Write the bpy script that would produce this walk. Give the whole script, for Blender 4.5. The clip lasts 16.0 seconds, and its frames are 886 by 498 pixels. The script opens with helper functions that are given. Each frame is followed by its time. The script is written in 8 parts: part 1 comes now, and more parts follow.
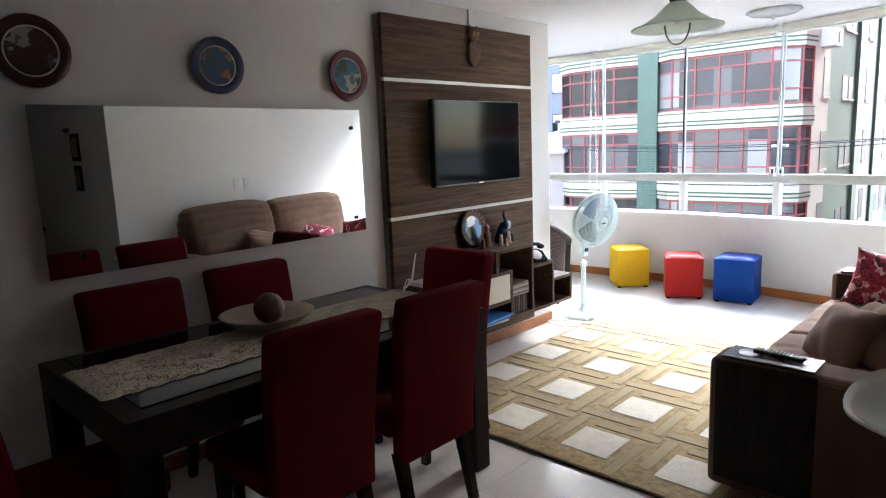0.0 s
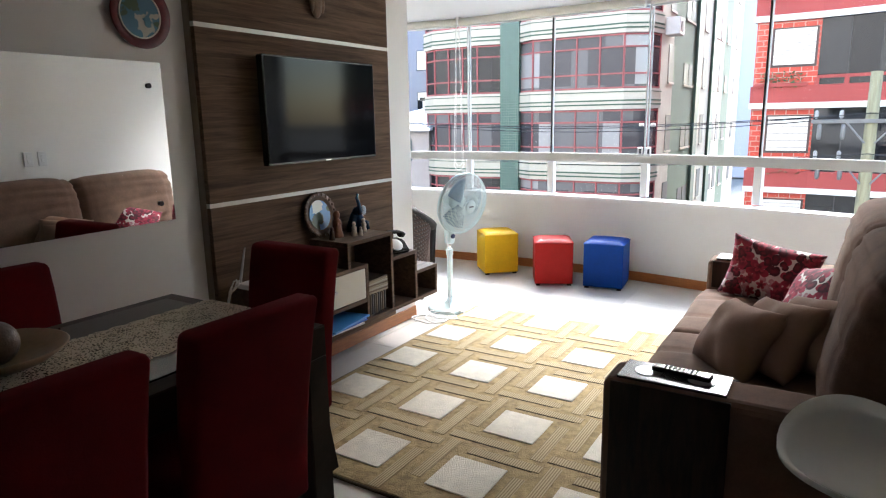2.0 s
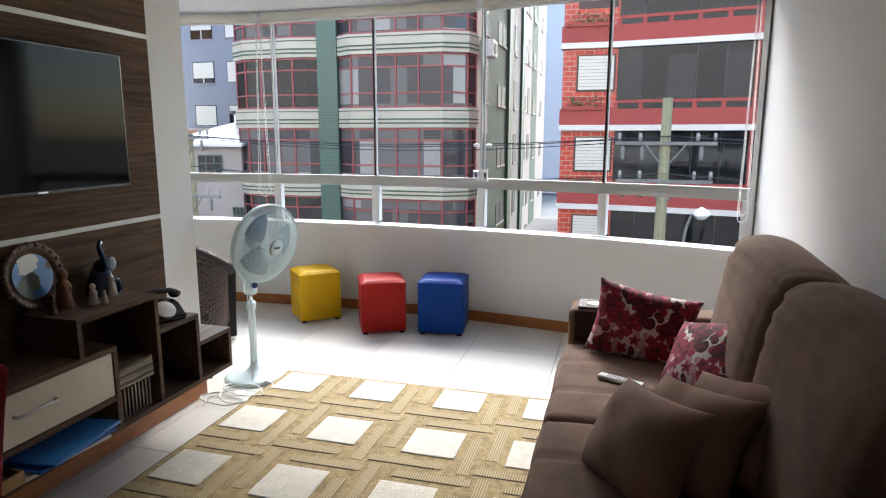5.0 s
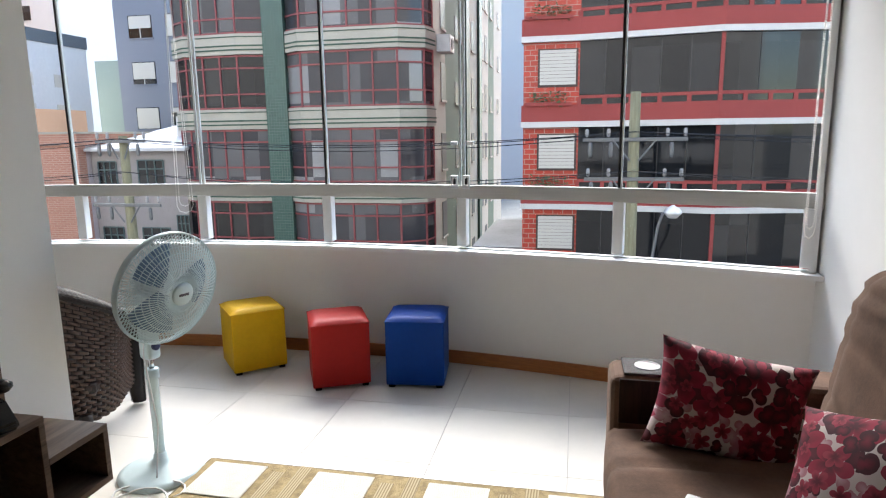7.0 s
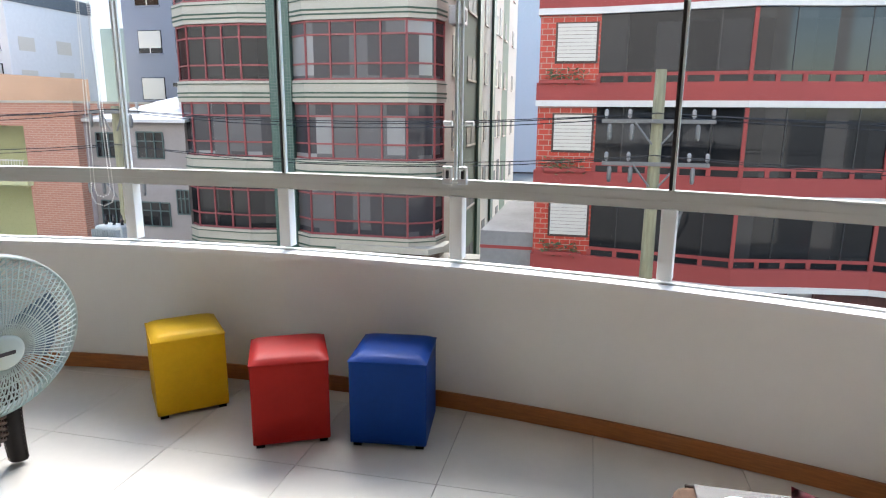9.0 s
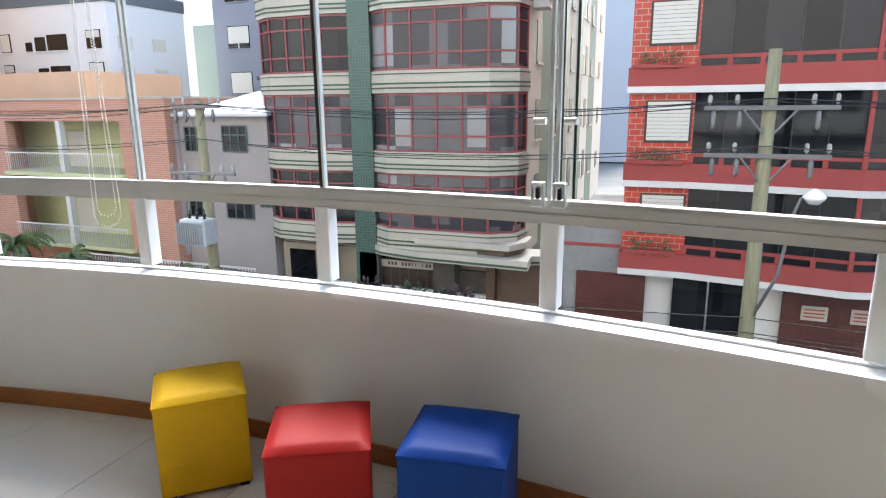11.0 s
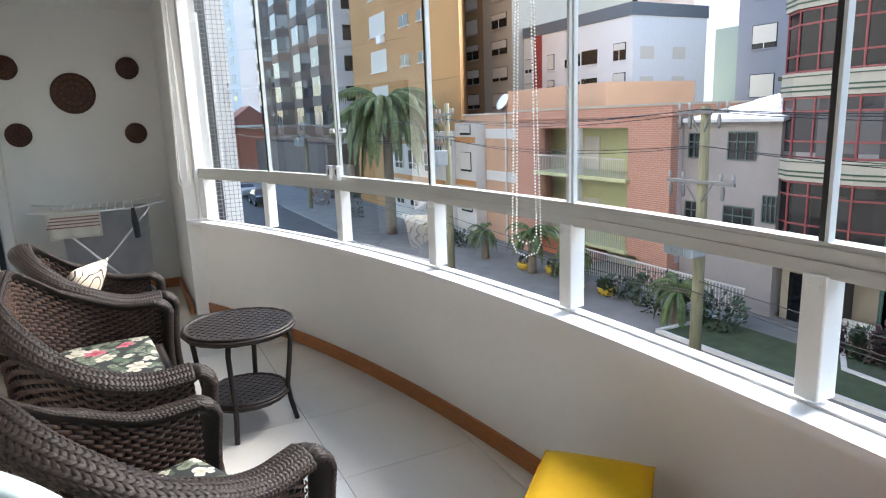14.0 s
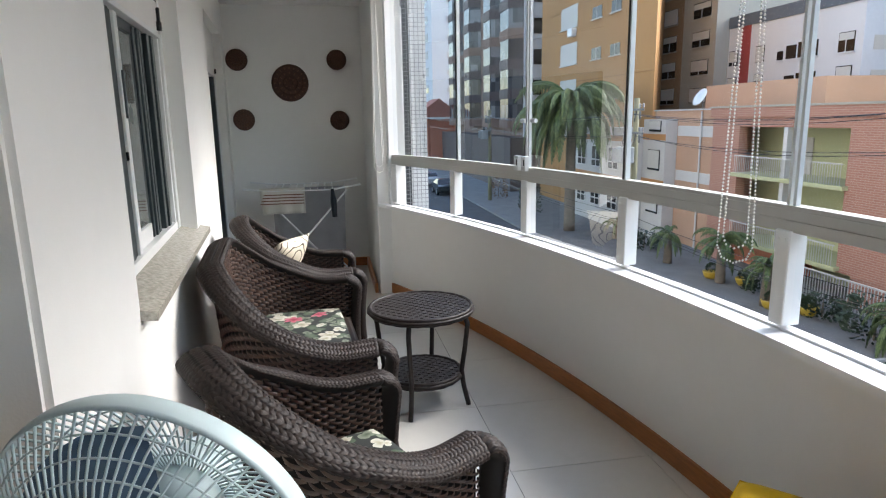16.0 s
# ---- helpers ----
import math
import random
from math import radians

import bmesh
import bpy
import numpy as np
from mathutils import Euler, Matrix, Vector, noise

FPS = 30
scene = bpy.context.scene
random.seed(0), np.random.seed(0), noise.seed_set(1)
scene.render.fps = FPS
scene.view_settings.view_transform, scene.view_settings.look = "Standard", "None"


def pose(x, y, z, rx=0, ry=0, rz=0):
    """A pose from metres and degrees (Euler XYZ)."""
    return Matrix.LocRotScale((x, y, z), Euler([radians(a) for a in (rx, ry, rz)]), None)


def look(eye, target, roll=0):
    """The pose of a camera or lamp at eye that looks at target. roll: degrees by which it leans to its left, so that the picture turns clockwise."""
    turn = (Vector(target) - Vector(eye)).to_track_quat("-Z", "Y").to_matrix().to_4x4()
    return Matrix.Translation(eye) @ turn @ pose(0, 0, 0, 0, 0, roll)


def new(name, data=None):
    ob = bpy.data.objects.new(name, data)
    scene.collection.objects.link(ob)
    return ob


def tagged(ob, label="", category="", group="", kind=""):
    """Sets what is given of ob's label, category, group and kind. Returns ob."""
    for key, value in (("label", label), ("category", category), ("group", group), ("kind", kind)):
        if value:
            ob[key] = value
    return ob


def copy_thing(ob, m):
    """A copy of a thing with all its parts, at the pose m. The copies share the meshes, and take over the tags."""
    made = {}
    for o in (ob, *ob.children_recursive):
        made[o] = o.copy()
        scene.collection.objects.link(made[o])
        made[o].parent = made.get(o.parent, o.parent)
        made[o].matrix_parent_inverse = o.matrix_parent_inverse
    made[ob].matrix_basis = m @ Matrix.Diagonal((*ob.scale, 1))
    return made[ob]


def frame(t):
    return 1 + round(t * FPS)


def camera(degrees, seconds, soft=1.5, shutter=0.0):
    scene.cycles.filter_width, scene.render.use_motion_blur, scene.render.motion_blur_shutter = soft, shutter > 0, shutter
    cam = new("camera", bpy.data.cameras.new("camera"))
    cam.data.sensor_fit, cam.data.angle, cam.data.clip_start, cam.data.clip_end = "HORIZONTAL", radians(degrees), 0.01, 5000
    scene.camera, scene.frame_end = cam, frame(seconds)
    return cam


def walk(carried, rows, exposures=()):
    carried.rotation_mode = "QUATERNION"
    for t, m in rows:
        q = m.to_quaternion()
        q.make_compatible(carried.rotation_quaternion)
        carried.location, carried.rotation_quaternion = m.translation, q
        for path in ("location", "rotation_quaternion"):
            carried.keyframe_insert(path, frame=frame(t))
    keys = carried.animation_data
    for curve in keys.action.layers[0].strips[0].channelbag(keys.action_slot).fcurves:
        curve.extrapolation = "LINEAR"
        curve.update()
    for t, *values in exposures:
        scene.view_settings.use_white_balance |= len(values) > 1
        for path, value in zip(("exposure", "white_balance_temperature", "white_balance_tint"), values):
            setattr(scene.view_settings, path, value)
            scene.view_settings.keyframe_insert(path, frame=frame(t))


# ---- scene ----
cam = camera(69.9, 16.0, 1.15)
PATH = [
    (0, (-0.235, 0.575, 1.507), (-1.602, 1.999, 1.183), -2.3),
    (0.5, (-0.28, 0.73, 1.495), (-1.528, 2.246, 1.116), -1.6),
    (1, (-0.409, 0.818, 1.504), (-1.532, 2.433, 1.14), -2.3),
    (1.5, (-0.524, 0.975, 1.474), (-1.58, 2.624, 1.073), -1.0),
    (2, (-0.585, 1.155, 1.462), (-1.617, 2.82, 1.059), -1.0),
    (2.5, (-0.652, 1.288, 1.479), (-1.656, 2.98, 1.119), -0.9),
    (3, (-0.77, 1.449, 1.488), (-1.579, 3.251, 1.174), 0.2),
    (3.5, (-0.872, 1.562, 1.488), (-1.523, 3.428, 1.179), -0.8),
    (4, (-0.887, 1.693, 1.469), (-1.464, 3.577, 1.128), -0.2),
    (6.5, (-1.219, 2.738, 1.457), (-1.689, 4.649, 1.098), -0.6),
    (7, (-1.324, 3.005, 1.437), (-1.729, 4.931, 1.079), -0.8),
    (7.5, (-1.409, 3.185, 1.444), (-1.724, 5.126, 1.075), -1.5),
    (8, (-1.407, 3.452, 1.435), (-1.727, 5.39, 1.056), 0.1),
    (10.5, (-1.524, 4.536, 1.438), (-2.119, 6.383, 0.953), -1.1),
    (11, (-1.62, 4.735, 1.448), (-2.295, 6.562, 0.991), -0.6),
    (11.5, (-1.677, 4.94, 1.431), (-2.655, 6.623, 0.973), -1.3),
    (12, (-1.699, 5.136, 1.44), (-2.938, 6.643, 0.997), -0.0),
    (12.5, (-1.789, 5.252, 1.425), (-3.153, 6.648, 0.989), -0.8),
    (13, (-1.909, 5.323, 1.434), (-3.376, 6.614, 1.01), -2.3),
    (13.5, (-1.987, 5.425, 1.427), (-3.647, 6.466, 1.027), -1.7),
    (14, (-2.026, 5.475, 1.425), (-3.783, 6.34, 1.022), -2.1),
    (14.5, (-2.056, 5.48, 1.426), (-3.876, 6.205, 1.02), -1.9),
    (15, (-2.09, 5.468, 1.411), (-3.966, 6.041, 1.019), -1.4),
    (15.5, (-2.092, 5.45, 1.403), (-4.003, 5.891, 1.009), -1.2),
    (16, (-2.091, 5.452, 1.405), (-4.018, 5.8, 0.999), -1.0),
]
walk(cam, [(t, look(eye, aim, roll)) for t, eye, aim, roll in PATH], exposures=[(0.0, 3.95, 5950, 10), (1.5, 3.65, 6150, 10), (2.5, 3.5, 6300, 10), (4.0, 3.1, 6350, 10), (7.0, 2.5, 6400, 10), (10.5, 2.7, 6600, 10), (13.0, 2.65, 6600, 10), (14.0, 2.6, 6550, 10), (16.0, 2.22, 6500, 10)])

# ---- world, sun, exposure ----
world = bpy.data.worlds.new("sky_world")
scene.world = world
world.use_nodes = True
_wn = world.node_tree.nodes
_sky = _wn.new("ShaderNodeTexSky")
_sky.sky_type = 'NISHITA'
_sky.sun_disc = False
_sky.sun_elevation = radians(33.5)
_sky.sun_rotation = radians(-8)
_sky.air_density = 1.0
_sky.dust_density = 1.2
world.node_tree.links.new(_sky.outputs[0], _wn["Background"].inputs[0])
_wn["Background"].inputs[1].default_value = 0.14
sun_data = bpy.data.lights.new("sun", 'SUN')
sun_data.energy = 2.9
sun_data.angle = radians(55)
sun_data.color = (1.0, 0.985, 0.97)
sun = new("sun", sun_data)
sun.matrix_world = look((0, 0, 0), (1.2, -9, -6.2))

# ---- materials ----
MATS = {}


def mat(name, col, rough=0.6, metal=0.0, var=0.12, scale=6.0, bump=0.0, bscale=60.0, spec=0.5, stretch=None, rand=0.0, alpha=1.0):
    """A painted or natural surface: two scales of variation and a fine relief."""
    if name in MATS:
        return MATS[name]
    m = bpy.data.materials.new(name)
    m.use_nodes = True
    nt = m.node_tree
    b = nt.nodes["Principled BSDF"]
    b.inputs["Roughness"].default_value = rough
    b.inputs["Metallic"].default_value = metal
    b.inputs["Specular IOR Level"].default_value = spec
    tc = nt.nodes.new("ShaderNodeTexCoord")
    mp = nt.nodes.new("ShaderNodeMapping")
    nt.links.new(tc.outputs["Object"], mp.inputs[0])
    if stretch:
        mp.inputs["Scale"].default_value = stretch
    n1 = nt.nodes.new("ShaderNodeTexNoise")
    n1.inputs["Scale"].default_value = scale
    n1.inputs["Detail"].default_value = 6
    nt.links.new(mp.outputs[0], n1.inputs["Vector"])
    n2 = nt.nodes.new("ShaderNodeTexNoise")
    n2.inputs["Scale"].default_value = scale * 9
    n2.inputs["Detail"].default_value = 4
    nt.links.new(mp.outputs[0], n2.inputs["Vector"])
    ad = nt.nodes.new("ShaderNodeMath")
    ad.operation = 'MULTIPLY_ADD'
    ad.inputs[1].default_value = 0.4
    nt.links.new(n2.outputs[0], ad.inputs[0])
    nt.links.new(n1.outputs[0], ad.inputs[2])
    last = ad.outputs[0]
    if rand:
        oi = nt.nodes.new("ShaderNodeObjectInfo")
        r2 = nt.nodes.new("ShaderNodeMath")
        r2.operation = 'MULTIPLY_ADD'
        r2.inputs[1].default_value = rand
        nt.links.new(oi.outputs["Random"], r2.inputs[0])
        nt.links.new(last, r2.inputs[2])
        last = r2.outputs[0]
    rp = nt.nodes.new("ShaderNodeValToRGB")
    rp.color_ramp.elements[0].position = 0.35
    rp.color_ramp.elements[1].position = 1.0 + rand
    rp.color_ramp.elements[0].color = tuple(c * (1 - var) for c in col) + (1,)
    rp.color_ramp.elements[1].color = tuple(min(1, c * (1 + var)) for c in col) + (1,)
    nt.links.new(last, rp.inputs[0])
    nt.links.new(rp.outputs[0], b.inputs["Base Color"])
    if bump:
        n3 = nt.nodes.new("ShaderNodeTexNoise")
        n3.inputs["Scale"].default_value = bscale
        n3.inputs["Detail"].default_value = 5
        nt.links.new(mp.outputs[0], n3.inputs["Vector"])
        bp = nt.nodes.new("ShaderNodeBump")
        bp.inputs["Strength"].default_value = bump
        bp.inputs["Distance"].default_value = 0.01
        nt.links.new(n3.outputs[0], bp.inputs["Height"])
        nt.links.new(bp.outputs[0], b.inputs["Normal"])
    MATS[name] = m
    return m


def glass_mat(name, tint=(1, 1, 1), gloss=0.08):
    """Clear sheet glass: see-through with a sharp reflection that grows at grazing angles."""
    if name in MATS:
        return MATS[name]
    m = bpy.data.materials.new(name)
    m.use_nodes = True
    nt = m.node_tree
    nt.nodes.remove(nt.nodes["Principled BSDF"])
    out = nt.nodes["Material Output"]
    tr = nt.nodes.new("ShaderNodeBsdfTransparent")
    tr.inputs[0].default_value = (*tint, 1)
    gl = nt.nodes.new("ShaderNodeBsdfGlossy")
    gl.inputs["Roughness"].default_value = 0.01
    fr = nt.nodes.new("ShaderNodeFresnel")
    fr.inputs[0].default_value = 1.35
    mx = nt.nodes.new("ShaderNodeMixShader")
    mul = nt.nodes.new("ShaderNodeMath")
    mul.operation = 'MULTIPLY'
    mul.inputs[1].default_value = gloss * 10
    nt.links.new(fr.outputs[0], mul.inputs[0])
    nt.links.new(mul.outputs[0], mx.inputs[0])
    nt.links.new(tr.outputs[0], mx.inputs[1])
    nt.links.new(gl.outputs[0], mx.inputs[2])
    nt.links.new(mx.outputs[0], out.inputs[0])
    MATS[name] = m
    return m


WHITE = mat("white_wall_paint", (0.81, 0.80, 0.77), 0.75, var=0.03, scale=1.5, bump=0.05, bscale=180)
CEIL = mat("white_ceiling_paint", (0.85, 0.85, 0.84), 0.8, var=0.02, scale=1.2, bump=0.04, bscale=150)
ALU = mat("white_lacquered_aluminium", (0.75, 0.76, 0.75), 0.35, var=0.03, scale=3)
GLASS = glass_mat("window_glass", (0.97, 0.985, 0.98), 0.028)
SKIRT = mat("orange_stained_wood", (0.36, 0.13, 0.035), 0.4, var=0.3, scale=4, stretch=(3, 3, 30), bump=0.05)

# ---- mesh helpers ----


def bm_new():
    return bmesh.new()


def box(bm, x0, y0, z0, x1, y1, z1, bev=0.0, seg=1, m=None):
    mm = Matrix.Translation(((x0 + x1) / 2, (y0 + y1) / 2, (z0 + z1) / 2)) @ Matrix.Diagonal((abs(x1 - x0), abs(y1 - y0), abs(z1 - z0), 1))
    if m is not None:
        mm = m @ mm
    r = bmesh.ops.create_cube(bm, size=1, matrix=mm)
    if bev > 0:
        es = list({e for v in r["verts"] for e in v.link_edges})
        bmesh.ops.bevel(bm, geom=es, offset=bev, segments=seg, profile=0.5, affect='EDGES')


def cyl(bm, x, y, z0, z1, r0, r1=None, seg=16, m=None):
    r1 = r0 if r1 is None else r1
    mm = Matrix.Translation((x, y, (z0 + z1) / 2))
    if m is not None:
        mm = m @ mm
    bmesh.ops.create_cone(bm, cap_ends=True, segments=seg, radius1=r0, radius2=r1, depth=abs(z1 - z0), matrix=mm)


def ball(bm, x, y, z, r, sx=1, sy=1, sz=1, u=14, v=9, m=None):
    mm = Matrix.Translation((x, y, z)) @ Matrix.Diagonal((sx, sy, sz, 1))
    if m is not None:
        mm = m @ mm
    bmesh.ops.create_uvsphere(bm, u_segments=u, v_segments=v, radius=r, matrix=mm)


def tube(bm, pts, r, seg=8, closed=False):
    """A round bar along points."""
    pts = [Vector(p) for p in pts]
    n = len(pts)
    rr = r if isinstance(r, (list, tuple)) else [r] * n
    rings = []
    up = None
    for i, p in enumerate(pts):
        if closed:
            d = pts[(i + 1) % n] - pts[i - 1]
        else:
            d = pts[min(i + 1, n - 1)] - pts[max(i - 1, 0)]
        d.normalize()
        if up is None:
            up = d.orthogonal().normalized()
        a = (up - d * up.dot(d))
        a = a.normalized() if a.length > 1e-6 else d.orthogonal().normalized()
        up = a
        b = d.cross(a)
        rings.append([bm.verts.new(p + (a * math.cos(2 * math.pi * k / seg) + b * math.sin(2 * math.pi * k / seg)) * rr[i]) for k in range(seg)])
    for i in range(n if closed else n - 1):
        A, B = rings[i], rings[(i + 1) % n]
        for k in range(seg):
            bm.faces.new((A[k], A[(k + 1) % seg], B[(k + 1) % seg], B[k]))
    if not closed:
        bm.faces.new(rings[0][::-1])
        bm.faces.new(rings[-1])


def lathe(bm, prof, seg=24, m=None, cap=True):
    """A turned shape from (radius, height) pairs, bottom to top."""
    rings = []
    for r, z in prof:
        ring = []
        for k in range(seg):
            p = Vector((r * math.cos(2 * math.pi * k / seg), r * math.sin(2 * math.pi * k / seg), z))
            ring.append(bm.verts.new(m @ p if m is not None else p))
        rings.append(ring)
    for A, B in zip(rings, rings[1:]):
        for k in range(seg):
            bm.faces.new((A[k], A[(k + 1) % seg], B[(k + 1) % seg], B[k]))
    if cap:
        bm.faces.new(rings[0][::-1])
        bm.faces.new(rings[-1])


def prism(bm, poly, z0, z1):
    """An upright body over a plan polygon (counter-clockwise)."""
    lo = [bm.verts.new((x, y, z0)) for x, y in poly]
    hi = [bm.verts.new((x, y, z1)) for x, y in poly]
    n = len(poly)
    bm.faces.new(lo[::-1])
    bm.faces.new(hi)
    for i in range(n):
        bm.faces.new((lo[i], lo[(i + 1) % n], hi[(i + 1) % n], hi[i]))


def part(name, bm, material, parent=None, label="", smooth=False, loc=None):
    me = bpy.data.meshes.new(name)
    bmesh.ops.recalc_face_normals(bm, faces=bm.faces[:])
    bm.to_mesh(me)
    bm.free()
    if smooth:
        for p in me.polygons:
            p.use_smooth = True
    me.materials.append(material)
    ob = new(name, me)
    if parent is not None:
        ob.parent = parent
    if loc is not None:
        ob.matrix_local = loc
    if label:
        ob["label"] = label
    return ob


def thing(name, m, label, category, group=""):
    ob = new(name)
    ob.empty_display_size = 0.1
    ob.matrix_world = m
    return tagged(ob, label, category, group)


def structure(name, bm, material, label, category, smooth=False):
    return tagged(part(name, bm, material, smooth=smooth), label, category, kind="structure")


def soft_edges(ob, angle=40):
    me = ob.data
    for p in me.polygons:
        p.use_smooth = True
    me.set_sharp_from_angle(angle=radians(angle))
    return ob


# ---- plan ----
CX, CY, RG = -3.131, -2.44, 9.283     # centre and radius of the curved glazing
RIN, ROUT = 9.285, 9.325               # inner and outer face of the curved parapet
XW, YEND = -3.20, 4.955               # television wall and its end
XR = -0.155                           # wall behind the sofa
YK = 2.80                             # where that wall ends at the kitchen
HWM = Matrix.Translation((-3.20, 4.97, 0)) @ Matrix.Rotation(radians(4.12), 4, 'Z')   # house wall on the balcony: runs along local -x, faces +y
XF = -8.20                            # end wall of the balcony
HC = 2.41                             # ceiling
SILL, RAIL = 0.742, 1.13


def arc(r, x0, x1, n):
    out = []
    for i in range(n + 1):
        x = x0 + (x1 - x0) * i / n
        out.append((x, CY + math.sqrt(r * r - (x - CX) ** 2)))
    return out


def arc_at(r, x):
    return CY + math.sqrt(r * r - (x - CX) ** 2)


def band(bm, r0, r1, z0, z1, x0=-7.12, x1=XR, n=48):
    """A curved bar between two radii and two heights."""
    a, b = arc(r0, x0, x1, n), arc(r1, x0, x1, n)
    lo_a = [bm.verts.new((*p, z0)) for p in a]
    lo_b = [bm.verts.new((*p, z0)) for p in b]
    hi_a = [bm.verts.new((*p, z1)) for p in a]
    hi_b = [bm.verts.new((*p, z1)) for p in b]
    for i in range(n):
        bm.faces.new((lo_a[i], lo_a[i + 1], hi_a[i + 1], hi_a[i]))
        bm.faces.new((lo_b[i], hi_b[i], hi_b[i + 1], lo_b[i + 1]))
        bm.faces.new((hi_a[i], hi_a[i + 1], hi_b[i + 1], hi_b[i]))
        bm.faces.new((lo_a[i], lo_b[i], lo_b[i + 1], lo_a[i + 1]))
    for i in (0, n):
        bm.faces.new((lo_a[i], hi_a[i], hi_b[i], lo_b[i]))


# ---- walls, floor, ceiling ----
bm = bm_new()
box(bm, XW - 0.2, -1.2, 0, XW, YEND, HC)
structure("wall_television", bm, WHITE, "white painted wall behind television panel and mirror", "wall")
bm = bm_new()
box(bm, XR, YK, 0, XR + 0.15, 6.45, HC)
structure("wall_sofa", bm, WHITE, "white painted wall behind the brown sofa", "wall")
bm = bm_new()
box(bm, XR + 0.15, YK, 0, 2.2, YK + 0.12, HC)
structure("wall_kitchen", bm, WHITE, "white wall beside the kitchen opening", "wall")
# two added closing walls, greyed rather than white to cut light bounced inside
bm = bm_new()
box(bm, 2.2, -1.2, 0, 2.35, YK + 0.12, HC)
structure("wall_kitchen_back", bm, mat("bounce_dimming_grey", (0.34, 0.31, 0.28), 0.8, var=0.04, scale=1.5), "plain added kitchen wall, grey to dim bounced light", "wall")
# rear wall stays out of view; same grey to dim the bounce
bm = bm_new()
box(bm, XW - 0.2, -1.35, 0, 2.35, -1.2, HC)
structure("wall_rear", bm, mat("bounce_dimming_grey", (0.34, 0.31, 0.28), 0.8, var=0.04, scale=1.5), "unseen wall closing the dining side, grey to dim bounced light", "wall")

# house wall on the balcony with the openings of a window and a door
WX0, WX1, WZ0, WZ1 = -2.12, -0.72, 0.90, 2.12
DX0, DX1 = -4.70, -3.39
bm = bm_new()
box(bm, WX1, -0.16, 0, -0.013, 0, HC, m=HWM)
box(bm, DX1, -0.16, 0, WX0, 0, HC, m=HWM)
box(bm, -5.15, -0.16, 0, DX0, 0, HC, m=HWM)
box(bm, WX0, -0.16, 0, WX1, 0, WZ0 - 0.032, m=HWM)
box(bm, WX0, -0.16, WZ1, WX1, 0, HC, m=HWM)
box(bm, DX0, -0.16, 2.12, DX1, 0, HC, m=HWM)
bmesh.ops.remove_doubles(bm, verts=bm.verts[:], dist=0.0005)
structure("wall_house", bm, WHITE, "white painted house wall along the balcony", "wall")
bm = bm_new()
box(bm, XF - 0.15, 4.35, 0, XF, 6.2, HC)
structure("wall_balcony_end", bm, WHITE, "white balcony end wall with round plaques", "wall")
bm = bm_new()
prism(bm, [(XF, 5.82), (-7.12, 5.84), (-7.12, 6.06), (XF, 6.02)], 0, HC)
structure("wall_balcony_corner", bm, WHITE, "short white wall at the window's end", "wall")
bm = bm_new()
band(bm, RIN, ROUT, -0.3, SILL - 0.025)
soft_edges(structure("parapet", bm, WHITE, "curved white painted parapet under the glazing", "wall"))
bm = bm_new()
band(bm, RIN - 0.095, ROUT + 0.005, SILL - 0.025, SILL)
soft_edges(structure("window_sill", bm, mat("white_sill", (0.80, 0.80, 0.79), 0.55, var=0.02), "curved white sill on the parapet", "sill"))
# skirting
bm = bm_new()
band(bm, RIN - 0.014, RIN - 0.001, 0.004, 0.085, -7.13, -0.09)
soft_edges(structure("baseboard", bm, SKIRT, "curved orange-brown wooden skirting board", "baseboard"))
bm = bm_new()
box(bm, XW, 0.2, 0.004, XW + 0.016, YEND, 0.085, 0.002)
structure("baseboard_television", bm, SKIRT, "orange-brown wooden skirting under the television unit", "baseboard")
bm = bm_new()
box(bm, XF + 0.001, 4.62, 0.004, XF + 0.015, 5.82, 0.085)
box(bm, XF + 0.015, 5.795, 0.004, -7.14, 5.82, 0.085)
box(bm, DX1, 0.001, 0.004, -0.02, 0.014, 0.085, m=HWM)
structure("baseboard_balcony", bm, SKIRT, "orange-brown wooden skirting of the balcony", "baseboard")
# ceiling
bm = bm_new()
prism(bm, [(XF - 0.15, -1.35), (2.35, -1.35), (2.35, 6.3), (XR, 6.3)] + arc(ROUT + 0.05, XR, -7.12, 40) + [(XF - 0.15, 6.1)], HC, HC + 0.2)
structure("ceiling", bm, CEIL, "flat white plaster ceiling", "ceiling")
# the rest of the own building, outside the flat
OWN = mat("own_facade_render", (0.48, 0.46, 0.43), 0.85, var=0.08, scale=0.5)
bm = bm_new()
box(bm, XF - 1.6, -8, HC + 0.21, 16, 5.6, 16)
box(bm, 2.4, -8, -5.7, 16, 6.4, HC + 0.2)
box(bm, XF - 0.9, -8, -5.7, XF - 0.2, 4.5, HC + 0.2)
box(bm, XF - 0.9, -8, -5.7, 2.4, 6.0, -0.31)
box(bm, -40, -8, -5.7, XF - 1.7, 5.9, 14)
structure("own_building", bm, OWN, "plain rendered front of the own apartment building", "building")
# slab below
bm = bm_new()
prism(bm, [(-8.3, -1.3), (2.3, -1.3), (2.3, 6.2)] + arc(ROUT, XR, -7.12, 40) + [(-8.3, 6.0)], -0.3, -0.012)
structure("floor_slab", bm, mat("grout", (0.42, 0.40, 0.37), 0.9), "grey grout bed under the floor tiles", "floor")

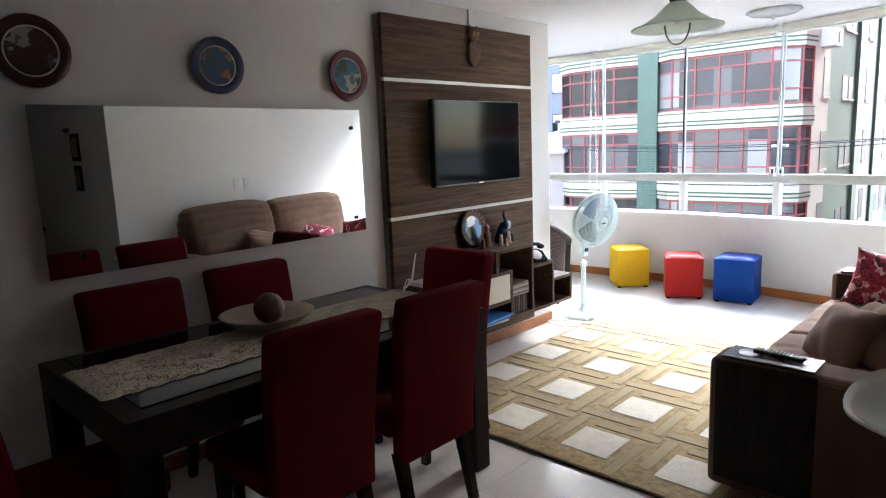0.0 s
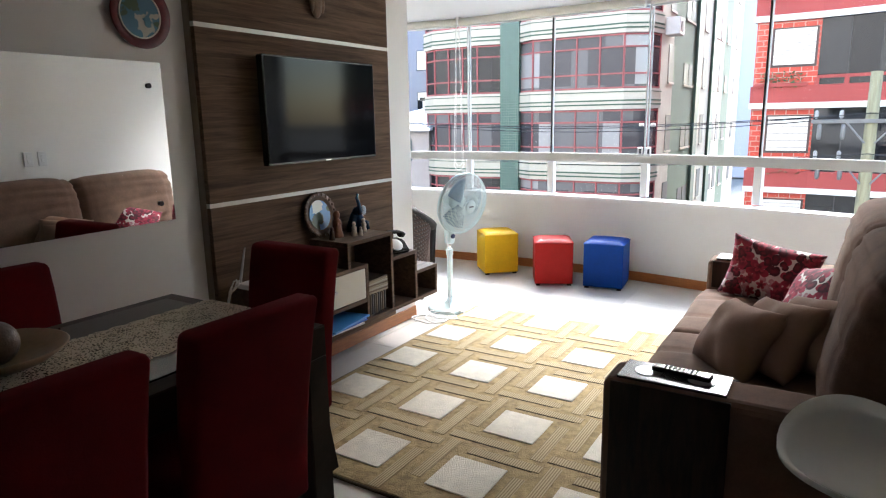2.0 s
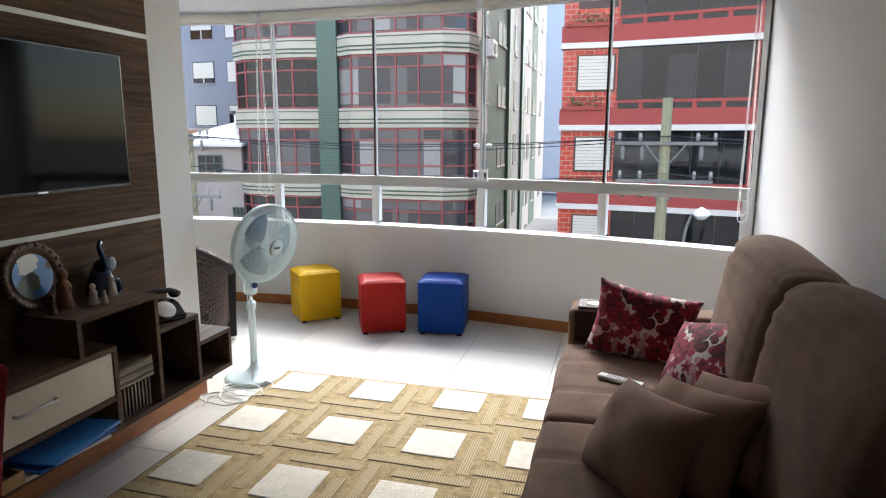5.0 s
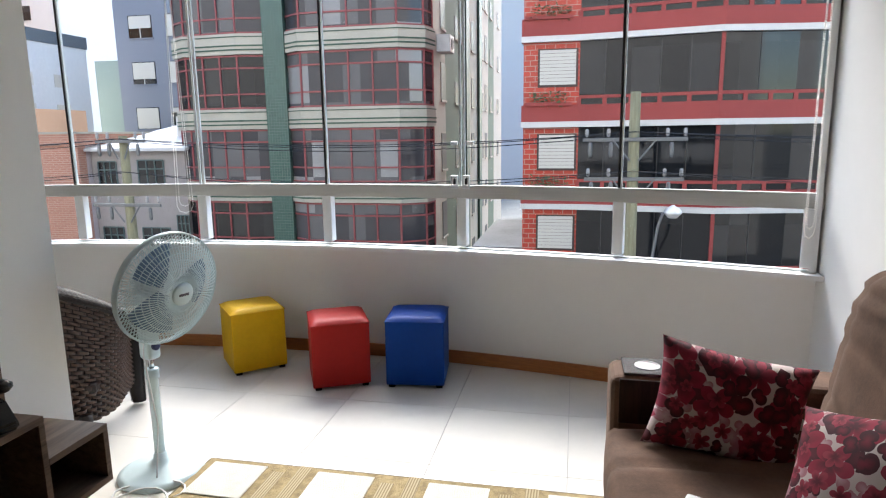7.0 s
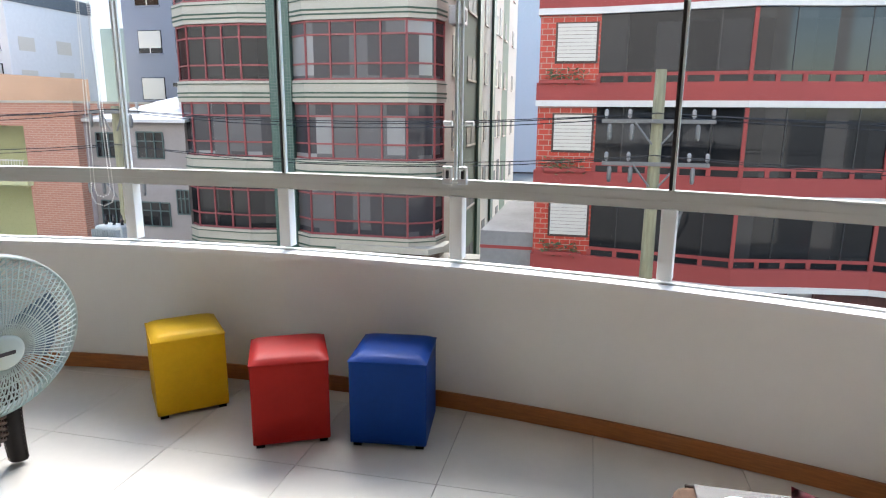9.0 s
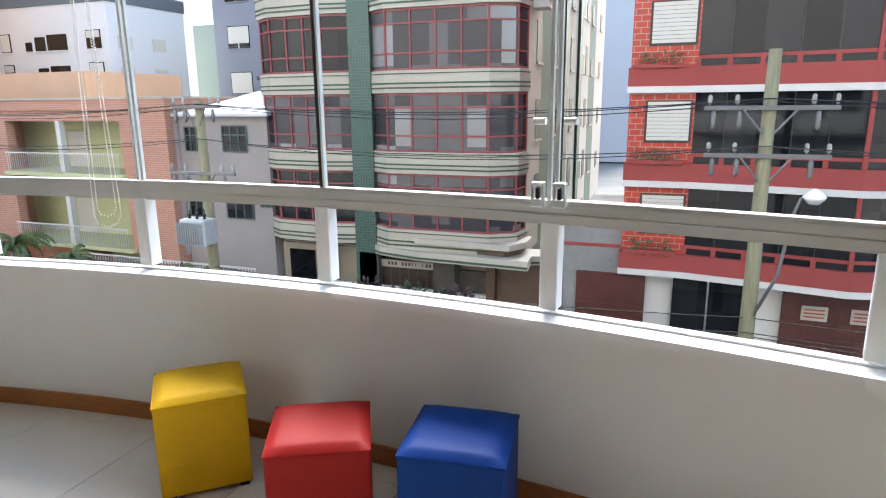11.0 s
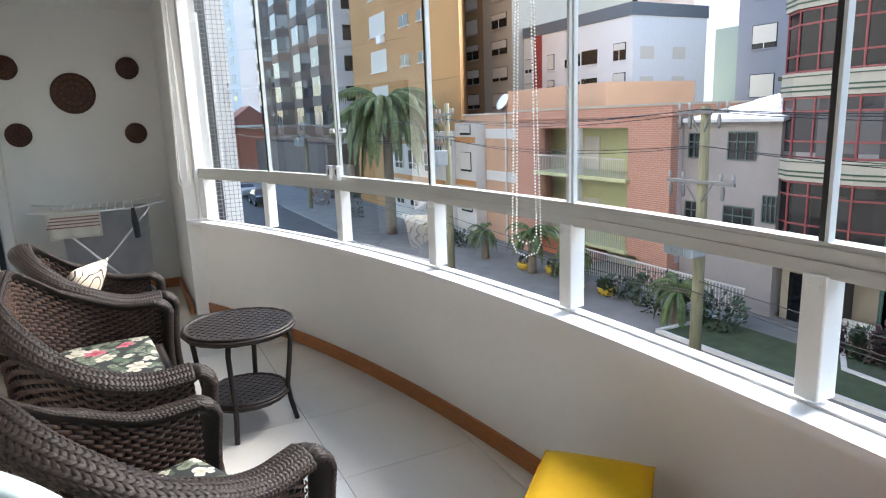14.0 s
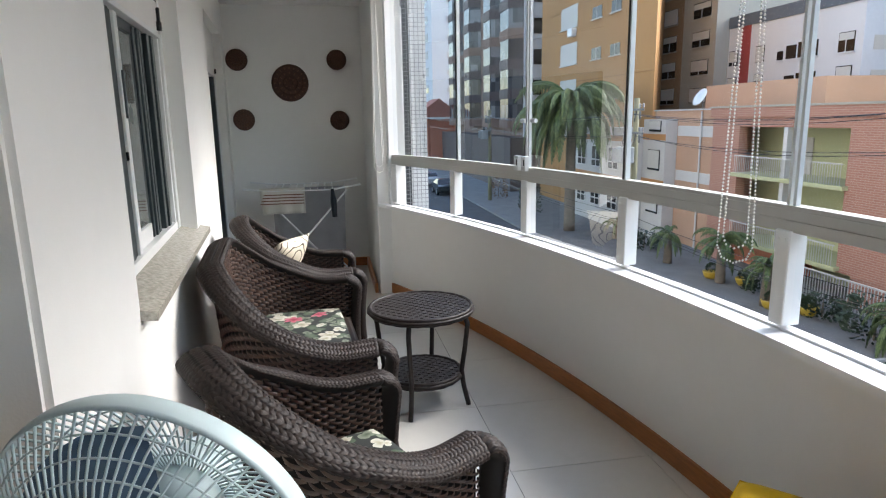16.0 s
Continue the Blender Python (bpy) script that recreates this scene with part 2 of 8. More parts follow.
# ---- glazing of the balcony ----
POSTX = [-7.02, -6.26, -5.46, -4.62, -3.756, -2.88, -1.99, -1.085, -0.195]
window = tagged(new("window_1"), "curved balcony glazing with white aluminium frames", "window", kind="structure")
bm = bm_new()
band(bm, RG - 0.016, RG + 0.03, RAIL - 0.078, RAIL)
band(bm, RG - 0.020, RG - 0.016, RAIL - 0.040, RAIL - 0.012)
band(bm, RG - 0.020, RG - 0.016, RAIL - 0.078, RAIL - 0.044)
soft_edges(part("rail", bm, mat("dull_grey_aluminium", (0.50, 0.50, 0.47), 0.5, var=0.03), window, "dull grey aluminium middle rail"))
bm = bm_new()
band(bm, RG - 0.012, RG + 0.02, SILL, SILL + 0.008)
soft_edges(part("bottom_rail", bm, ALU, window))
bm = bm_new()
band(bm, RG - 0.03, RG + 0.04, HC - 0.05, HC)
soft_edges(part("top_rail", bm, ALU, window))


def at_arc(x, z=0.0, r=RG):
    y = arc_at(r, x)
    return Matrix.Translation((x, y, z)) @ Matrix.Rotation(-math.asin((x - CX) / r), 4, 'Z')


for i, x in enumerate(POSTX):
    bm = bm_new()
    w = 0.03 if i not in (0, 8) else 0.035
    box(bm, -w, -0.03, SILL + 0.02, w, 0.035, RAIL - 0.073, 0.003, m=at_arc(x))
    for s in (-1, 1):
        cyl(bm, 0, 0, -0.032, -0.029, 0.004, seg=8, m=at_arc(x + s * 0.013, RAIL - 0.1) @ Matrix.Rotation(radians(90), 4, 'X') @ Matrix.Translation((0, 0, 0.062)))
    part("post", bm, ALU, window)
for a, b in zip(POSTX, POSTX[1:]):
    bm = bm_new()
    pa, pb = at_arc(a + 0.03), at_arc(b - 0.03)
    A, B = pa.translation, pb.translation
    vs = [bm.verts.new(v) for v in ((A.x, A.y, SILL + 0.02), (B.x, B.y, SILL + 0.02), (B.x, B.y, RAIL - 0.074), (A.x, A.y, RAIL - 0.074))]
    bm.faces.new(vs)
    g = part("pane", bm, GLASS, window, "clear lower glass pane")
    g.visible_shadow = False
# upper frameless sashes with black gaskets; two pairs meet at latches
SASH = [(-7.05, -6.22), (-6.22, -5.46), (-5.46, -4.64), (-4.64, -3.756), (-3.756, -2.88), (-2.88, -1.99), (-1.99, -1.085), (-1.085, -0.17)]
for a, b in SASH:
    bm = bm_new()
    A, B = at_arc(a).translation, at_arc(b).translation
    vs = [bm.verts.new(v) for v in ((A.x, A.y, RAIL), (B.x, B.y, RAIL), (B.x, B.y, HC - 0.05), (A.x, A.y, HC - 0.05))]
    bm.faces.new(vs)
    g = part("pane", bm, GLASS, window, "clear frameless upper glass sash")
    g.visible_shadow = False
GASK = mat("black_gasket", (0.012, 0.012, 0.014), 0.5)
STRIP = mat("clear_edge_strip", (0.62, 0.66, 0.66), 0.25)
for x in (-6.22, -4.64, -2.88, -1.085):
    bm = bm_new()
    box(bm, -0.011, -0.012, RAIL, 0.002, 0.012, HC - 0.05, m=at_arc(x))
    part("gasket", bm, GASK, window, "black rubber gasket")
    bm = bm_new()
    box(bm, 0.003, -0.012, RAIL, 0.012, 0.010, HC - 0.05, m=at_arc(x))
    part("edge_strip", bm, STRIP, window)
for x in (-5.46, -3.756, -1.99):
    for s in (-1, 1):
        bm = bm_new()
        box(bm, -0.006, -0.008, RAIL, 0.006, 0.008, HC - 0.05, m=at_arc(x + s * 0.012))
        part("edge_strip", bm, STRIP, window)
CHROME = mat("chrome", (0.75, 0.76, 0.78), 0.15, 1.0, var=0.02)
for x in (-5.46, -1.99):
    for s in (-1, 1):
        m = at_arc(x + s * 0.036, RAIL) @ Matrix.Diagonal((0.8, 1, 0.8, 1))
        bm = bm_new()
        for q in (-0.021, 0.021):
            box(bm, q - 0.005, -0.06, 0.0, q + 0.005, -0.03, 0.075, 0.004, 2, m=m)
        box(bm, -0.026, -0.06, 0.062, 0.026, -0.03, 0.078, 0.004, 2, m=m)
        box(bm, -0.026, -0.06, -0.022, 0.026, -0.035, 0.010, 0.003, 2, m=m)
        latch = part("latch", bm, mat("satin_steel", (0.62, 0.63, 0.63), 0.38, 0.7), window, "chrome sash latch")
        bm = bm_new()
        box(bm, -0.008, -0.055, 0.01, 0.008, -0.04, 0.055, 0.003, m=m)
        part("bolt", bm, GASK, latch)
        bm = bm_new()
        cyl(bm, 0, 0, -0.02, 0.02, 0.012, seg=14, m=at_arc(x + s * 0.05, RAIL + 0.25) @ Matrix.Rotation(radians(90), 4, 'Y'))
        part("sash_knob", bm, ALU, window)
bm = bm_new()
box(bm, -0.03, -0.04, SILL, 0.0, 0.04, HC, m=at_arc(-7.06))
part("end_frame", bm, ALU, window)
bm = bm_new()
box(bm, -0.005, -0.04, SILL, 0.025, 0.04, HC, m=at_arc(-0.182))
part("end_frame", bm, ALU, window)

# roller blind cassettes over the glazing with bead chains
BLIND = mat("cream_blind_fabric", (0.70, 0.67, 0.58), 0.8, var=0.05, scale=10, bump=0.1, bscale=300)
CHAIN = mat("white_bead_chain", (0.8, 0.79, 0.74), 0.4)


def blind(x0, x1, chain_x=None, chain_z=0.95):
    b = thing("roller_blind", pose(0, 0, 0), "cream fabric roller blind rolled up at the ceiling", "blind", "rolled blinds above the glazing")
    a, c = at_arc(x0, 0, RG - 0.13).translation, at_arc(x1, 0, RG - 0.13).translation
    bm = bm_new()
    tube(bm, [(a.x, a.y, HC - 0.045), (c.x, c.y, HC - 0.045)], 0.034, 14)
    part("roll", bm, BLIND, b, smooth=True)
    for q in (a, c):
        bm = bm_new()
        tube(bm, [q + Vector((0, 0, HC)), q + Vector((0, 0, HC - 0.085))], 0.012, 6)
        part("bracket", bm, ALU, b)
    bm = bm_new()
    tube(bm, [(a.x, a.y, HC - 0.085), (c.x, c.y, HC - 0.085)], 0.010, 8)
    part("bottom_bar", bm, ALU, b)
    if chain_x is not None:
        p = at_arc(chain_x, 0, RG - 0.14).translation
        loops = []
        for w, lift in ((0.05, 0.0), (0.034, 0.045)):
            pts = []
            for k in range(41):
                f = k / 40
                g = -1 if f < 0.45 else 1
                if 0.45 <= f <= 0.55:
                    th = math.pi * (f - 0.45) / 0.1
                    u, z = -w * math.cos(th), chain_z + lift + w * (1 - math.sin(th))
                else:
                    h = (f if g < 0 else 1 - f) / 0.45
                    u, z = g * w * (0.3 + 0.7 * h), HC - 0.05 - (HC - 0.05 - chain_z - lift - w) * h
                pts.append((p.x + 0.7 * u, p.y - 0.02 + 0.7 * u, z))
            loops.append(pts)
        rope = []
        for pts in loops:
            for p0, p1 in zip(pts, pts[1:]):
                p0, p1 = Vector(p0), Vector(p1)
                n = max(1, round((p1 - p0).length / 0.0105))
                rope += [p0.lerp(p1, i / n) for i in range(n)]
        me = bpy.data.meshes.new("bead_chain")
        vs, fs = [], []
        for q in rope:
            k0, r0 = len(vs), 0.0046
            vs += [q + Vector(d) * r0 for d in ((1, 0, 0), (0, 1, 0), (-1, 0, 0), (0, -1, 0), (0, 0, 1), (0, 0, -1))]
            for i in range(4):
                fs += [(k0 + i, k0 + (i + 1) % 4, k0 + 4), (k0 + (i + 1) % 4, k0 + i, k0 + 5)]
        me.from_pydata(vs, [], fs)
        for f in me.polygons:
            f.use_smooth = True
        me.materials.append(CHAIN)
        beads = new("bead_chain", me)
        beads.parent = b
        beads["label"] = "white bead pull chain"
        tagged(beads, "white bead pull chain", kind="stuff")
    return b


blind(-6.98, -5.5, -6.95, 1.0)
blind(-5.40, -3.82)
blind(-3.78, -2.02, -3.79, 0.955)
blind(-1.96, -0.22, -0.25, 0.93)

# ---- more materials ----


def wood(name, dark, light, rough=0.5, stretch=(8, 0.7, 14), scale=2.5, bump=0.15):
    if name in MATS:
        return MATS[name]
    m = bpy.data.materials.new(name)
    m.use_nodes = True
    nt = m.node_tree
    b = nt.nodes["Principled BSDF"]
    b.inputs["Roughness"].default_value = rough
    b.inputs["Specular IOR Level"].default_value = 0.14
    tc = nt.nodes.new("ShaderNodeTexCoord")
    mp = nt.nodes.new("ShaderNodeMapping")
    mp.inputs["Scale"].default_value = stretch
    nt.links.new(tc.outputs["Object"], mp.inputs[0])
    n1 = nt.nodes.new("ShaderNodeTexNoise")
    n1.inputs["Scale"].default_value = scale
    n1.inputs["Detail"].default_value = 8
    n1.inputs["Distortion"].default_value = 1.2
    nt.links.new(mp.outputs[0], n1.inputs["Vector"])
    n2 = nt.nodes.new("ShaderNodeTexNoise")
    n2.inputs["Scale"].default_value = scale * 7
    n2.inputs["Detail"].default_value = 4
    nt.links.new(mp.outputs[0], n2.inputs["Vector"])
    ad = nt.nodes.new("ShaderNodeMath")
    ad.operation = 'MULTIPLY_ADD'
    ad.inputs[1].default_value = 0.35
    nt.links.new(n2.outputs[0], ad.inputs[0])
    nt.links.new(n1.outputs[0], ad.inputs[2])
    rp = nt.nodes.new("ShaderNodeValToRGB")
    rp.color_ramp.elements[0].position = 0.45
    rp.color_ramp.elements[1].position = 0.85
    rp.color_ramp.elements[0].color = (*dark, 1)
    rp.color_ramp.elements[1].color = (*light, 1)
    nt.links.new(ad.outputs[0], rp.inputs[0])
    nt.links.new(rp.outputs[0], b.inputs["Base Color"])
    bp = nt.nodes.new("ShaderNodeBump")
    bp.inputs["Strength"].default_value = bump
    bp.inputs["Distance"].default_value = 0.004
    nt.links.new(ad.outputs[0], bp.inputs["Height"])
    nt.links.new(bp.outputs[0], b.inputs["Normal"])
    MATS[name] = m
    return m


def print_mat(name, ground, blots, scale=9.0, rough=0.8):
    """A printed flower fabric: petals of several colours over a ground colour."""
    m = bpy.data.materials.new(name)
    m.use_nodes = True
    nt = m.node_tree
    b = nt.nodes["Principled BSDF"]
    b.inputs["Roughness"].default_value = rough
    tc = nt.nodes.new("ShaderNodeTexCoord")
    col = None
    for k, (c, lo, hi, s) in enumerate(blots):
        nz = nt.nodes.new("ShaderNodeTexNoise")
        nz.inputs["Scale"].default_value = scale * 0.8
        nz.inputs["Detail"].default_value = 2
        mp = nt.nodes.new("ShaderNodeMapping")
        mp.inputs["Location"].default_value = (k * 3.1, k * 1.7, k * 2.3)
        nt.links.new(tc.outputs["Object"], mp.inputs[0])
        nt.links.new(mp.outputs[0], nz.inputs["Vector"])
        mixv = nt.nodes.new("ShaderNodeMixRGB")
        mixv.inputs[0].default_value = 0.12
        nt.links.new(mp.outputs[0], mixv.inputs[1])
        nt.links.new(nz.outputs["Color"], mixv.inputs[2])
        vo = nt.nodes.new("ShaderNodeTexVoronoi")
        vo.feature = 'SMOOTH_F1' if k % 2 else 'F1'
        vo.inputs["Scale"].default_value = scale * s
        nt.links.new(mixv.outputs[0], vo.inputs["Vector"])
        rp = nt.nodes.new("ShaderNodeValToRGB")
        rp.color_ramp.elements[0].position = lo
        rp.color_ramp.elements[1].position = hi
        rp.color_ramp.elements[0].color = (1, 1, 1, 1)
        rp.color_ramp.elements[1].color = (0, 0, 0, 1)
        nt.links.new(vo.outputs["Distance"], rp.inputs[0])
        mx = nt.nodes.new("ShaderNodeMixRGB")
        nt.links.new(rp.outputs[0], mx.inputs[0])
        if col is None:
            mx.inputs[1].default_value = (*ground, 1)
        else:
            nt.links.new(col, mx.inputs[1])
        mx.inputs[2].default_value = (*c, 1)
        col = mx.outputs[0]
    nt.links.new(col, b.inputs["Base Color"])
    MATS[name] = m
    return m


PANEL = wood("brown_wood_panel", (0.060, 0.036, 0.022), (0.165, 0.105, 0.066), 0.62)
UNITW = wood("brown_grey_laminate", (0.06, 0.038, 0.027), (0.15, 0.10, 0.07), 0.55)
DARKW = wood("dark_stained_wood", (0.010, 0.006, 0.005), (0.030, 0.016, 0.011), 0.35, (14, 2, 2))
RED = mat("red_velvet", (0.115, 0.003, 0.005), 0.9, spec=0.12, var=0.25, scale=7, bump=0.12, bscale=260)
SUEDE = mat("brown_suede", (0.125, 0.068, 0.042), 0.9, var=0.42, scale=9, bump=0.1, bscale=220)
SUEDE2 = mat("light_brown_suede", (0.28, 0.172, 0.125), 0.9, var=0.16, scale=6, bump=0.1, bscale=220)
for _m in (SUEDE, SUEDE2):
    _m.node_tree.nodes["Principled BSDF"].inputs["Sheen Weight"].default_value = 0.12
    _m.node_tree.nodes["Principled BSDF"].inputs["Sheen Tint"].default_value = (0.75, 0.58, 0.46, 1)
BLACK = mat("black_plastic", (0.012, 0.012, 0.013), 0.25, var=0.05)
GLOSSBLACK = mat("black_glass", (0.006, 0.006, 0.008), 0.07, var=0.02, spec=0.5)
WPLAS = mat("white_plastic", (0.75, 0.76, 0.76), 0.3, var=0.02)
CREAM = mat("cream_laminate", (0.66, 0.62, 0.52), 0.4, var=0.03)
STEEL = mat("brushed_steel", (0.55, 0.55, 0.56), 0.3, 1.0, var=0.05)
WOODM = DARKW


def flower_mat(name, ground, layers, rough=0.8):
    """A printed fabric: layers of five-petalled flowers or pointed leaves, scattered cell by cell over a ground colour.
    Each layer: scale, petals, size, outer colour, inner colour, share of the cells that carry one."""
    m = bpy.data.materials.new(name)
    m.use_nodes = True
    nt = m.node_tree
    b = nt.nodes["Principled BSDF"]
    b.inputs["Roughness"].default_value = rough
    tc = nt.nodes.new("ShaderNodeTexCoord")

    def calc(op, p, q=None, r=None):
        n = nt.nodes.new("ShaderNodeMath")
        n.operation = op
        for i, v in enumerate((p, q, r)):
            if v is None:
                continue
            if isinstance(v, (int, float)):
                n.inputs[i].default_value = v
            else:
                nt.links.new(v, n.inputs[i])
        return n.outputs[0]

    wob = nt.nodes.new("ShaderNodeTexNoise")
    wob.inputs["Scale"].default_value = 26
    nt.links.new(tc.outputs["Object"], wob.inputs["Vector"])
    col = None
    for k, (scale, petals, size, outer, inner, share) in enumerate(layers):
        mp = nt.nodes.new("ShaderNodeMapping")
        mp.inputs["Location"].default_value = (1.37 * k, 2.11 * k, 0)
        mp.inputs["Scale"].default_value = (scale, scale, 0)
        nt.links.new(tc.outputs["Object"], mp.inputs[0])
        vo = nt.nodes.new("ShaderNodeTexVoronoi")
        vo.voronoi_dimensions = '2D'
        vo.inputs["Scale"].default_value = 1.0
        vo.inputs["Randomness"].default_value = 0.85
        nt.links.new(mp.outputs[0], vo.inputs["Vector"])
        df = nt.nodes.new("ShaderNodeVectorMath")
        df.operation = 'SUBTRACT'
        nt.links.new(mp.outputs[0], df.inputs[0])
        nt.links.new(vo.outputs["Position"], df.inputs[1])
        se = nt.nodes.new("ShaderNodeSeparateXYZ")
        nt.links.new(df.outputs[0], se.inputs[0])
        rc = nt.nodes.new("ShaderNodeSeparateColor")
        nt.links.new(vo.outputs["Color"], rc.inputs[0])
        turn = calc('MULTIPLY_ADD', rc.outputs[0], 6.28, calc('ARCTAN2', se.outputs[1], se.outputs[0]))
        wave = calc('ABSOLUTE', calc('COSINE', calc('MULTIPLY', turn, petals / 2)))
        edge = calc('MULTIPLY_ADD', calc('POWER', wave, 0.6), 0.62, 0.38)
        edge = calc('MULTIPLY', edge, calc('MULTIPLY_ADD', rc.outputs[1], 0.5 * size, 0.7 * size))
        edge = calc('MULTIPLY_ADD', wob.outputs[0], 0.22 * size, calc('SUBTRACT', edge, 0.11 * size))
        rel = calc('DIVIDE', vo.outputs["Distance"], edge)
        on = calc('MULTIPLY', calc('LESS_THAN', rel, 1.0), calc('LESS_THAN', rc.outputs[2], share))
        shade = nt.nodes.new("ShaderNodeValToRGB")
        shade.color_ramp.elements[0].position = 0.12
        shade.color_ramp.elements[0].color = (*inner, 1)
        shade.color_ramp.elements[1].position = 0.8
        shade.color_ramp.elements[1].color = (*outer, 1)
        nt.links.new(calc('MULTIPLY_ADD', calc('SUBTRACT', wob.outputs[0], 0.5), 0.9, rel), shade.inputs[0])
        mx = nt.nodes.new("ShaderNodeMixRGB")
        nt.links.new(on, mx.inputs[0])
        if col is None:
            mx.inputs[1].default_value = (*ground, 1)
        else:
            nt.links.new(col, mx.inputs[1])
        nt.links.new(shade.outputs[0], mx.inputs[2])
        col = mx.outputs[0]
    nt.links.new(col, b.inputs["Base Color"])
    weave = nt.nodes.new("ShaderNodeTexNoise")
    weave.inputs["Scale"].default_value = 420
    nt.links.new(tc.outputs["Object"], weave.inputs["Vector"])
    bp = nt.nodes.new("ShaderNodeBump")
    bp.inputs["Strength"].default_value = 0.15
    bp.inputs["Distance"].default_value = 0.002
    nt.links.new(weave.outputs[0], bp.inputs["Height"])
    nt.links.new(bp.outputs[0], b.inputs["Normal"])
    MATS[name] = m
    return m


PINKF = flower_mat("pink_flower_print", (0.66, 0.55, 0.53), [(18, 3, 0.55, (0.44, 0.18, 0.21), (0.58, 0.36, 0.38), 0.7), (13, 2, 0.55, (0.07, 0.006, 0.015), (0.13, 0.015, 0.03), 0.75), (8.5, 5, 0.60, (0.32, 0.014, 0.045), (0.08, 0.004, 0.016), 0.8), (18, 2, 0.5, (0.06, 0.005, 0.014), (0.20, 0.01, 0.03), 0.5), (15, 5, 0.40, (0.36, 0.03, 0.06), (0.12, 0.006, 0.02), 0.4)])
JUNGLEF = flower_mat("dark_flower_print", (0.014, 0.017, 0.015), [(13, 2, 0.50, (0.05, 0.075, 0.045), (0.09, 0.115, 0.075), 0.55), (17, 2, 0.46, (0.17, 0.19, 0.14), (0.05, 0.07, 0.04), 0.5), (8.5, 5, 0.56, (0.46, 0.43, 0.35), (0.22, 0.21, 0.14), 0.32), (15, 3, 0.44, (0.48, 0.46, 0.39), (0.30, 0.28, 0.20), 0.3), (7.5, 6, 0.48, (0.42, 0.10, 0.14), (0.22, 0.02, 0.04), 0.2)])

# ---- television wall ----
pan = thing("wall_panel", pose(0, 0, 0), "brown wood-grain panel with pale strips behind the television", "wall panel")
PY0, PY1 = 3.14, 4.62
for z0, z1 in ((0.12, 1.055), (1.077, 1.895), (1.917, 2.285)):
    bm = bm_new()
    box(bm, XW + 0.042, PY0 + 0.004, z0, -3.13, PY1, z1, 0.0015)
    part("board", bm, PANEL, pan)
for z in (1.066, 1.906):
    bm = bm_new()
    box(bm, XW + 0.042, PY0 + 0.004, z - 0.0105, -3.133, PY1, z + 0.0105)
    part("strip", bm, mat("pale_aluminium", (0.60, 0.58, 0.53), 0.35, 0.3, var=0.03), pan, "pale aluminium strip")
bm = bm_new()
box(bm, XW, PY0, 0.12, XW + 0.041, PY1 - 0.006, 2.28)
part("backing", bm, mat("greige_edge", (0.25, 0.20, 0.155), 0.5), pan)

tv = thing("television", pose(-3.03, 3.888, 1.515), "black flat television, switched off, on the wood panel", "television")
bm = bm_new()
box(bm, -0.045, -0.443, -0.276, 0, 0.443, 0.276, 0.006, 2)
part("housing", bm, BLACK, tv)
bm = bm_new()
box(bm, 0.0005, -0.433, -0.262, 0.0025, 0.433, 0.266)
part("screen", bm, mat("matt_black_screen", (0.004, 0.005, 0.007), 0.07, var=0.1, spec=0.07), tv, "dark glossy switched-off screen")
bm = bm_new()
box(bm, 0.0006, -0.02, -0.272, 0.003, 0.02, -0.266)
part("badge", bm, STEEL, tv)
bm = bm_new()
box(bm, -0.099, -0.12, -0.12, -0.0455, 0.12, 0.12, 0.004)
part("wall_mount", bm, BLACK, tv)

# carved owl plaque
owl = thing("owl_ornament", pose(-3.126, 3.95, 2.14), "carved brown wooden owl hung on the panel", "ornament")
OWLM = mat("carved_brown_wood", (0.15, 0.085, 0.045), 0.6, var=0.5, scale=30, bump=0.4, bscale=90)
bm = bm_new()
ball(bm, 0.012, 0, -0.03, 0.052, 0.5, 0.85, 1.75)
ball(bm, 0.016, 0, 0.085, 0.048, 0.5, 0.95, 0.95)
for s in (-1, 1):
    ball(bm, 0.014, s * 0.035, 0.125, 0.015, 0.6, 0.7, 1.5, 8, 6)
    ball(bm, 0.02, s * 0.042, -0.03, 0.03, 0.4, 0.5, 2.2, 8, 6)
part("body", bm, OWLM, owl, smooth=True)
for s in (-1, 1):
    bm = bm_new()
    ball(bm, 0.036, s * 0.021, 0.092, 0.014, 0.6, 1, 1, 10, 6)
    part("eye", bm, mat("pale_straw", (0.35, 0.24, 0.11), 0.6), owl, smooth=True)

# mirror on studs
mir = thing("mirror", Matrix.Translation((-3.170, 2.145, 1.375)) @ Matrix.Rotation(radians(1.55), 4, 'Z'), "wide frameless wall mirror on dark metal studs", "mirror")
bm = bm_new()
box(bm, -0.004, -0.851, -0.353, 0, 0.851, 0.353, 0.001)
MIR = bpy.data.materials.new("mirror_silver")
MIR.use_nodes = True
_b = MIR.node_tree.nodes["Principled BSDF"]
_b.inputs["Metallic"].default_value = 1.0
_b.inputs["Roughness"].default_value = 0.008
_b.inputs["Base Color"].default_value = (0.86, 0.88, 0.87, 1)
part("glass", bm, MIR, mir)
for y in (-0.72, 0.78):
    for z in (-0.27, 0.25):
        bm = bm_new()
        cyl(bm, 0, 0, -0.02, 0.008, 0.011, seg=14, m=Matrix.Translation((0, y, z)) @ Matrix.Rotation(radians(90), 4, 'Y'))
        part("stud", bm, mat("dark_metal", (0.05, 0.05, 0.055), 0.3, 0.9), mir, smooth=False)


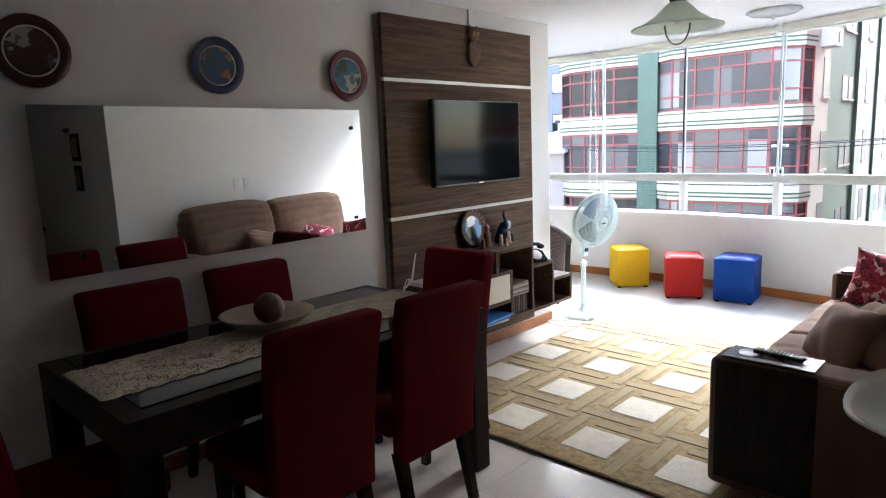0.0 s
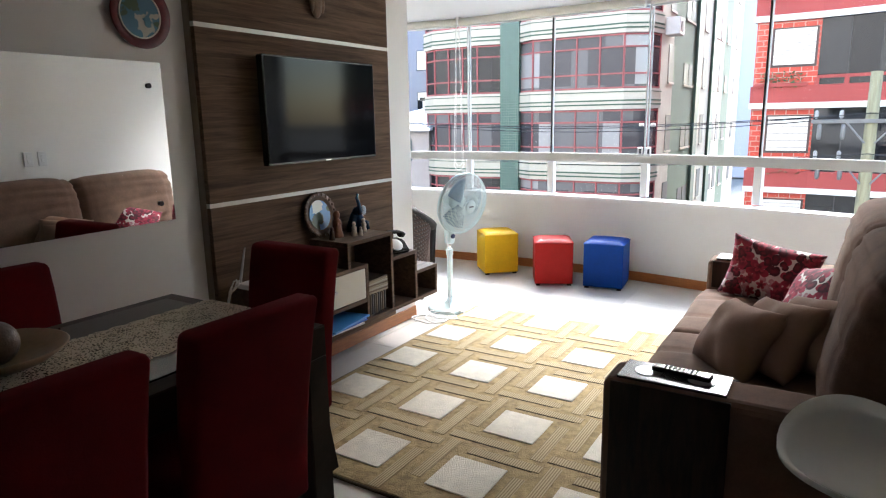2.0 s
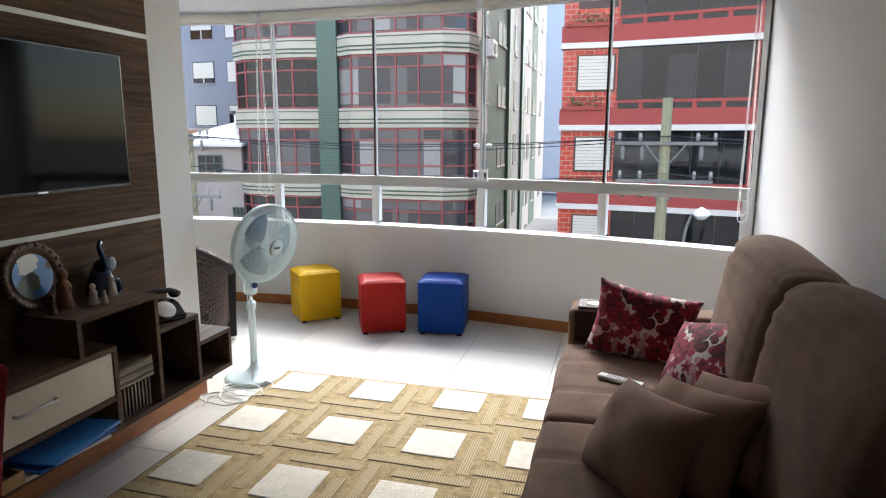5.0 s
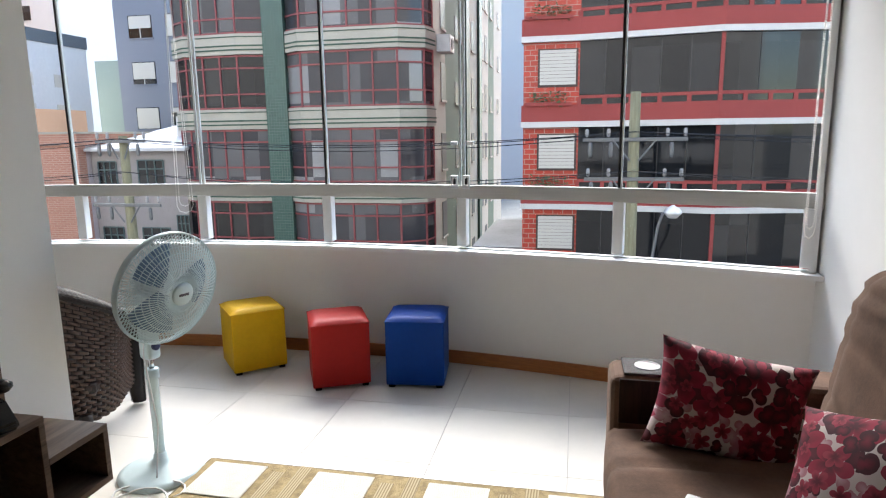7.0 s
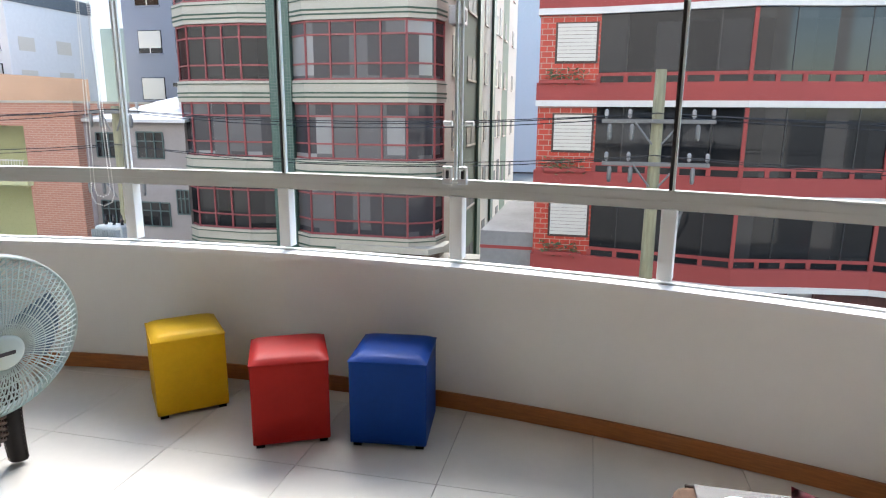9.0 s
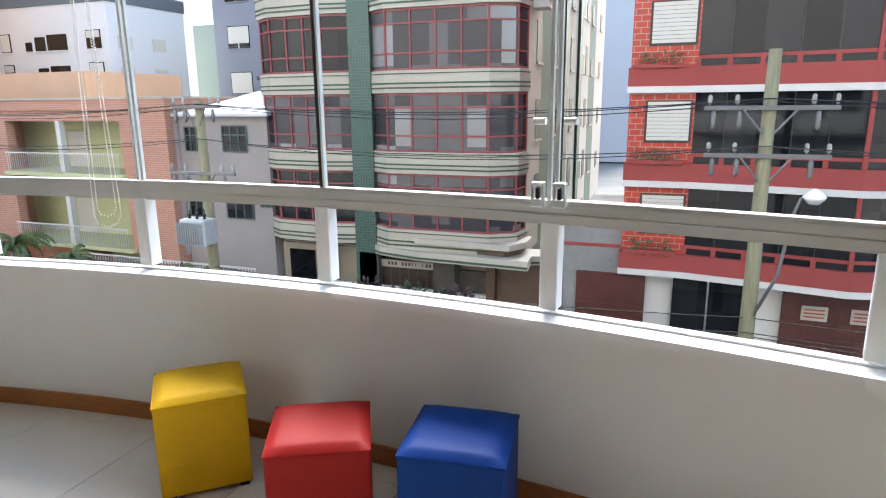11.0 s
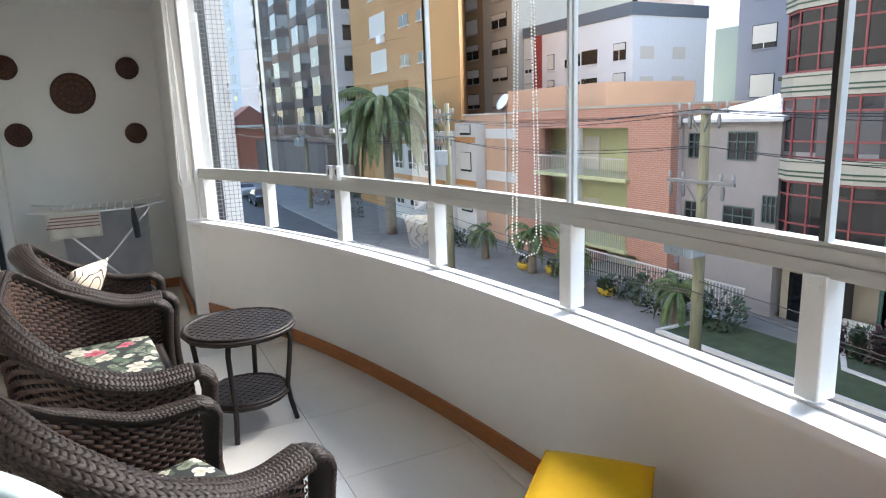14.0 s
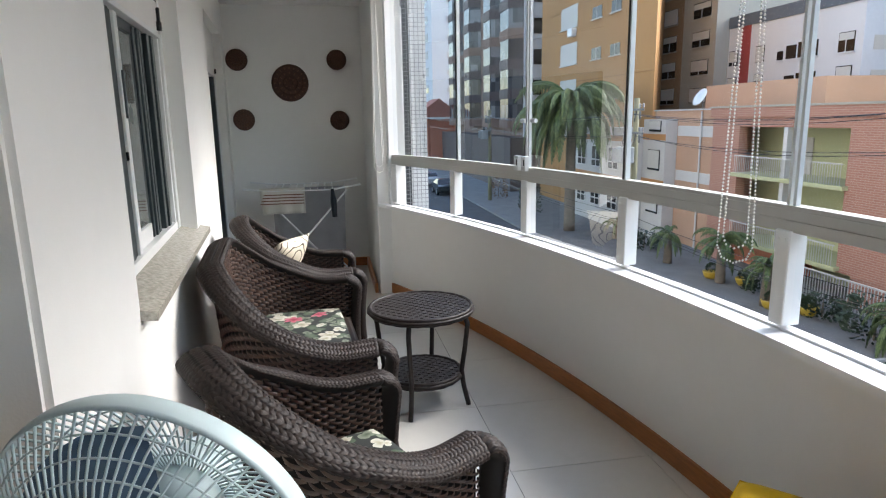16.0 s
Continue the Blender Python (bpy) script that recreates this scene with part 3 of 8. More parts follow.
def plate(y, z, r, rim, centre, label):
    p = thing("wall_plate", pose(XW + 0.004, y, z), label, "decorative plate", "plates above the mirror")
    rot = Matrix.Rotation(radians(90), 4, 'Y')
    bm = bm_new()
    lathe(bm, [(r * 0.35, 0.0), (r * 0.6, 0.004), (r * 0.97, 0.022), (r, 0.024), (r * 0.98, 0.03), (r * 0.72, 0.016), (r * 0.68, 0.013), (0.001, 0.012)], 40, rot)
    part("rim", bm, mat(rim[0], rim[1], 0.3, var=0.6, scale=40), p, smooth=True)
    bm = bm_new()
    lathe(bm, [(r * 0.66, 0.0125), (r * 0.66, 0.0165), (0.001, 0.0155)], 36, rot)
    part("picture", bm, print_mat(centre[0], centre[1], centre[2], 22, 0.35), p, "painted scene in the plate's middle")
    bm = bm_new()
    lathe(bm, [(r * 0.69, 0.014), (r * 0.70, 0.020), (r * 0.66, 0.020), (r * 0.655, 0.0166)], 36, rot, cap=False)
    part("ring", bm, mat("pale_ring", (0.62, 0.60, 0.52), 0.4), p)


plate(1.35, 1.935, 0.142, ("brown_red_rim", (0.05, 0.015, 0.012)), ("plate_print_a", (0.05, 0.022, 0.02), [((0.34, 0.32, 0.29), 0.30, 0.33, 0.42), ((0.12, 0.11, 0.12), 0.2, 0.26, 1.2)]), "dark brown plate with a pale village scene")
plate(2.128, 1.925, 0.135, ("navy_rim", (0.012, 0.016, 0.07)), ("plate_print_b", (0.03, 0.085, 0.15), [((0.05, 0.09, 0.05), 0.3, 0.35, 0.5), ((0.35, 0.18, 0.10), 0.22, 0.26, 0.7)]), "navy rimmed plate with a painted bay scene")
plate(2.914, 1.918, 0.14, ("wine_rim", (0.11, 0.012, 0.018)), ("plate_print_c", (0.05, 0.15, 0.22), [((0.04, 0.08, 0.04), 0.32, 0.36, 0.45), ((0.45, 0.42, 0.36), 0.2, 0.25, 0.6)]), "wine red rimmed plate with a painted landscape")

# ---- stepped television unit hung on the panel ----
XU0, XU1 = -3.13, -2.845
unit = thing("television_unit", pose(0, 0, 0), "stepped brown laminate television unit with one pale drawer", "cabinet")


def board(name, y0, y1, z0, z1, x0=XU0, x1=XU1, material=UNITW, label=""):
    bm = bm_new()
    box(bm, x0, y0, z0, x1, y1, z1, 0.0012)
    return part(name, bm, material, unit, label)


T = 0.022
board("bottom_board", 3.22, 4.72, 0.293, 0.293 + T)
board("side_board", 4.72 - T, 4.72, 0.293 + T, 0.497 - T)
board("top_board", 4.478 + 0.0, 4.72, 0.497 - T, 0.497)
board("side_board", 4.478 - T, 4.478, 0.293 + T, 0.635 - T)
board("top_board", 4.22, 4.478, 0.635 - T, 0.635)
board("side_board", 4.22 - T, 4.22, 0.293 + T, 0.795 - T)
board("top_board", 3.80, 4.22, 0.795 - T, 0.795)
board("side_board", 3.80, 3.80 + T, 0.645, 0.795 - T)
board("top_board", 3.22, 3.975, 0.645 - T, 0.645)
board("side_board", 3.975 - T, 3.975, 0.293 + T, 0.645 - T)
board("side_board", 3.22, 3.22 + T, 0.293 + T, 0.645 - T)
board("shelf", 3.22 + T, 3.975 - T, 0.42, 0.42 + T)
dr = board("drawer", 3.22 + T + 0.003, 3.975 - T - 0.003, 0.42 + T + 0.003, 0.645 - T - 0.003, XU0 + 0.02, XU1 - 0.004, CREAM, "cream laminate drawer front")
bm = bm_new()
tube(bm, [(XU1 - 0.004, 3.52, 0.545), (XU1 + 0.02, 3.525, 0.545), (XU1 + 0.024, 3.60, 0.548), (XU1 + 0.02, 3.675, 0.545), (XU1 - 0.004, 3.68, 0.545)], 0.006, 8)
part("handle", bm, STEEL, dr, "curved steel handle", smooth=True)
bm = bm_new()
box(bm, XU0 + 0.001, 3.25, 0.30, XU0 + 0.006, 4.70, 0.49)
part("back_panel", bm, UNITW, unit)
bm = bm_new()
cyl(bm, XU1 - 0.05, 4.60, 0.262, 0.2925, 0.012, seg=10)
part("foot", bm, BLACK, unit)
# books and folders in the unit
rng = random.Random(4)
for k in range(9):
    bk = thing("compact_disc_case", pose(-2.93, 3.995 + 0.02 * k, 0.3155), "slim dark disc case standing in the unit", "disc case", "disc cases in the unit")
    bm = bm_new()
    box(bm, -0.06, 0.0, 0, 0.06, 0.011, 0.12 + 0.004 * (k % 3), 0.001)
    part("case", bm, mat("case_%d" % (k % 3), ((0.05, 0.045, 0.04), (0.13, 0.10, 0.07), (0.03, 0.035, 0.05))[k % 3], 0.35), bk)
for k in range(8):
    st = thing("magazine", pose(-2.94, 4.085, 0.445 + 0.011 * k, 0, 0, rng.uniform(-3, 3)), "magazine lying in a pile in the unit", "magazine", "pile of magazines")
    bm = bm_new()
    box(bm, -0.075, -0.09, 0, 0.075, 0.10, 0.0095, 0.001)
    part("booklet", bm, mat("paper_%d" % (k % 3), ((0.32, 0.27, 0.21), (0.16, 0.12, 0.09), (0.42, 0.38, 0.32))[k % 3], 0.7), st)
FOLD = [((0.01, 0.10, 0.50), "blue plastic folder lying in the open shelf"), ((0.05, 0.25, 0.60), "light blue folder lying in the open shelf"), ((0.75, 0.75, 0.72), "white paper sheaf lying in the open shelf")]
for k, (c, lab) in enumerate([FOLD[2], FOLD[0], FOLD[1]]):
    f = thing("folder", pose(-2.92 + 0.012 * k, 3.70 + 0.02 * k, 0.3155 + 0.014 * k, 1.0, -1.5, 6 * k - 6), lab, "folder", "folders in the unit")
    bm = bm_new()
    box(bm, -0.10, -0.17, 0, 0.11, 0.17, 0.011, 0.002)
    part("cover", bm, mat("folder_%d" % k, c, 0.35), f)
tr = thing("wooden_tray", pose(-2.93, 3.42, 0.3155), "pale wooden tray in the open shelf", "tray")
bm = bm_new()
box(bm, -0.12, -0.1, 0, 0.10, 0.1, 0.012)
for a in ((-0.12, -0.1, -0.11, 0.1), (0.09, -0.1, 0.10, 0.1), (-0.11, -0.1, 0.09, -0.09), (-0.11, 0.09, 0.09, 0.1)):
    box(bm, a[0], a[1], 0.012, a[2], a[3], 0.045)
part("tray", bm, mat("pale_pine", (0.42, 0.28, 0.13), 0.5, var=0.25, scale=5, stretch=(3, 30, 30)), tr)

# ornaments on the unit
op = thing("standing_plate", Matrix.Translation((-3.095, 3.87, 0.7955)) @ Matrix.Rotation(radians(-9), 4, 'Y'), "brown scalloped souvenir plate with a church picture, standing", "decorative plate")
rot = Matrix.Translation((0, 0, 0.132)) @ Matrix.Rotation(radians(90), 4, 'Y')
bm = bm_new()
lathe(bm, [(0.08, 0.0), (0.125, 0.012), (0.13, 0.02), (0.124, 0.026), (0.10, 0.018), (0.088, 0.012), (0.001, 0.011)], 44, rot)
for k in range(22):
    a = k * math.tau / 22
    ball(bm, 0, 0, 0, 0.012, 1, 1, 0.8, 8, 6, m=rot @ Matrix.Translation((0.122 * math.cos(a), 0.122 * math.sin(a), 0.019)))
part("rim", bm, mat("bronze_brown", (0.09, 0.045, 0.022), 0.35, 0.2, var=0.6, scale=40), op, smooth=True)
bm = bm_new()
lathe(bm, [(0.086, 0.012), (0.086, 0.0155), (0.001, 0.0145)], 32, rot)
part("picture", bm, print_mat("church_print", (0.10, 0.25, 0.55), [((0.07, 0.09, 0.05), 0.3, 0.34, 0.35), ((0.8, 0.78, 0.72), 0.28, 0.31, 0.55)], 20, 0.3), op)


def figurine(x, y, h, material, label, name="figurine"):
    f = thing(name, pose(x, y, 0.7955), label, "figurine", "")
    bm = bm_new()
    lathe(bm, [(0.24 * h, 0), (0.25 * h, 0.04 * h), (0.19 * h, 0.25 * h), (0.16 * h, 0.5 * h), (0.17 * h, 0.62 * h), (0.09 * h, 0.70 * h), (0.13 * h, 0.78 * h), (0.14 * h, 0.88 * h), (0.07 * h, 0.98 * h), (0.01 * h, h)], 16)
    ball(bm, 0.1 * h, 0.08 * h, 0.5 * h, 0.07 * h, 1, 1, 1.6, 8, 6)
    ball(bm, 0.1 * h, -0.08 * h, 0.5 * h, 0.07 * h, 1, 1, 1.6, 8, 6)
    part("figure", bm, material, f, smooth=True)


CLAY = mat("brown_clay", (0.20, 0.075, 0.028), 0.45, var=0.4, scale=25)
figurine(-3.03, 3.93, 0.155, CLAY, "tall brown clay figurine on the unit")
figurine(-2.99, 3.84, 0.075, mat("dark_clay", (0.09, 0.035, 0.018), 0.5, var=0.3), "small dark clay figurine on the unit")
CERAM = mat("cream_ceramic", (0.52, 0.45, 0.37), 0.3, var=0.35, scale=30)
figurine(-2.96, 4.0, 0.085, CERAM, "small cream ceramic figurine on the unit")
figurine(-2.93, 4.025, 0.055, CERAM, "tiny cream ceramic figurine on the unit")
figurine(-3.0, 4.14, 0.085, CERAM, "cream ceramic cat figurine on the unit")
el = thing("elephant_ornament", pose(-3.06, 4.15, 0.7955), "dark blue elephant ornament with raised trunk", "ornament")
ELB = mat("dark_blue_glaze", (0.016, 0.045, 0.10), 0.25, var=0.3, scale=20)
bm = bm_new()
lathe(bm, [(0.065, 0), (0.062, 0.03), (0.05, 0.07), (0.035, 0.11), (0.02, 0.125), (0.004, 0.13)], 18)
ball(bm, 0.01, -0.005, 0.115, 0.032, 1, 1, 1.1)
tube(bm, [(0.03, -0.01, 0.115), (0.05, -0.02, 0.13), (0.05, -0.035, 0.17), (0.035, -0.035, 0.205), (0.03, -0.02, 0.228)], [0.018, 0.015, 0.012, 0.009, 0.010], 10)
tube(bm, [(0.02, 0.02, 0.06), (0.055, 0.03, 0.05), (0.06, 0.03, 0.01)], [0.016, 0.014, 0.012], 8)
part("body", bm, ELB, el, smooth=True)
bm = bm_new()
ball(bm, 0.03, 0.03, 0.125, 0.03, 0.35, 0.8, 1.0)
part("ear", bm, mat("pale_blue_glaze", (0.25, 0.34, 0.42), 0.3), el, smooth=True)

ph = thing("rotary_telephone", Matrix.Translation((-2.955, 4.345, 0.6355)) @ Matrix.Rotation(radians(-20), 4, 'Z'), "black old-fashioned rotary dial telephone on the unit", "telephone")
bm = bm_new()
prof = [(-0.085, 0.0), (0.095, 0.0), (0.095, 0.02), (0.03, 0.075), (-0.05, 0.08), (-0.085, 0.05)]
a = [bm.verts.new((x, -0.085, z)) for x, z in prof]
b = [bm.verts.new((x, 0.085, z)) for x, z in prof]
bm.faces.new(a)
bm.faces.new(b[::-1])
for i in range(6):
    bm.faces.new((a[i], b[i], b[(i + 1) % 6], a[(i + 1) % 6]))
bmesh.ops.bevel(bm, geom=bm.edges[:], offset=0.008, segments=2, affect='EDGES')
part("body", bm, BLACK, ph)
bm = bm_new()
lathe(bm, [(0.045, 0), (0.045, 0.008), (0.02, 0.012), (0.001, 0.012)], 22, Matrix.Translation((0.06, 0, 0.052)) @ Matrix.Rotation(radians(40), 4, 'Y'))
dial = part("dial", bm, STEEL, ph, "metal rotary dial")
bm = bm_new()
tube(bm, [(-0.02, -0.10, 0.105), (-0.02, -0.07, 0.118), (-0.02, 0, 0.124), (-0.02, 0.07, 0.118), (-0.02, 0.10, 0.105)], 0.013, 10)
for s in (-1, 1):
    lathe(bm, [(0.018, 0), (0.028, 0.012), (0.028, 0.022), (0.012, 0.034)], 14, Matrix.Translation((-0.02, s * 0.098, 0.082)))
part("handset", bm, BLACK, ph, smooth=True)

rt = thing("wifi_router", pose(-3.03, 3.30, 0.6455), "white router with antenna and tangled cables", "router")
bm = bm_new()
box(bm, -0.05, -0.08, 0, 0.06, 0.08, 0.028, 0.006, 2)
part("body", bm, WPLAS, rt)
for y in (-0.06, 0.06):
    bm = bm_new()
    tube(bm, [(-0.045, y, 0.02), (-0.04, y, 0.05), (-0.035, y + 0.035, 0.20)], [0.006, 0.007, 0.004], 8)
    part("antenna", bm, WPLAS, rt)
for k in range(3):
    bm = bm_new()
    r3 = random.Random(k)
    pts = [(-0.04, -0.08 - 0.012 * j, 0.02 + 0.03 * math.sin(j * 1.1 + k) - (0.045 * max(0, j - 4))) for j in range(12)]
    pts = [(x + r3.uniform(-0.012, 0.012), y, z) for x, y, z in pts]
    tube(bm, pts, 0.004, 6)
    part("cable", bm, WPLAS, rt, smooth=True)

# ---- dining corner ----
dt = thing("dining_table", pose(-2.46, 1.935, 0), "dark stained dining table with a black glass inset", "table")
bm = bm_new()
box(bm, -0.42, -0.785, 0.66, 0.42, 0.785, 0.772, 0.004)
part("tabletop", bm, DARKW, dt)
bm = bm_new()
box(bm, -0.345, -0.71, 0.7725, 0.345, 0.71, 0.78, 0.001)
part("glass_inset", bm, GLOSSBLACK, dt, "glossy black glass inset")
for sx in (-1, 1):
    for sy in (-1, 1):
        bm = bm_new()
        box(bm, sx * 0.42 - (0.095 if sx > 0 else 0), sy * 0.785 - (0.095 if sy > 0 else 0), 0, sx * 0.42 + (0.095 if sx < 0 else 0), sy * 0.785 + (0.095 if sy < 0 else 0), 0.6595, 0.004)
        part("leg", bm, DARKW, dt)

ru = thing("table_runner", pose(-2.44, 1.935, 0.7815), "cream crocheted lace table runner", "table runner")
LACE = bpy.data.materials.new("cream_lace")
LACE.use_nodes = True
_n = LACE.node_tree
_bs = _n.nodes["Principled BSDF"]
_bs.inputs["Base Color"].default_value = (0.52, 0.46, 0.35, 1)
_bs.inputs["Roughness"].default_value = 0.9
_t = _n.nodes.new("ShaderNodeTexCoord")
_v = _n.nodes.new("ShaderNodeTexVoronoi")
_v.inputs["Scale"].default_value = 95
_v.feature = 'DISTANCE_TO_EDGE'
_n.links.new(_t.outputs["Object"], _v.inputs["Vector"])
_z = _n.nodes.new("ShaderNodeTexNoise")
_z.inputs["Scale"].default_value = 14
_n.links.new(_t.outputs["Object"], _z.inputs["Vector"])
_th = _n.nodes.new("ShaderNodeMath")
_th.operation = 'MULTIPLY'
_th.inputs[1].default_value = 0.42
_n.links.new(_z.outputs[0], _th.inputs[0])
_g = _n.nodes.new("ShaderNodeMath")
_g.operation = 'LESS_THAN'
_n.links.new(_v.outputs["Distance"], _g.inputs[0])
_n.links.new(_th.outputs[0], _g.inputs[1])
_n.links.new(_g.outputs[0], _bs.inputs["Alpha"])
bm = bm_new()
N = 110
left, right = [], []
for i in range(N + 1):
    y = -0.775 + 1.55 * i / N
    w = 0.185 + 0.012 * abs(math.sin(i * math.pi / 5))
    left.append((-w, y))
    right.append((w, y))
ring = left + right[::-1]
lo = [bm.verts.new((x, y, 0.0)) for x, y in left]
ro = [bm.verts.new((x, y, 0.0)) for x, y in right]
lo2 = [bm.verts.new((x, y, 0.0025)) for x, y in left]
ro2 = [bm.verts.new((x, y, 0.0025)) for x, y in right]
for i in range(N):
    bm.faces.new((lo2[i], ro2[i], ro2[i + 1], lo2[i + 1]))
part("lace", bm, LACE, ru)

bw = thing("fruit_bowl", pose(-2.56, 1.92, 0.7845), "wide shallow wooden bowl on the lace runner", "bowl")
bm = bm_new()
lathe(bm, [(0.06, 0), (0.09, 0.006), (0.15, 0.028), (0.195, 0.062), (0.188, 0.064), (0.14, 0.036), (0.08, 0.016), (0.001, 0.013)], 36)
part("bowl", bm, mat("pale_turned_wood", (0.26, 0.17, 0.10), 0.45, var=0.35, scale=6), bw, smooth=True)
bl = thing("decorative_ball", pose(-2.56, 1.93, 0.862), "mottled brown decorative ball in the bowl", "ornament")
bm = bm_new()
ball(bm, 0, 0, 0, 0.064, u=24, v=16)
part("ball", bm, mat("mottled_brown", (0.10, 0.06, 0.035), 0.5, var=0.7, scale=22, bump=0.5, bscale=40), bl, smooth=True)


def grid_shell(bm, fn, nu, nv, thick):
    """A padded sheet: front surface fn(u,v) -> point, with thickness along its normal."""
    P = [[Vector(fn(i / nu, j / nv)) for j in range(nv + 1)] for i in range(nu + 1)]
    F = [[bm.verts.new(P[i][j]) for j in range(nv + 1)] for i in range(nu + 1)]
    return F


def dining_chair():
    c = thing("dining_chair", pose(0, 0, 0), "dining chair in dark red velvet with dark wooden legs", "chair", "chairs round the dining table")
    bm = bm_new()
    box(bm, -0.215, -0.19, 0.385, 0.215, 0.225, 0.475, 0.022, 3)
    soft_edges(part("seat", bm, RED, c), 60)
    bm = bm_new()
    box(bm, -0.215, -0.045, 0.30, 0.215, 0.045, 0.97, 0.02, 3)
    bmesh.ops.subdivide_edges(bm, edges=[e for e in bm.edges if abs(e.verts[0].co.z - e.verts[1].co.z) > 0.3], cuts=6, use_grid_fill=True)
    for v in bm.verts:
        h = (v.co.z - 0.30) / 0.67
        v.co.y += -0.225 - 0.075 * h * h
        v.co.x *= 1.0 - 0.08 * (1 - h) * (1 if h < 0.4 else 0.4 / max(h, 0.4))
        if h > 0.9:
            v.co.z -= 0.012 * (abs(v.co.x) / 0.215) ** 2
    soft_edges(part("backrest", bm, RED, c), 60)
    for sx in (-1, 1):
        for y0, y1 in ((0.17, 0.18), (-0.20, -0.27)):
            bm = bm_new()
            m = Matrix.Identity(4)
            top = 0.40 if y0 > 0 else 0.32
            x0 = sx * 0.175
            vs = []
            for z, s, yy in ((0.0, 0.017, y1), (top, 0.023, y0)):
                vs.append([bm.verts.new((x0 + a * s, yy + b2 * s, z)) for a, b2 in ((-1, -1), (1, -1), (1, 1), (-1, 1))])
            bm.faces.new(vs[0][::-1])
            bm.faces.new(vs[1])
            for k in range(4):
                bm.faces.new((vs[0][k], vs[0][(k + 1) % 4], vs[1][(k + 1) % 4], vs[1][k]))
            part("leg", bm, DARKW, c)
    return c


ch = dining_chair()
ch.matrix_world = pose(-2.19, 1.74, 0, 0, 0, 90)
for x, y, a in ((-2.19, 2.285, 90), (-2.80, 1.575, -90), (-2.80, 2.135, -90), (-2.465, 2.72, 180), (-2.5, 1.13, 0)):
    copy_thing(ch, pose(x, y, 0, 0, 0, a))

# ---- rug ----
RUGB = mat("tan_shag", (0.33, 0.245, 0.118), 0.95, var=0.5, scale=30, bump=0.9, bscale=160)
RUGW = mat("cream_shag", (0.72, 0.68, 0.58), 0.95, var=0.14, scale=25, bump=0.9, bscale=200)
RIB = bpy.data.materials.new("ribbed_weave")
RIB.use_nodes = True
_n = RIB.node_tree
_bs = _n.nodes["Principled BSDF"]
_bs.inputs["Roughness"].default_value = 0.95
_t = _n.nodes.new("ShaderNodeTexCoord")
_w = _n.nodes.new("ShaderNodeTexWave")
_w.inputs["Scale"].default_value = 28
_w.inputs["Distortion"].default_value = 0.6
_n.links.new(_t.outputs["Object"], _w.inputs["Vector"])
_r = _n.nodes.new("ShaderNodeValToRGB")
_r.color_ramp.elements[0].color = (0.22, 0.162, 0.08, 1)
_r.color_ramp.elements[1].color = (0.46, 0.375, 0.225, 1)
_n.links.new(_w.outputs["Color"], _r.inputs[0])
_n.links.new(_r.outputs[0], _bs.inputs["Base Color"])
GROOVE = mat("rug_groove", (0.055, 0.04, 0.02), 0.95)
rug = thing("rug", pose(0, 0, 0), "tan shag rug with cream squares and ribbed bars", "rug")
RX0, RX1, RY0, RY1 = -2.90, -0.72, 2.955, 5.375
bm = bm_new()
box(bm, RX0, RY0, 0.0005, RX1, RY1, 0.016, 0.003)
part("field", bm, RUGB, rug)
bm = bm_new()
box(bm, RX0 - 0.008, RY0 - 0.008, 0.0008, RX1 + 0.008, RY0, 0.012)
box(bm, RX0 - 0.008, RY1, 0.0008, RX1 + 0.008, RY1 + 0.008, 0.012)
box(bm, RX0 - 0.008, RY0, 0.0008, RX0, RY1, 0.012)
part("binding", bm, mat("dark_binding", (0.10, 0.08, 0.045), 0.9), rug, "dark brown bound edge")
PXC, PYC, HS = 0.487, 0.503, 0.127
for i in range(5):
    for j in range(5):
        x, y = -2.735 + PXC * i, 3.205 + PYC * j
        if x > RX1 - 0.1:
            continue
        bm = bm_new()
        box(bm, x - HS, y - HS, 0.016, x + HS, y + HS, 0.021, 0.003)
        part("square", bm, RUGW, rug)
        # ribbed bars in the gaps, two each way, staggered
        for k in (-1, 1):
            gx = x + PXC / 2 + k * 0.052
            bm = bm_new()
            y0 = y - 0.17 + (0.075 if k > 0 else -0.075)
            if gx + 0.03 < RX1:
                box(bm, gx - 0.027, max(RY0, y0), 0.016, gx + 0.027, min(RY1, y0 + 0.34), 0.018)
                part("ribbed_bar", bm, RIB, rug)
            gy = y + PYC / 2 + k * 0.052
            if gy + 0.03 < RY1:
                bm = bm_new()
                x0 = x - 0.17 + (0.075 if k < 0 else -0.075)
                box(bm, max(RX0, x0), gy - 0.027, 0.016, min(RX1, x0 + 0.34), gy + 0.027, 0.0183)
                part("ribbed_bar", bm, RIB, rug)
                bm = bm_new()
                box(bm, max(RX0, x0), gy - 0.034, 0.016, min(RX1, x0 + 0.31), gy - 0.028, 0.0175)
                part("groove", bm, GROOVE, rug)

# ---- sofa ----


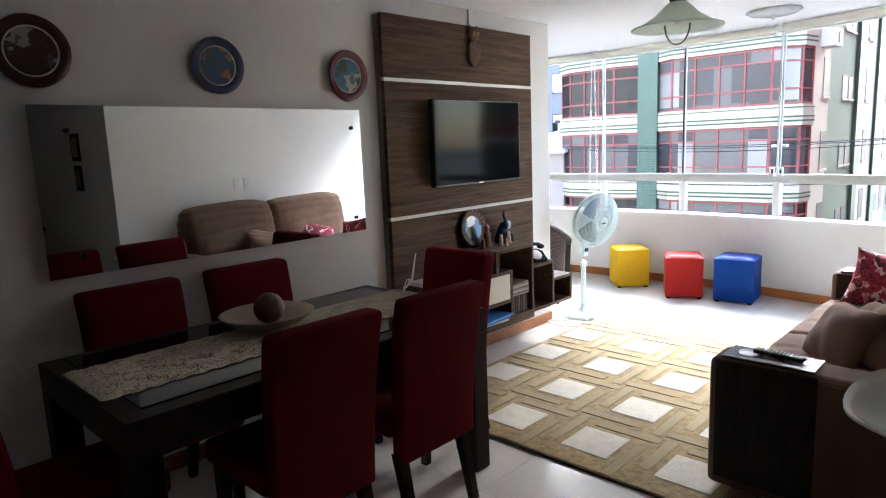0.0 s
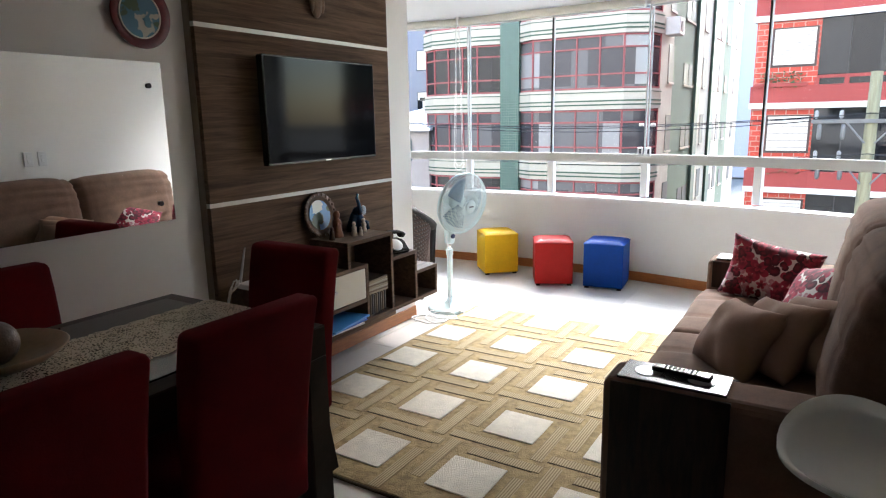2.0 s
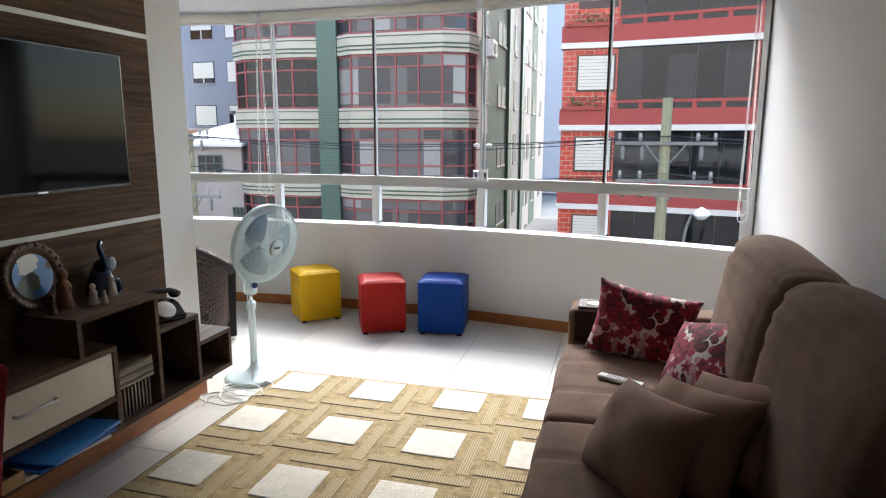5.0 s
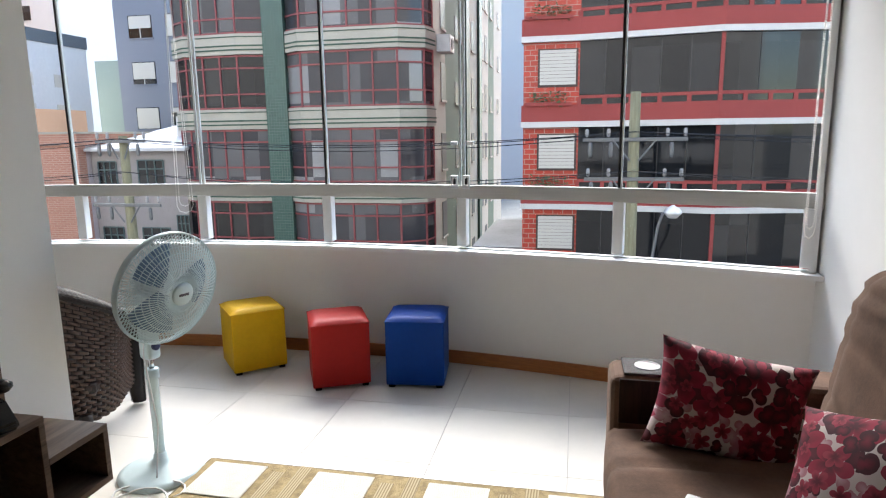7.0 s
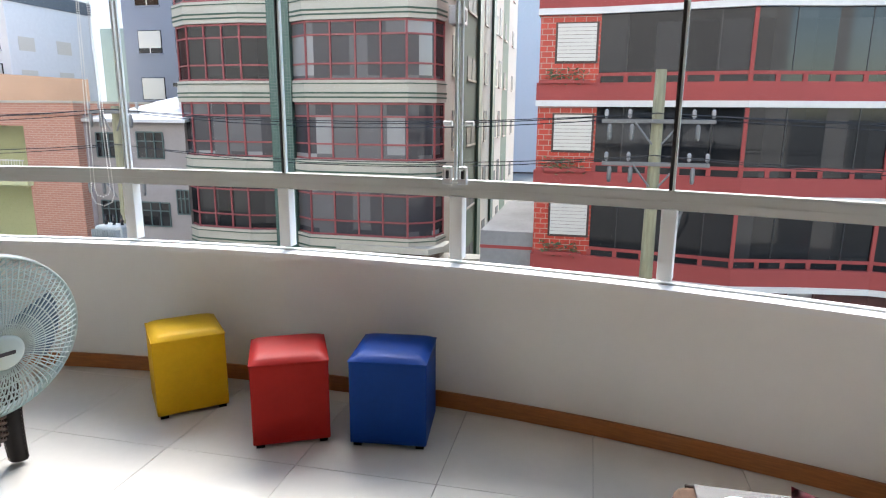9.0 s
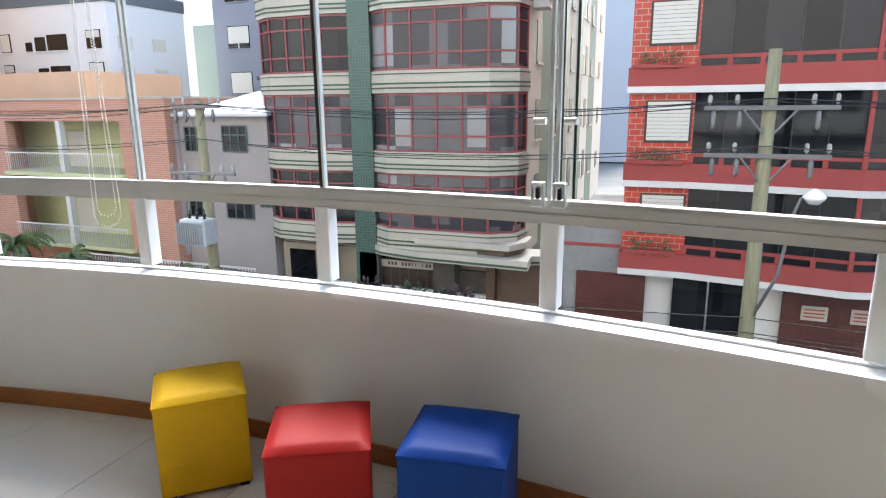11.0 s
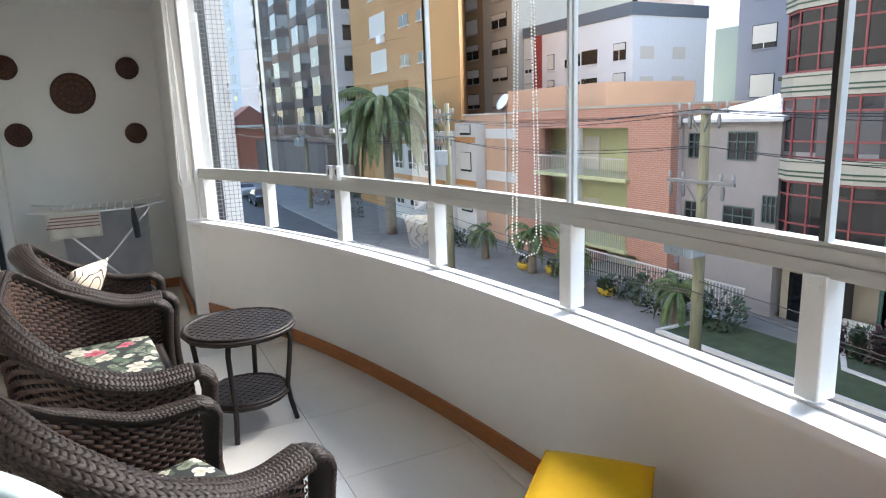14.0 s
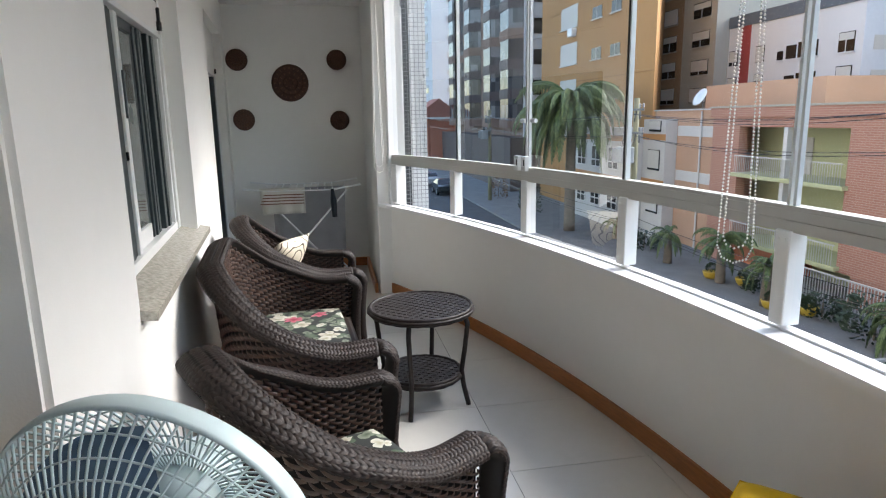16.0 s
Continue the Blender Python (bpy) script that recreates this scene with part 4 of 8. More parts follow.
def cushion(bm, w, h, t, m, n=14, pinch=0.12, lump=0.0, seed=0):
    """A stuffed cushion in its own plane (w by h), t thick in the middle, with drawn-out corners."""
    rr = random.Random(seed)
    ph = [rr.uniform(0, 6) for _ in range(6)]
    sides = []
    for s in (1, -1):
        G = []
        for i in range(n + 1):
            row = []
            for j in range(n + 1):
                u, v = 2 * i / n - 1, 2 * j / n - 1
                e = max(0.0, (1 - abs(u) ** 2.6)) ** 0.55 * max(0.0, (1 - abs(v) ** 2.6)) ** 0.55
                px = u * w / 2 * (1 - pinch * (1 - v * v) * abs(u) ** 3 * 0.6)
                py = v * h / 2 * (1 - pinch * (1 - u * u) * abs(v) ** 3 * 0.6)
                z = s * t / 2 * e * (1 + lump * (0.9 * math.sin(13 * (u + 0.5 * v) + ph[3]) * (abs(v) ** 2) + math.sin(5 * u + ph[0]) * math.sin(4 * v + ph[1]) + 0.6 * math.sin(9 * u + ph[2] + 4 * v)))
                row.append(bm.verts.new(m @ Vector((px, py, z))))
            G.append(row)
        for i in range(n):
            for j in range(n):
                q = (G[i][j], G[i + 1][j], G[i + 1][j + 1], G[i][j + 1])
                bm.faces.new(q if s > 0 else q[::-1])
        sides.append(G)
    bmesh.ops.remove_doubles(bm, verts=bm.verts[:], dist=0.0005)


def pad(bm, x0, y0, z0, x1, y1, z1, r, puff=0.0, cuts=7, fold=None):
    """A block of upholstery with round edges and slightly swollen faces."""
    box(bm, x0, y0, z0, x1, y1, z1)
    bmesh.ops.subdivide_edges(bm, edges=bm.edges[:], cuts=cuts, use_grid_fill=True)
    c = Vector(((x0 + x1) / 2, (y0 + y1) / 2, (z0 + z1) / 2))
    hx, hy, hz = abs(x1 - x0) / 2, abs(y1 - y0) / 2, abs(z1 - z0) / 2
    for v in bm.verts:
        d = v.co - c
        q = Vector((max(-hx + r, min(hx - r, d.x)), max(-hy + r, min(hy - r, d.y)), max(-hz + r, min(hz - r, d.z))))
        o = d - q
        if o.length > 1e-6:
            k = o.normalized() * r
            n1 = Vector((d.x / hx, d.y / hy, d.z / hz))
            e = (1 - min(1, abs(n1.x)) ** 4 * 0.9) + 0
            swell = puff * (1 - (n1.x ** 4 if abs(o.x) < r * 0.5 else 0)) * (1 - (n1.y ** 4 if abs(o.y) < r * 0.5 else 0)) * (1 - (n1.z ** 4 if abs(o.z) < r * 0.5 else 0))
            v.co = c + q + k + k.normalized() * max(0.0, swell)
            if fold:
                v.co += k.normalized() * fold(v.co)


sofa = thing("sofa", pose(0, 0, 0), "brown suede two-seat sofa with dark wooden armrest panels", "sofa")
SX0 = -1.19
bm = bm_new()
box(bm, SX0 + 0.05, 3.16, 0.05, XR - 0.02, 5.32, 0.30, 0.02, 2)
part("base", bm, SUEDE, sofa)
for y in (3.22, 5.26):
    for x in (SX0 + 0.1, XR - 0.1):
        bm = bm_new()
        cyl(bm, x, y, 0.0, 0.05, 0.025, seg=12)
        part("foot", bm, BLACK, sofa)


def seam(axis_lo, step):
    return lambda p: -0.006 * math.exp(-(((p.x - axis_lo) % step) / 0.012) ** 2)


for y0, y1 in ((3.335, 4.225), (4.235, 5.135)):
    bm = bm_new()
    pad(bm, SX0 - 0.01, y0, 0.27, -0.46, y1, 0.44, 0.055, 0.012, 34, lambda p, c=(y0 + y1) / 2: -0.012 * math.exp(-((p.y - c - 0.15 - 0.02 * math.sin(5 * p.x)) / 0.016) ** 2) - 0.012 * math.exp(-((p.y - c + 0.15 + 0.02 * math.sin(4 * p.x)) / 0.016) ** 2) + 0.004 * math.sin(9 * p.y + 4 * p.x))
    part("seat_cushion", bm, SUEDE, sofa, smooth=True)
for y0, y1 in ((3.30, 4.215), (4.225, 5.15)):
    bm = bm_new()
    pad(bm, -0.14, y0, -0.30, 0.14, y1, 0.31, 0.13, 0.03, 34, lambda p, c=(y0 + y1) / 2: sum(-0.007 * math.exp(-((p.z - o - 0.03 * math.sin(4 * (p.y - c) + 9 * o)) / 0.016) ** 2) for o in (-0.12, 0.05, 0.15, 0.23)) + 0.006 * math.sin(6 * p.y + 9 * p.z))
    bmesh.ops.transform(bm, matrix=Matrix.Translation((-0.375, 0, 0.70)) @ Matrix.Rotation(radians(11), 4, 'Y'), verts=bm.verts[:])
    part("back_cushion", bm, SUEDE, sofa, smooth=True)
for y0, y1, side in ((3.125, 3.325, -1), (5.145, 5.345, 1)):
    bm = bm_new()
    box(bm, SX0 + 0.0, y0, 0.05, XR - 0.02, y1, 0.605, 0.03, 3)
    arm = part("arm", bm, SUEDE, sofa)
    bm = bm_new()
    box(bm, SX0 + 0.045, y0 + 0.02, 0.6055, SX0 + 0.385, y1 - 0.02, 0.616, 0.002)
    wp = part("armrest_panel", bm, mat("black_lacquer", (0.012, 0.011, 0.012), 0.27, var=0.1, spec=0.95), arm, "glossy black armrest panel with cup holder")
    yo = y0 - 0.003 if side < 0 else y1 + 0.003
    bm = bm_new()
    box(bm, SX0 + 0.03, min(yo, yo - side * 0.01), 0.09, SX0 + 0.40, max(yo, yo - side * 0.01), 0.60, 0.002)
    part("side_panel", bm, DARKW, arm, "dark wooden side panel")
    yi = y1 + 0.003 if side < 0 else y0 - 0.003
    bm = bm_new()
    box(bm, SX0 + 0.03, min(yi, yi + side * 0.01), 0.44, SX0 + 0.40, max(yi, yi + side * 0.01), 0.60, 0.002)
    part("side_panel", bm, DARKW, arm, "dark wooden side panel")
    for cx in (0.13, 0.30):
        bm = bm_new()
        lathe(bm, [(0.044, 0.6163), (0.044, 0.6190), (0.038, 0.6190), (0.037, 0.6166), (0.001, 0.6165)], 28, Matrix.Translation((SX0 + cx, (y0 + y1) / 2, 0)))
        part("cup_holder", bm, STEEL if side < 0 else STEEL, arm, "steel cup holder", smooth=False)


def remote(x, y, z, rz, material, label):
    r = thing("remote_control", pose(x, y, z, 0, 0, rz), label, "remote control", "remote controls")
    bm = bm_new()
    box(bm, -0.022, -0.095, 0, 0.022, 0.095, 0.018, 0.006, 2)
    part("body", bm, material, r)
    for i in range(3):
        for j in range(8):
            bm = bm_new()
            box(bm, -0.015 + i * 0.011, -0.05 + j * 0.014, 0.018, -0.007 + i * 0.011, -0.042 + j * 0.014, 0.0205, 0.001)
            part("button", bm, mat("grey_buttons", (0.42, 0.42, 0.43), 0.5), r)


remote(-0.955, 3.235, 0.619, 84, BLACK, "black remote control with grey buttons on the armrest")
remote(-0.93, 4.62, 0.452, 66, WPLAS, "slim white remote control lying on the seat")


def sofa_pillow(x, y, z, w, h, t, rx, ry, rz, material, label, name, seed, lump=0.05):
    p = thing(name, pose(x, y, z, rx, ry, rz), label, "cushion", "loose cushions on the sofa")
    bm = bm_new()
    cushion(bm, w, h, t, Matrix.Identity(4), 30, 0.16, lump, seed)
    part("cover", bm, material, p, smooth=True)
    if name != "flower_pillow":
        return
    bm = bm_new()
    box(bm, w * 0.44, -0.02, -0.002, w * 0.50 + 0.02, 0.015, 0.002)
    part("label_tag", bm, mat("white_tag", (0.75, 0.73, 0.68), 0.8), p, "small white fabric tag")


def facing(n, spin):
    return Vector(n).normalized().to_track_quat('Z', 'Y').to_matrix().to_4x4() @ Matrix.Rotation(radians(spin), 4, 'Z')


def put_pillow(x, y, z, n, spin, *rest):
    q = facing(n, spin).to_euler()
    sofa_pillow(x, y, z, *rest[:3], *[math.degrees(v) for v in q], *rest[3:])


put_pillow(-0.84, 5.01, 0.585, (0.02, -1, 0.22), -11, 0.47, 0.35, 0.17, PINKF, "white cushion with crimson flower print against the armrest", "flower_pillow", 1)
put_pillow(-0.60, 4.60, 0.585, (-0.70, -0.42, 0.62), 18, 0.42, 0.36, 0.15, PINKF, "smaller crimson flower cushion leaning on the sofa back", "flower_pillow", 2)
for k in range(3):
    put_pillow(-0.87 + 0.135 * k, 3.88 + 0.035 * k, 0.555 + 0.02 * k, (-0.74, -0.40 - 0.03 * k, 0.58), 8 + 3 * k, 0.42, 0.34, 0.19, SUEDE2, "plain light brown suede cushion leaning in a row", "suede_pillow", 5 + k, 0.07)

# ---- bar stool ----
stl = thing("bar_stool", pose(-0.43, 2.83, 0), "glossy white moulded bar stool on a chrome column", "bar stool")
bm = bm_new()
NU, NV = 40, 8
rings = []
for j in range(NV + 1):
    f = j / NV
    ring = []
    for i in range(NU):
        a = i * math.tau / NU
        back = max(0.0, math.sin(a - radians(25))) ** 2
        r = (0.03 + 0.185 * f) * (1 + 0.02 * math.cos(2 * a))
        z = 0.59 + 0.055 * f * f + 0.075 * back * f ** 3
        ring.append(bm.verts.new((r * math.cos(a), r * math.sin(a), z)))
    rings.append(ring)
inner = [[bm.verts.new(v.co * 1.0 + Vector((0, 0, 0.014))) for v in ring] for ring in rings]
for R_ in (rings, inner):
    for j in range(NV):
        for i in range(NU):
            bm.faces.new((R_[j][i], R_[j][(i + 1) % NU], R_[j + 1][(i + 1) % NU], R_[j + 1][i]))
    bm.faces.new(R_[0])
for i in range(NU):
    bm.faces.new((rings[NV][i], rings[NV][(i + 1) % NU], inner[NV][(i + 1) % NU], inner[NV][i]))
part("seat", bm, mat("glossy_white_plastic", (0.72, 0.72, 0.68), 0.08, var=0.02), stl, smooth=True)
bm = bm_new()
lathe(bm, [(0.20, 0), (0.20, 0.008), (0.10, 0.02), (0.03, 0.035), (0.028, 0.35), (0.022, 0.36), (0.022, 0.60)], 28)
part("column", bm, CHROME, stl, smooth=True)
bm = bm_new()
tube(bm, [(0.10 * math.cos(t), -0.06 + 0.12 * math.sin(t), 0.28) for t in [math.tau * k / 24 for k in range(24)]], 0.009, 8, True)
part("foot_ring", bm, CHROME, stl, smooth=True)

# ---- cube stools ----


def puff(x, y, rz, col, label, h, w=0.36):
    p = thing("cube_stool", pose(x, y, 0, 0, 0, rz), label, "pouf", "coloured cube stools by the parapet")
    m = mat(col[0], col[1], 0.5, var=0.12, scale=5, bump=0.06, bscale=120, spec=0.14)
    bm = bm_new()
    box(bm, -w / 2, -w / 2, 0.018, w / 2, w / 2, h - 0.012, 0.006, 2)
    part("body", bm, m, p)
    bm = bm_new()
    n = 16
    G = []
    for i in range(n + 1):
        row = []
        for j in range(n + 1):
            u, v = 2 * i / n - 1, 2 * j / n - 1
            e = max(0.0, (1 - u ** 6)) ** 0.5 * max(0.0, (1 - v ** 6)) ** 0.5
            row.append(bm.verts.new((u * (w / 2 + 0.0015), v * (w / 2 + 0.0015), h - 0.0125 + 0.026 * e)))
        G.append(row)
    for i in range(n):
        for j in range(n):
            bm.faces.new((G[i][j], G[i + 1][j], G[i + 1][j + 1], G[i][j + 1]))
    top = part("seat_top", bm, m, p, smooth=True)
    bm = bm_new()
    q = w / 2 + 0.0015
    tube(bm, [(-q, -q, h - 0.012), (q, -q, h - 0.012), (q, q, h - 0.012), (-q, q, h - 0.012)], 0.0028, 6, True)
    part("piping", bm, m, top)
    for sx in (-1, 1):
        for sy in (-1, 1):
            bm = bm_new()
            box(bm, sx * (w / 2 - 0.03) - 0.018, sy * (w / 2 - 0.03) - 0.018, 0, sx * (w / 2 - 0.03) + 0.018, sy * (w / 2 - 0.03) + 0.018, 0.018)
            part("foot", bm, BLACK, p)


puff(-3.308, 6.545, 42, ("yellow_leatherette", (0.64, 0.37, 0.008)), "yellow leatherette cube stool by the parapet", 0.395, 0.325)
puff(-2.683, 6.405, 27, ("red_leatherette", (0.34, 0.013, 0.010)), "red leatherette cube stool by the parapet", 0.395, 0.33)
puff(-2.217, 6.50, 6.5, ("blue_leatherette", (0.002, 0.042, 0.24)), "blue leatherette cube stool by the parapet", 0.405, 0.335)

# ---- pedestal fan ----
FANP = mat("pale_mint_plastic", (0.60, 0.72, 0.73), 0.3, var=0.03)
FANC = Vector((-2.914, 5.197, 0.844))
FN = Vector((0.937, -0.300, -0.17)).normalized()
fan = thing("pedestal_fan", pose(-3.062, 5.247, 0), "pale mint plastic pedestal fan with a round wire cage", "fan")
inv = Matrix.Translation((3.062, -5.247, 0))
fm = inv @ Matrix.Translation(FANC) @ FN.to_track_quat('Z', 'Y').to_matrix().to_4x4()
bm = bm_new()
lathe(bm, [(0.175, 0), (0.178, 0.012), (0.15, 0.026), (0.06, 0.045), (0.03, 0.07), (0.026, 0.10)], 36)
part("base", bm, FANP, fan, smooth=True)
bm = bm_new()
lathe(bm, [(0.022, 0.10), (0.022, 0.43), (0.028, 0.435), (0.028, 0.475), (0.02, 0.48)], 16)
part("pole", bm, FANP, fan, smooth=True)
bm = bm_new()
cyl(bm, 0, 0, 0.48, 0.54, 0.012, seg=14)
part("inner_tube", bm, CHROME, fan, smooth=True)
hm = Matrix.Translation((0.0, 0, 0)) @ Matrix.Rotation(math.atan2(FN.y, FN.x), 4, 'Z')
bm = bm_new()
box(bm, -0.035, -0.032, 0.52, 0.035, 0.032, 0.80, 0.018, 3, m=hm)
part("neck", bm, FANP, fan)
bm = bm_new()
lathe(bm, [(0.0175, 0), (0.0175, 0.012), (0.012, 0.016), (0.001, 0.016)], 20, hm @ Matrix.Translation((0.0355, 0, 0.582)) @ Matrix.Rotation(radians(90), 4, 'Y'))
part("knob", bm, mat("navy_plastic", (0.02, 0.03, 0.11), 0.3), fan, "navy blue speed knob", smooth=False)
bm = bm_new()
lathe(bm, [(0.03, -0.17), (0.055, -0.16), (0.062, -0.08), (0.062, -0.04), (0.03, -0.03)], 22, fm)
part("motor", bm, FANP, fan, smooth=True)
for k in range(3):
    bm = bm_new()
    G = []
    for i in range(9):
        r = 0.03 + 0.155 * i / 8
        row = []
        for j in range(6):
            a = k * math.tau / 3 + (j / 5 - 0.5) * (1.5 - 0.3 * i / 8)
            zz = 0.028 * (j / 5 - 0.5)
            row.append(bm.verts.new(fm @ Vector((r * math.cos(a), r * math.sin(a), zz))))
        G.append(row)
    for i in range(8):
        for j in range(5):
            bm.faces.new((G[i][j], G[i + 1][j], G[i + 1][j + 1], G[i][j + 1]))
    bmesh.ops.solidify(bm, geom=bm.faces[:], thickness=0.002)
    part("blade", bm, mat("dull_blue_plastic", (0.16, 0.24, 0.33), 0.25), fan, "dull blue fan blade", smooth=True)
bm = bm_new()
lathe(bm, [(0.229, -0.018), (0.2325, -0.010), (0.2325, 0.010), (0.229, 0.018), (0.225, 0.010), (0.225, -0.010), (0.229, -0.018)], 60, fm, cap=False)
part("cage_rim", bm, FANP, fan, smooth=True)
for side, nm in ((1, "front_cage"), (-1, "rear_cage")):
    bm = bm_new()
    for r in ((0.075, 0.105, 0.135, 0.16, 0.182, 0.205) if side > 0 else (0.06, 0.08, 0.12, 0.16, 0.19)):
        f = (r - 0.045) / (0.2265 - 0.045)
        z = side * (0.075 * (1 - f ** 2.2) + 0.0115)
        tube(bm, [fm @ Vector((r * math.cos(t), r * math.sin(t), z)) for t in [math.tau * k / 48 for k in range(48)]], 0.0017, 4, True)
    cage = part(nm, bm, FANP, fan, "round wire cage of thin plastic ribs", smooth=True)
    rib = None
    for k in range(84):
        a = k * math.tau / 84
        if rib is None:
            bm = bm_new()
            pts = []
            for i in range(6):
                f = i / 5
                r = 0.045 + (0.2265 - 0.045) * f
                a2 = 0.16 * (1 - f)
                pts.append(Vector((r * math.cos(a2), r * math.sin(a2), side * (0.075 * (1 - f ** 2.2) + 0.012))))
            tube(bm, pts, 0.0020, 4)
            ob = part("rib", bm, FANP, cage, smooth=True)
            rib = ob.data
        else:
            ob = new("rib", rib)
            ob.parent = cage
        ob.matrix_local = fm @ Matrix.Rotation(a, 4, 'Z')
bm = bm_new()
lathe(bm, [(0.048, 0.078), (0.048, 0.090), (0.040, 0.096), (0.001, 0.098)], 28, fm)
part("hub_cap", bm, FANP, fan, smooth=True)
bm = bm_new()
box(bm, -0.022, -0.005, 0.0975, 0.022, 0.005, 0.0992, m=fm)
part("badge", bm, mat("dark_grey_print", (0.05, 0.05, 0.07), 0.5), fan)
bm = bm_new()
tube(bm, [(0.0, -0.036, 0.60), (0.01, -0.055, 0.55), (0.03, -0.06, 0.42), (0.045, -0.055, 0.25), (0.03, -0.06, 0.10), (0.05, -0.10, 0.036)], 0.0032, 6)
part("flex", bm, WPLAS, fan, "thin pale flex hanging along the pole", smooth=True)
cord = thing("power_cable", pose(-3.03, 5.26, 0), "pale mains cable coiled on floor beside fan", "cable")
bm = bm_new()
r5 = random.Random(11)
pts = []
for k in range(90):
    a = k * 0.26
    rad = 0.12 + 0.035 * math.sin(k * 0.21) + 0.02 * math.sin(k * 0.63)
    pts.append((0.03 + 0.05 * math.sin(k * 0.06) + rad * math.cos(a), -0.20 - 0.0022 * k + 0.75 * rad * math.sin(a), 0.012 + 0.012 * abs(math.sin(k * 0.37))))
tube(bm, pts, 0.0042, 6)
part("coil", bm, mat("pale_cable", (0.68, 0.68, 0.65), 0.4), cord, smooth=True)

# ---- ceiling lamps ----
pl = thing("pendant_lamp", pose(-1.785, 4.12, 0), "pale cone-shaped pendant lamp with a wire loop", "lamp")
bm = bm_new()
lathe(bm, [(0.045, 2.225), (0.06, 2.215), (0.12, 2.155), (0.19, 2.112), (0.242, 2.094), (0.242, 2.088), (0.188, 2.106), (0.118, 2.148), (0.055, 2.205), (0.001, 2.215)], 40)
FROST = mat("frosted_pale_green", (0.78, 0.84, 0.78), 0.3, var=0.03)
_fn = FROST.node_tree
_ft = _fn.nodes.new("ShaderNodeBsdfTranslucent")
_ft.inputs[0].default_value = (0.80, 0.88, 0.80, 1)
_fx = _fn.nodes.new("ShaderNodeMixShader")
_fx.inputs[0].default_value = 0.5
_fn.links.new(_fn.nodes["Principled BSDF"].outputs[0], _fx.inputs[1])
_fn.links.new(_ft.outputs[0], _fx.inputs[2])
_fn.links.new(_fx.outputs[0], _fn.nodes["Material Output"].inputs[0])
part("shade", bm, FROST, pl, "pale green glass shade", smooth=True)
bm = bm_new()
lathe(bm, [(0.04, 2.22), (0.045, 2.24), (0.02, 2.28), (0.018, 2.38), (0.06, 2.39), (0.065, HC)], 20)
part("stem", bm, mat("dark_bronze", (0.10, 0.09, 0.08), 0.4, 0.6), pl, smooth=True)
bm = bm_new()
tube(bm, [(0.062 * math.cos(t), 0.02 * math.cos(t), 2.11 + 0.108 * math.sin(t)) for t in [math.pi + math.pi * k / 16 for k in range(17)]], 0.004, 6)
part("wire_loop", bm, mat("dark_bronze", (0.1, 0.09, 0.08), 0.4), pl, smooth=True)
bm = bm_new()
cyl(bm, 0, 0, 2.15, 2.205, 0.018, seg=14)
for k in range(4):
    tube(bm, [(0.014 * math.cos(t + k), 0.014 * math.sin(t + k), 2.15 - 0.012 * k) for t in [math.tau * q / 10 for q in range(10)]], 0.004, 6, True)
part("bulb", bm, WPLAS, pl, "white spiral bulb", smooth=True)
cl = thing("ceiling_light", pose(-1.84, 5.95, 0), "round clear glass ceiling light dish", "lamp")
bm = bm_new()
lathe(bm, [(0.19, HC - 0.002), (0.195, HC - 0.012), (0.16, HC - 0.03), (0.08, HC - 0.045), (0.001, HC - 0.048)], 36)
part("dish", bm, mat("ribbed_glass", (0.60, 0.62, 0.62), 0.08, var=0.2, scale=30, bump=0.4, bscale=40), cl, smooth=True)
bm = bm_new()
cyl(bm, 0, 0, HC - 0.07, HC - 0.046, 0.012, seg=12)
part("finial", bm, CHROME, cl, smooth=True)
# small junction by the panel
bm = bm_new()
box(bm, XW + 0.001, 3.99, 2.285, XW + 0.02, 4.05, HC)
tagged(part("cable_duct", bm, WHITE), "white painted cable duct above the wood panel", "cable duct")

# ---- switches ----
for k, y in enumerate((4.02, 4.135)):
    s = thing("wall_socket", pose(XR - 0.001, y, 1.19), "white double wall plate on the sofa wall", "switch", "wall plates")
    bm = bm_new()
    box(bm, -0.009, -0.036, -0.06, 0, 0.036, 0.06, 0.003, 2)
    part("plate", bm, WPLAS, s)
    for z in (-0.02, 0.02):
        bm = bm_new()
        box(bm, -0.012, -0.012, z - 0.014, -0.0092, 0.012, z + 0.014, 0.001)
        part("rocker", bm, WPLAS, s)
s = thing("wall_socket", pose(XW + 0.001, 1.1, 1.05), "white wall plate beside the mirror", "switch", "wall plates")
bm = bm_new()
box(bm, 0, -0.036, -0.06, 0.009, 0.036, 0.06, 0.003, 2)
part("plate", bm, WPLAS, s)

# ---- kitchen corner seen in the mirror ----
kc = thing("kitchen_counter", pose(0, 0, 0), "dark granite kitchen counter on a white base", "counter")
bm = bm_new()
box(bm, 0.45, 1.75, 0, 2.15, 2.35, 0.88, 0.004)
part("body", bm, WPLAS, kc)
bm = bm_new()
box(bm, 0.40, 1.70, 0.885, 2.19, 2.40, 0.92, 0.004)
part("worktop", bm, mat("dark_granite", (0.05, 0.045, 0.04), 0.15, var=0.6, scale=60), kc, "dark granite worktop")
sb = thing("silver_bowl", pose(0.75, 2.05, 0.921), "silver footed bowl standing on the counter", "bowl")
bm = bm_new()
lathe(bm, [(0.07, 0), (0.07, 0.012), (0.025, 0.03), (0.02, 0.06), (0.06, 0.075), (0.12, 0.12), (0.15, 0.19), (0.155, 0.20), (0.148, 0.20), (0.11, 0.125), (0.001, 0.09)], 30)
part("bowl", bm, STEEL, sb, smooth=True)
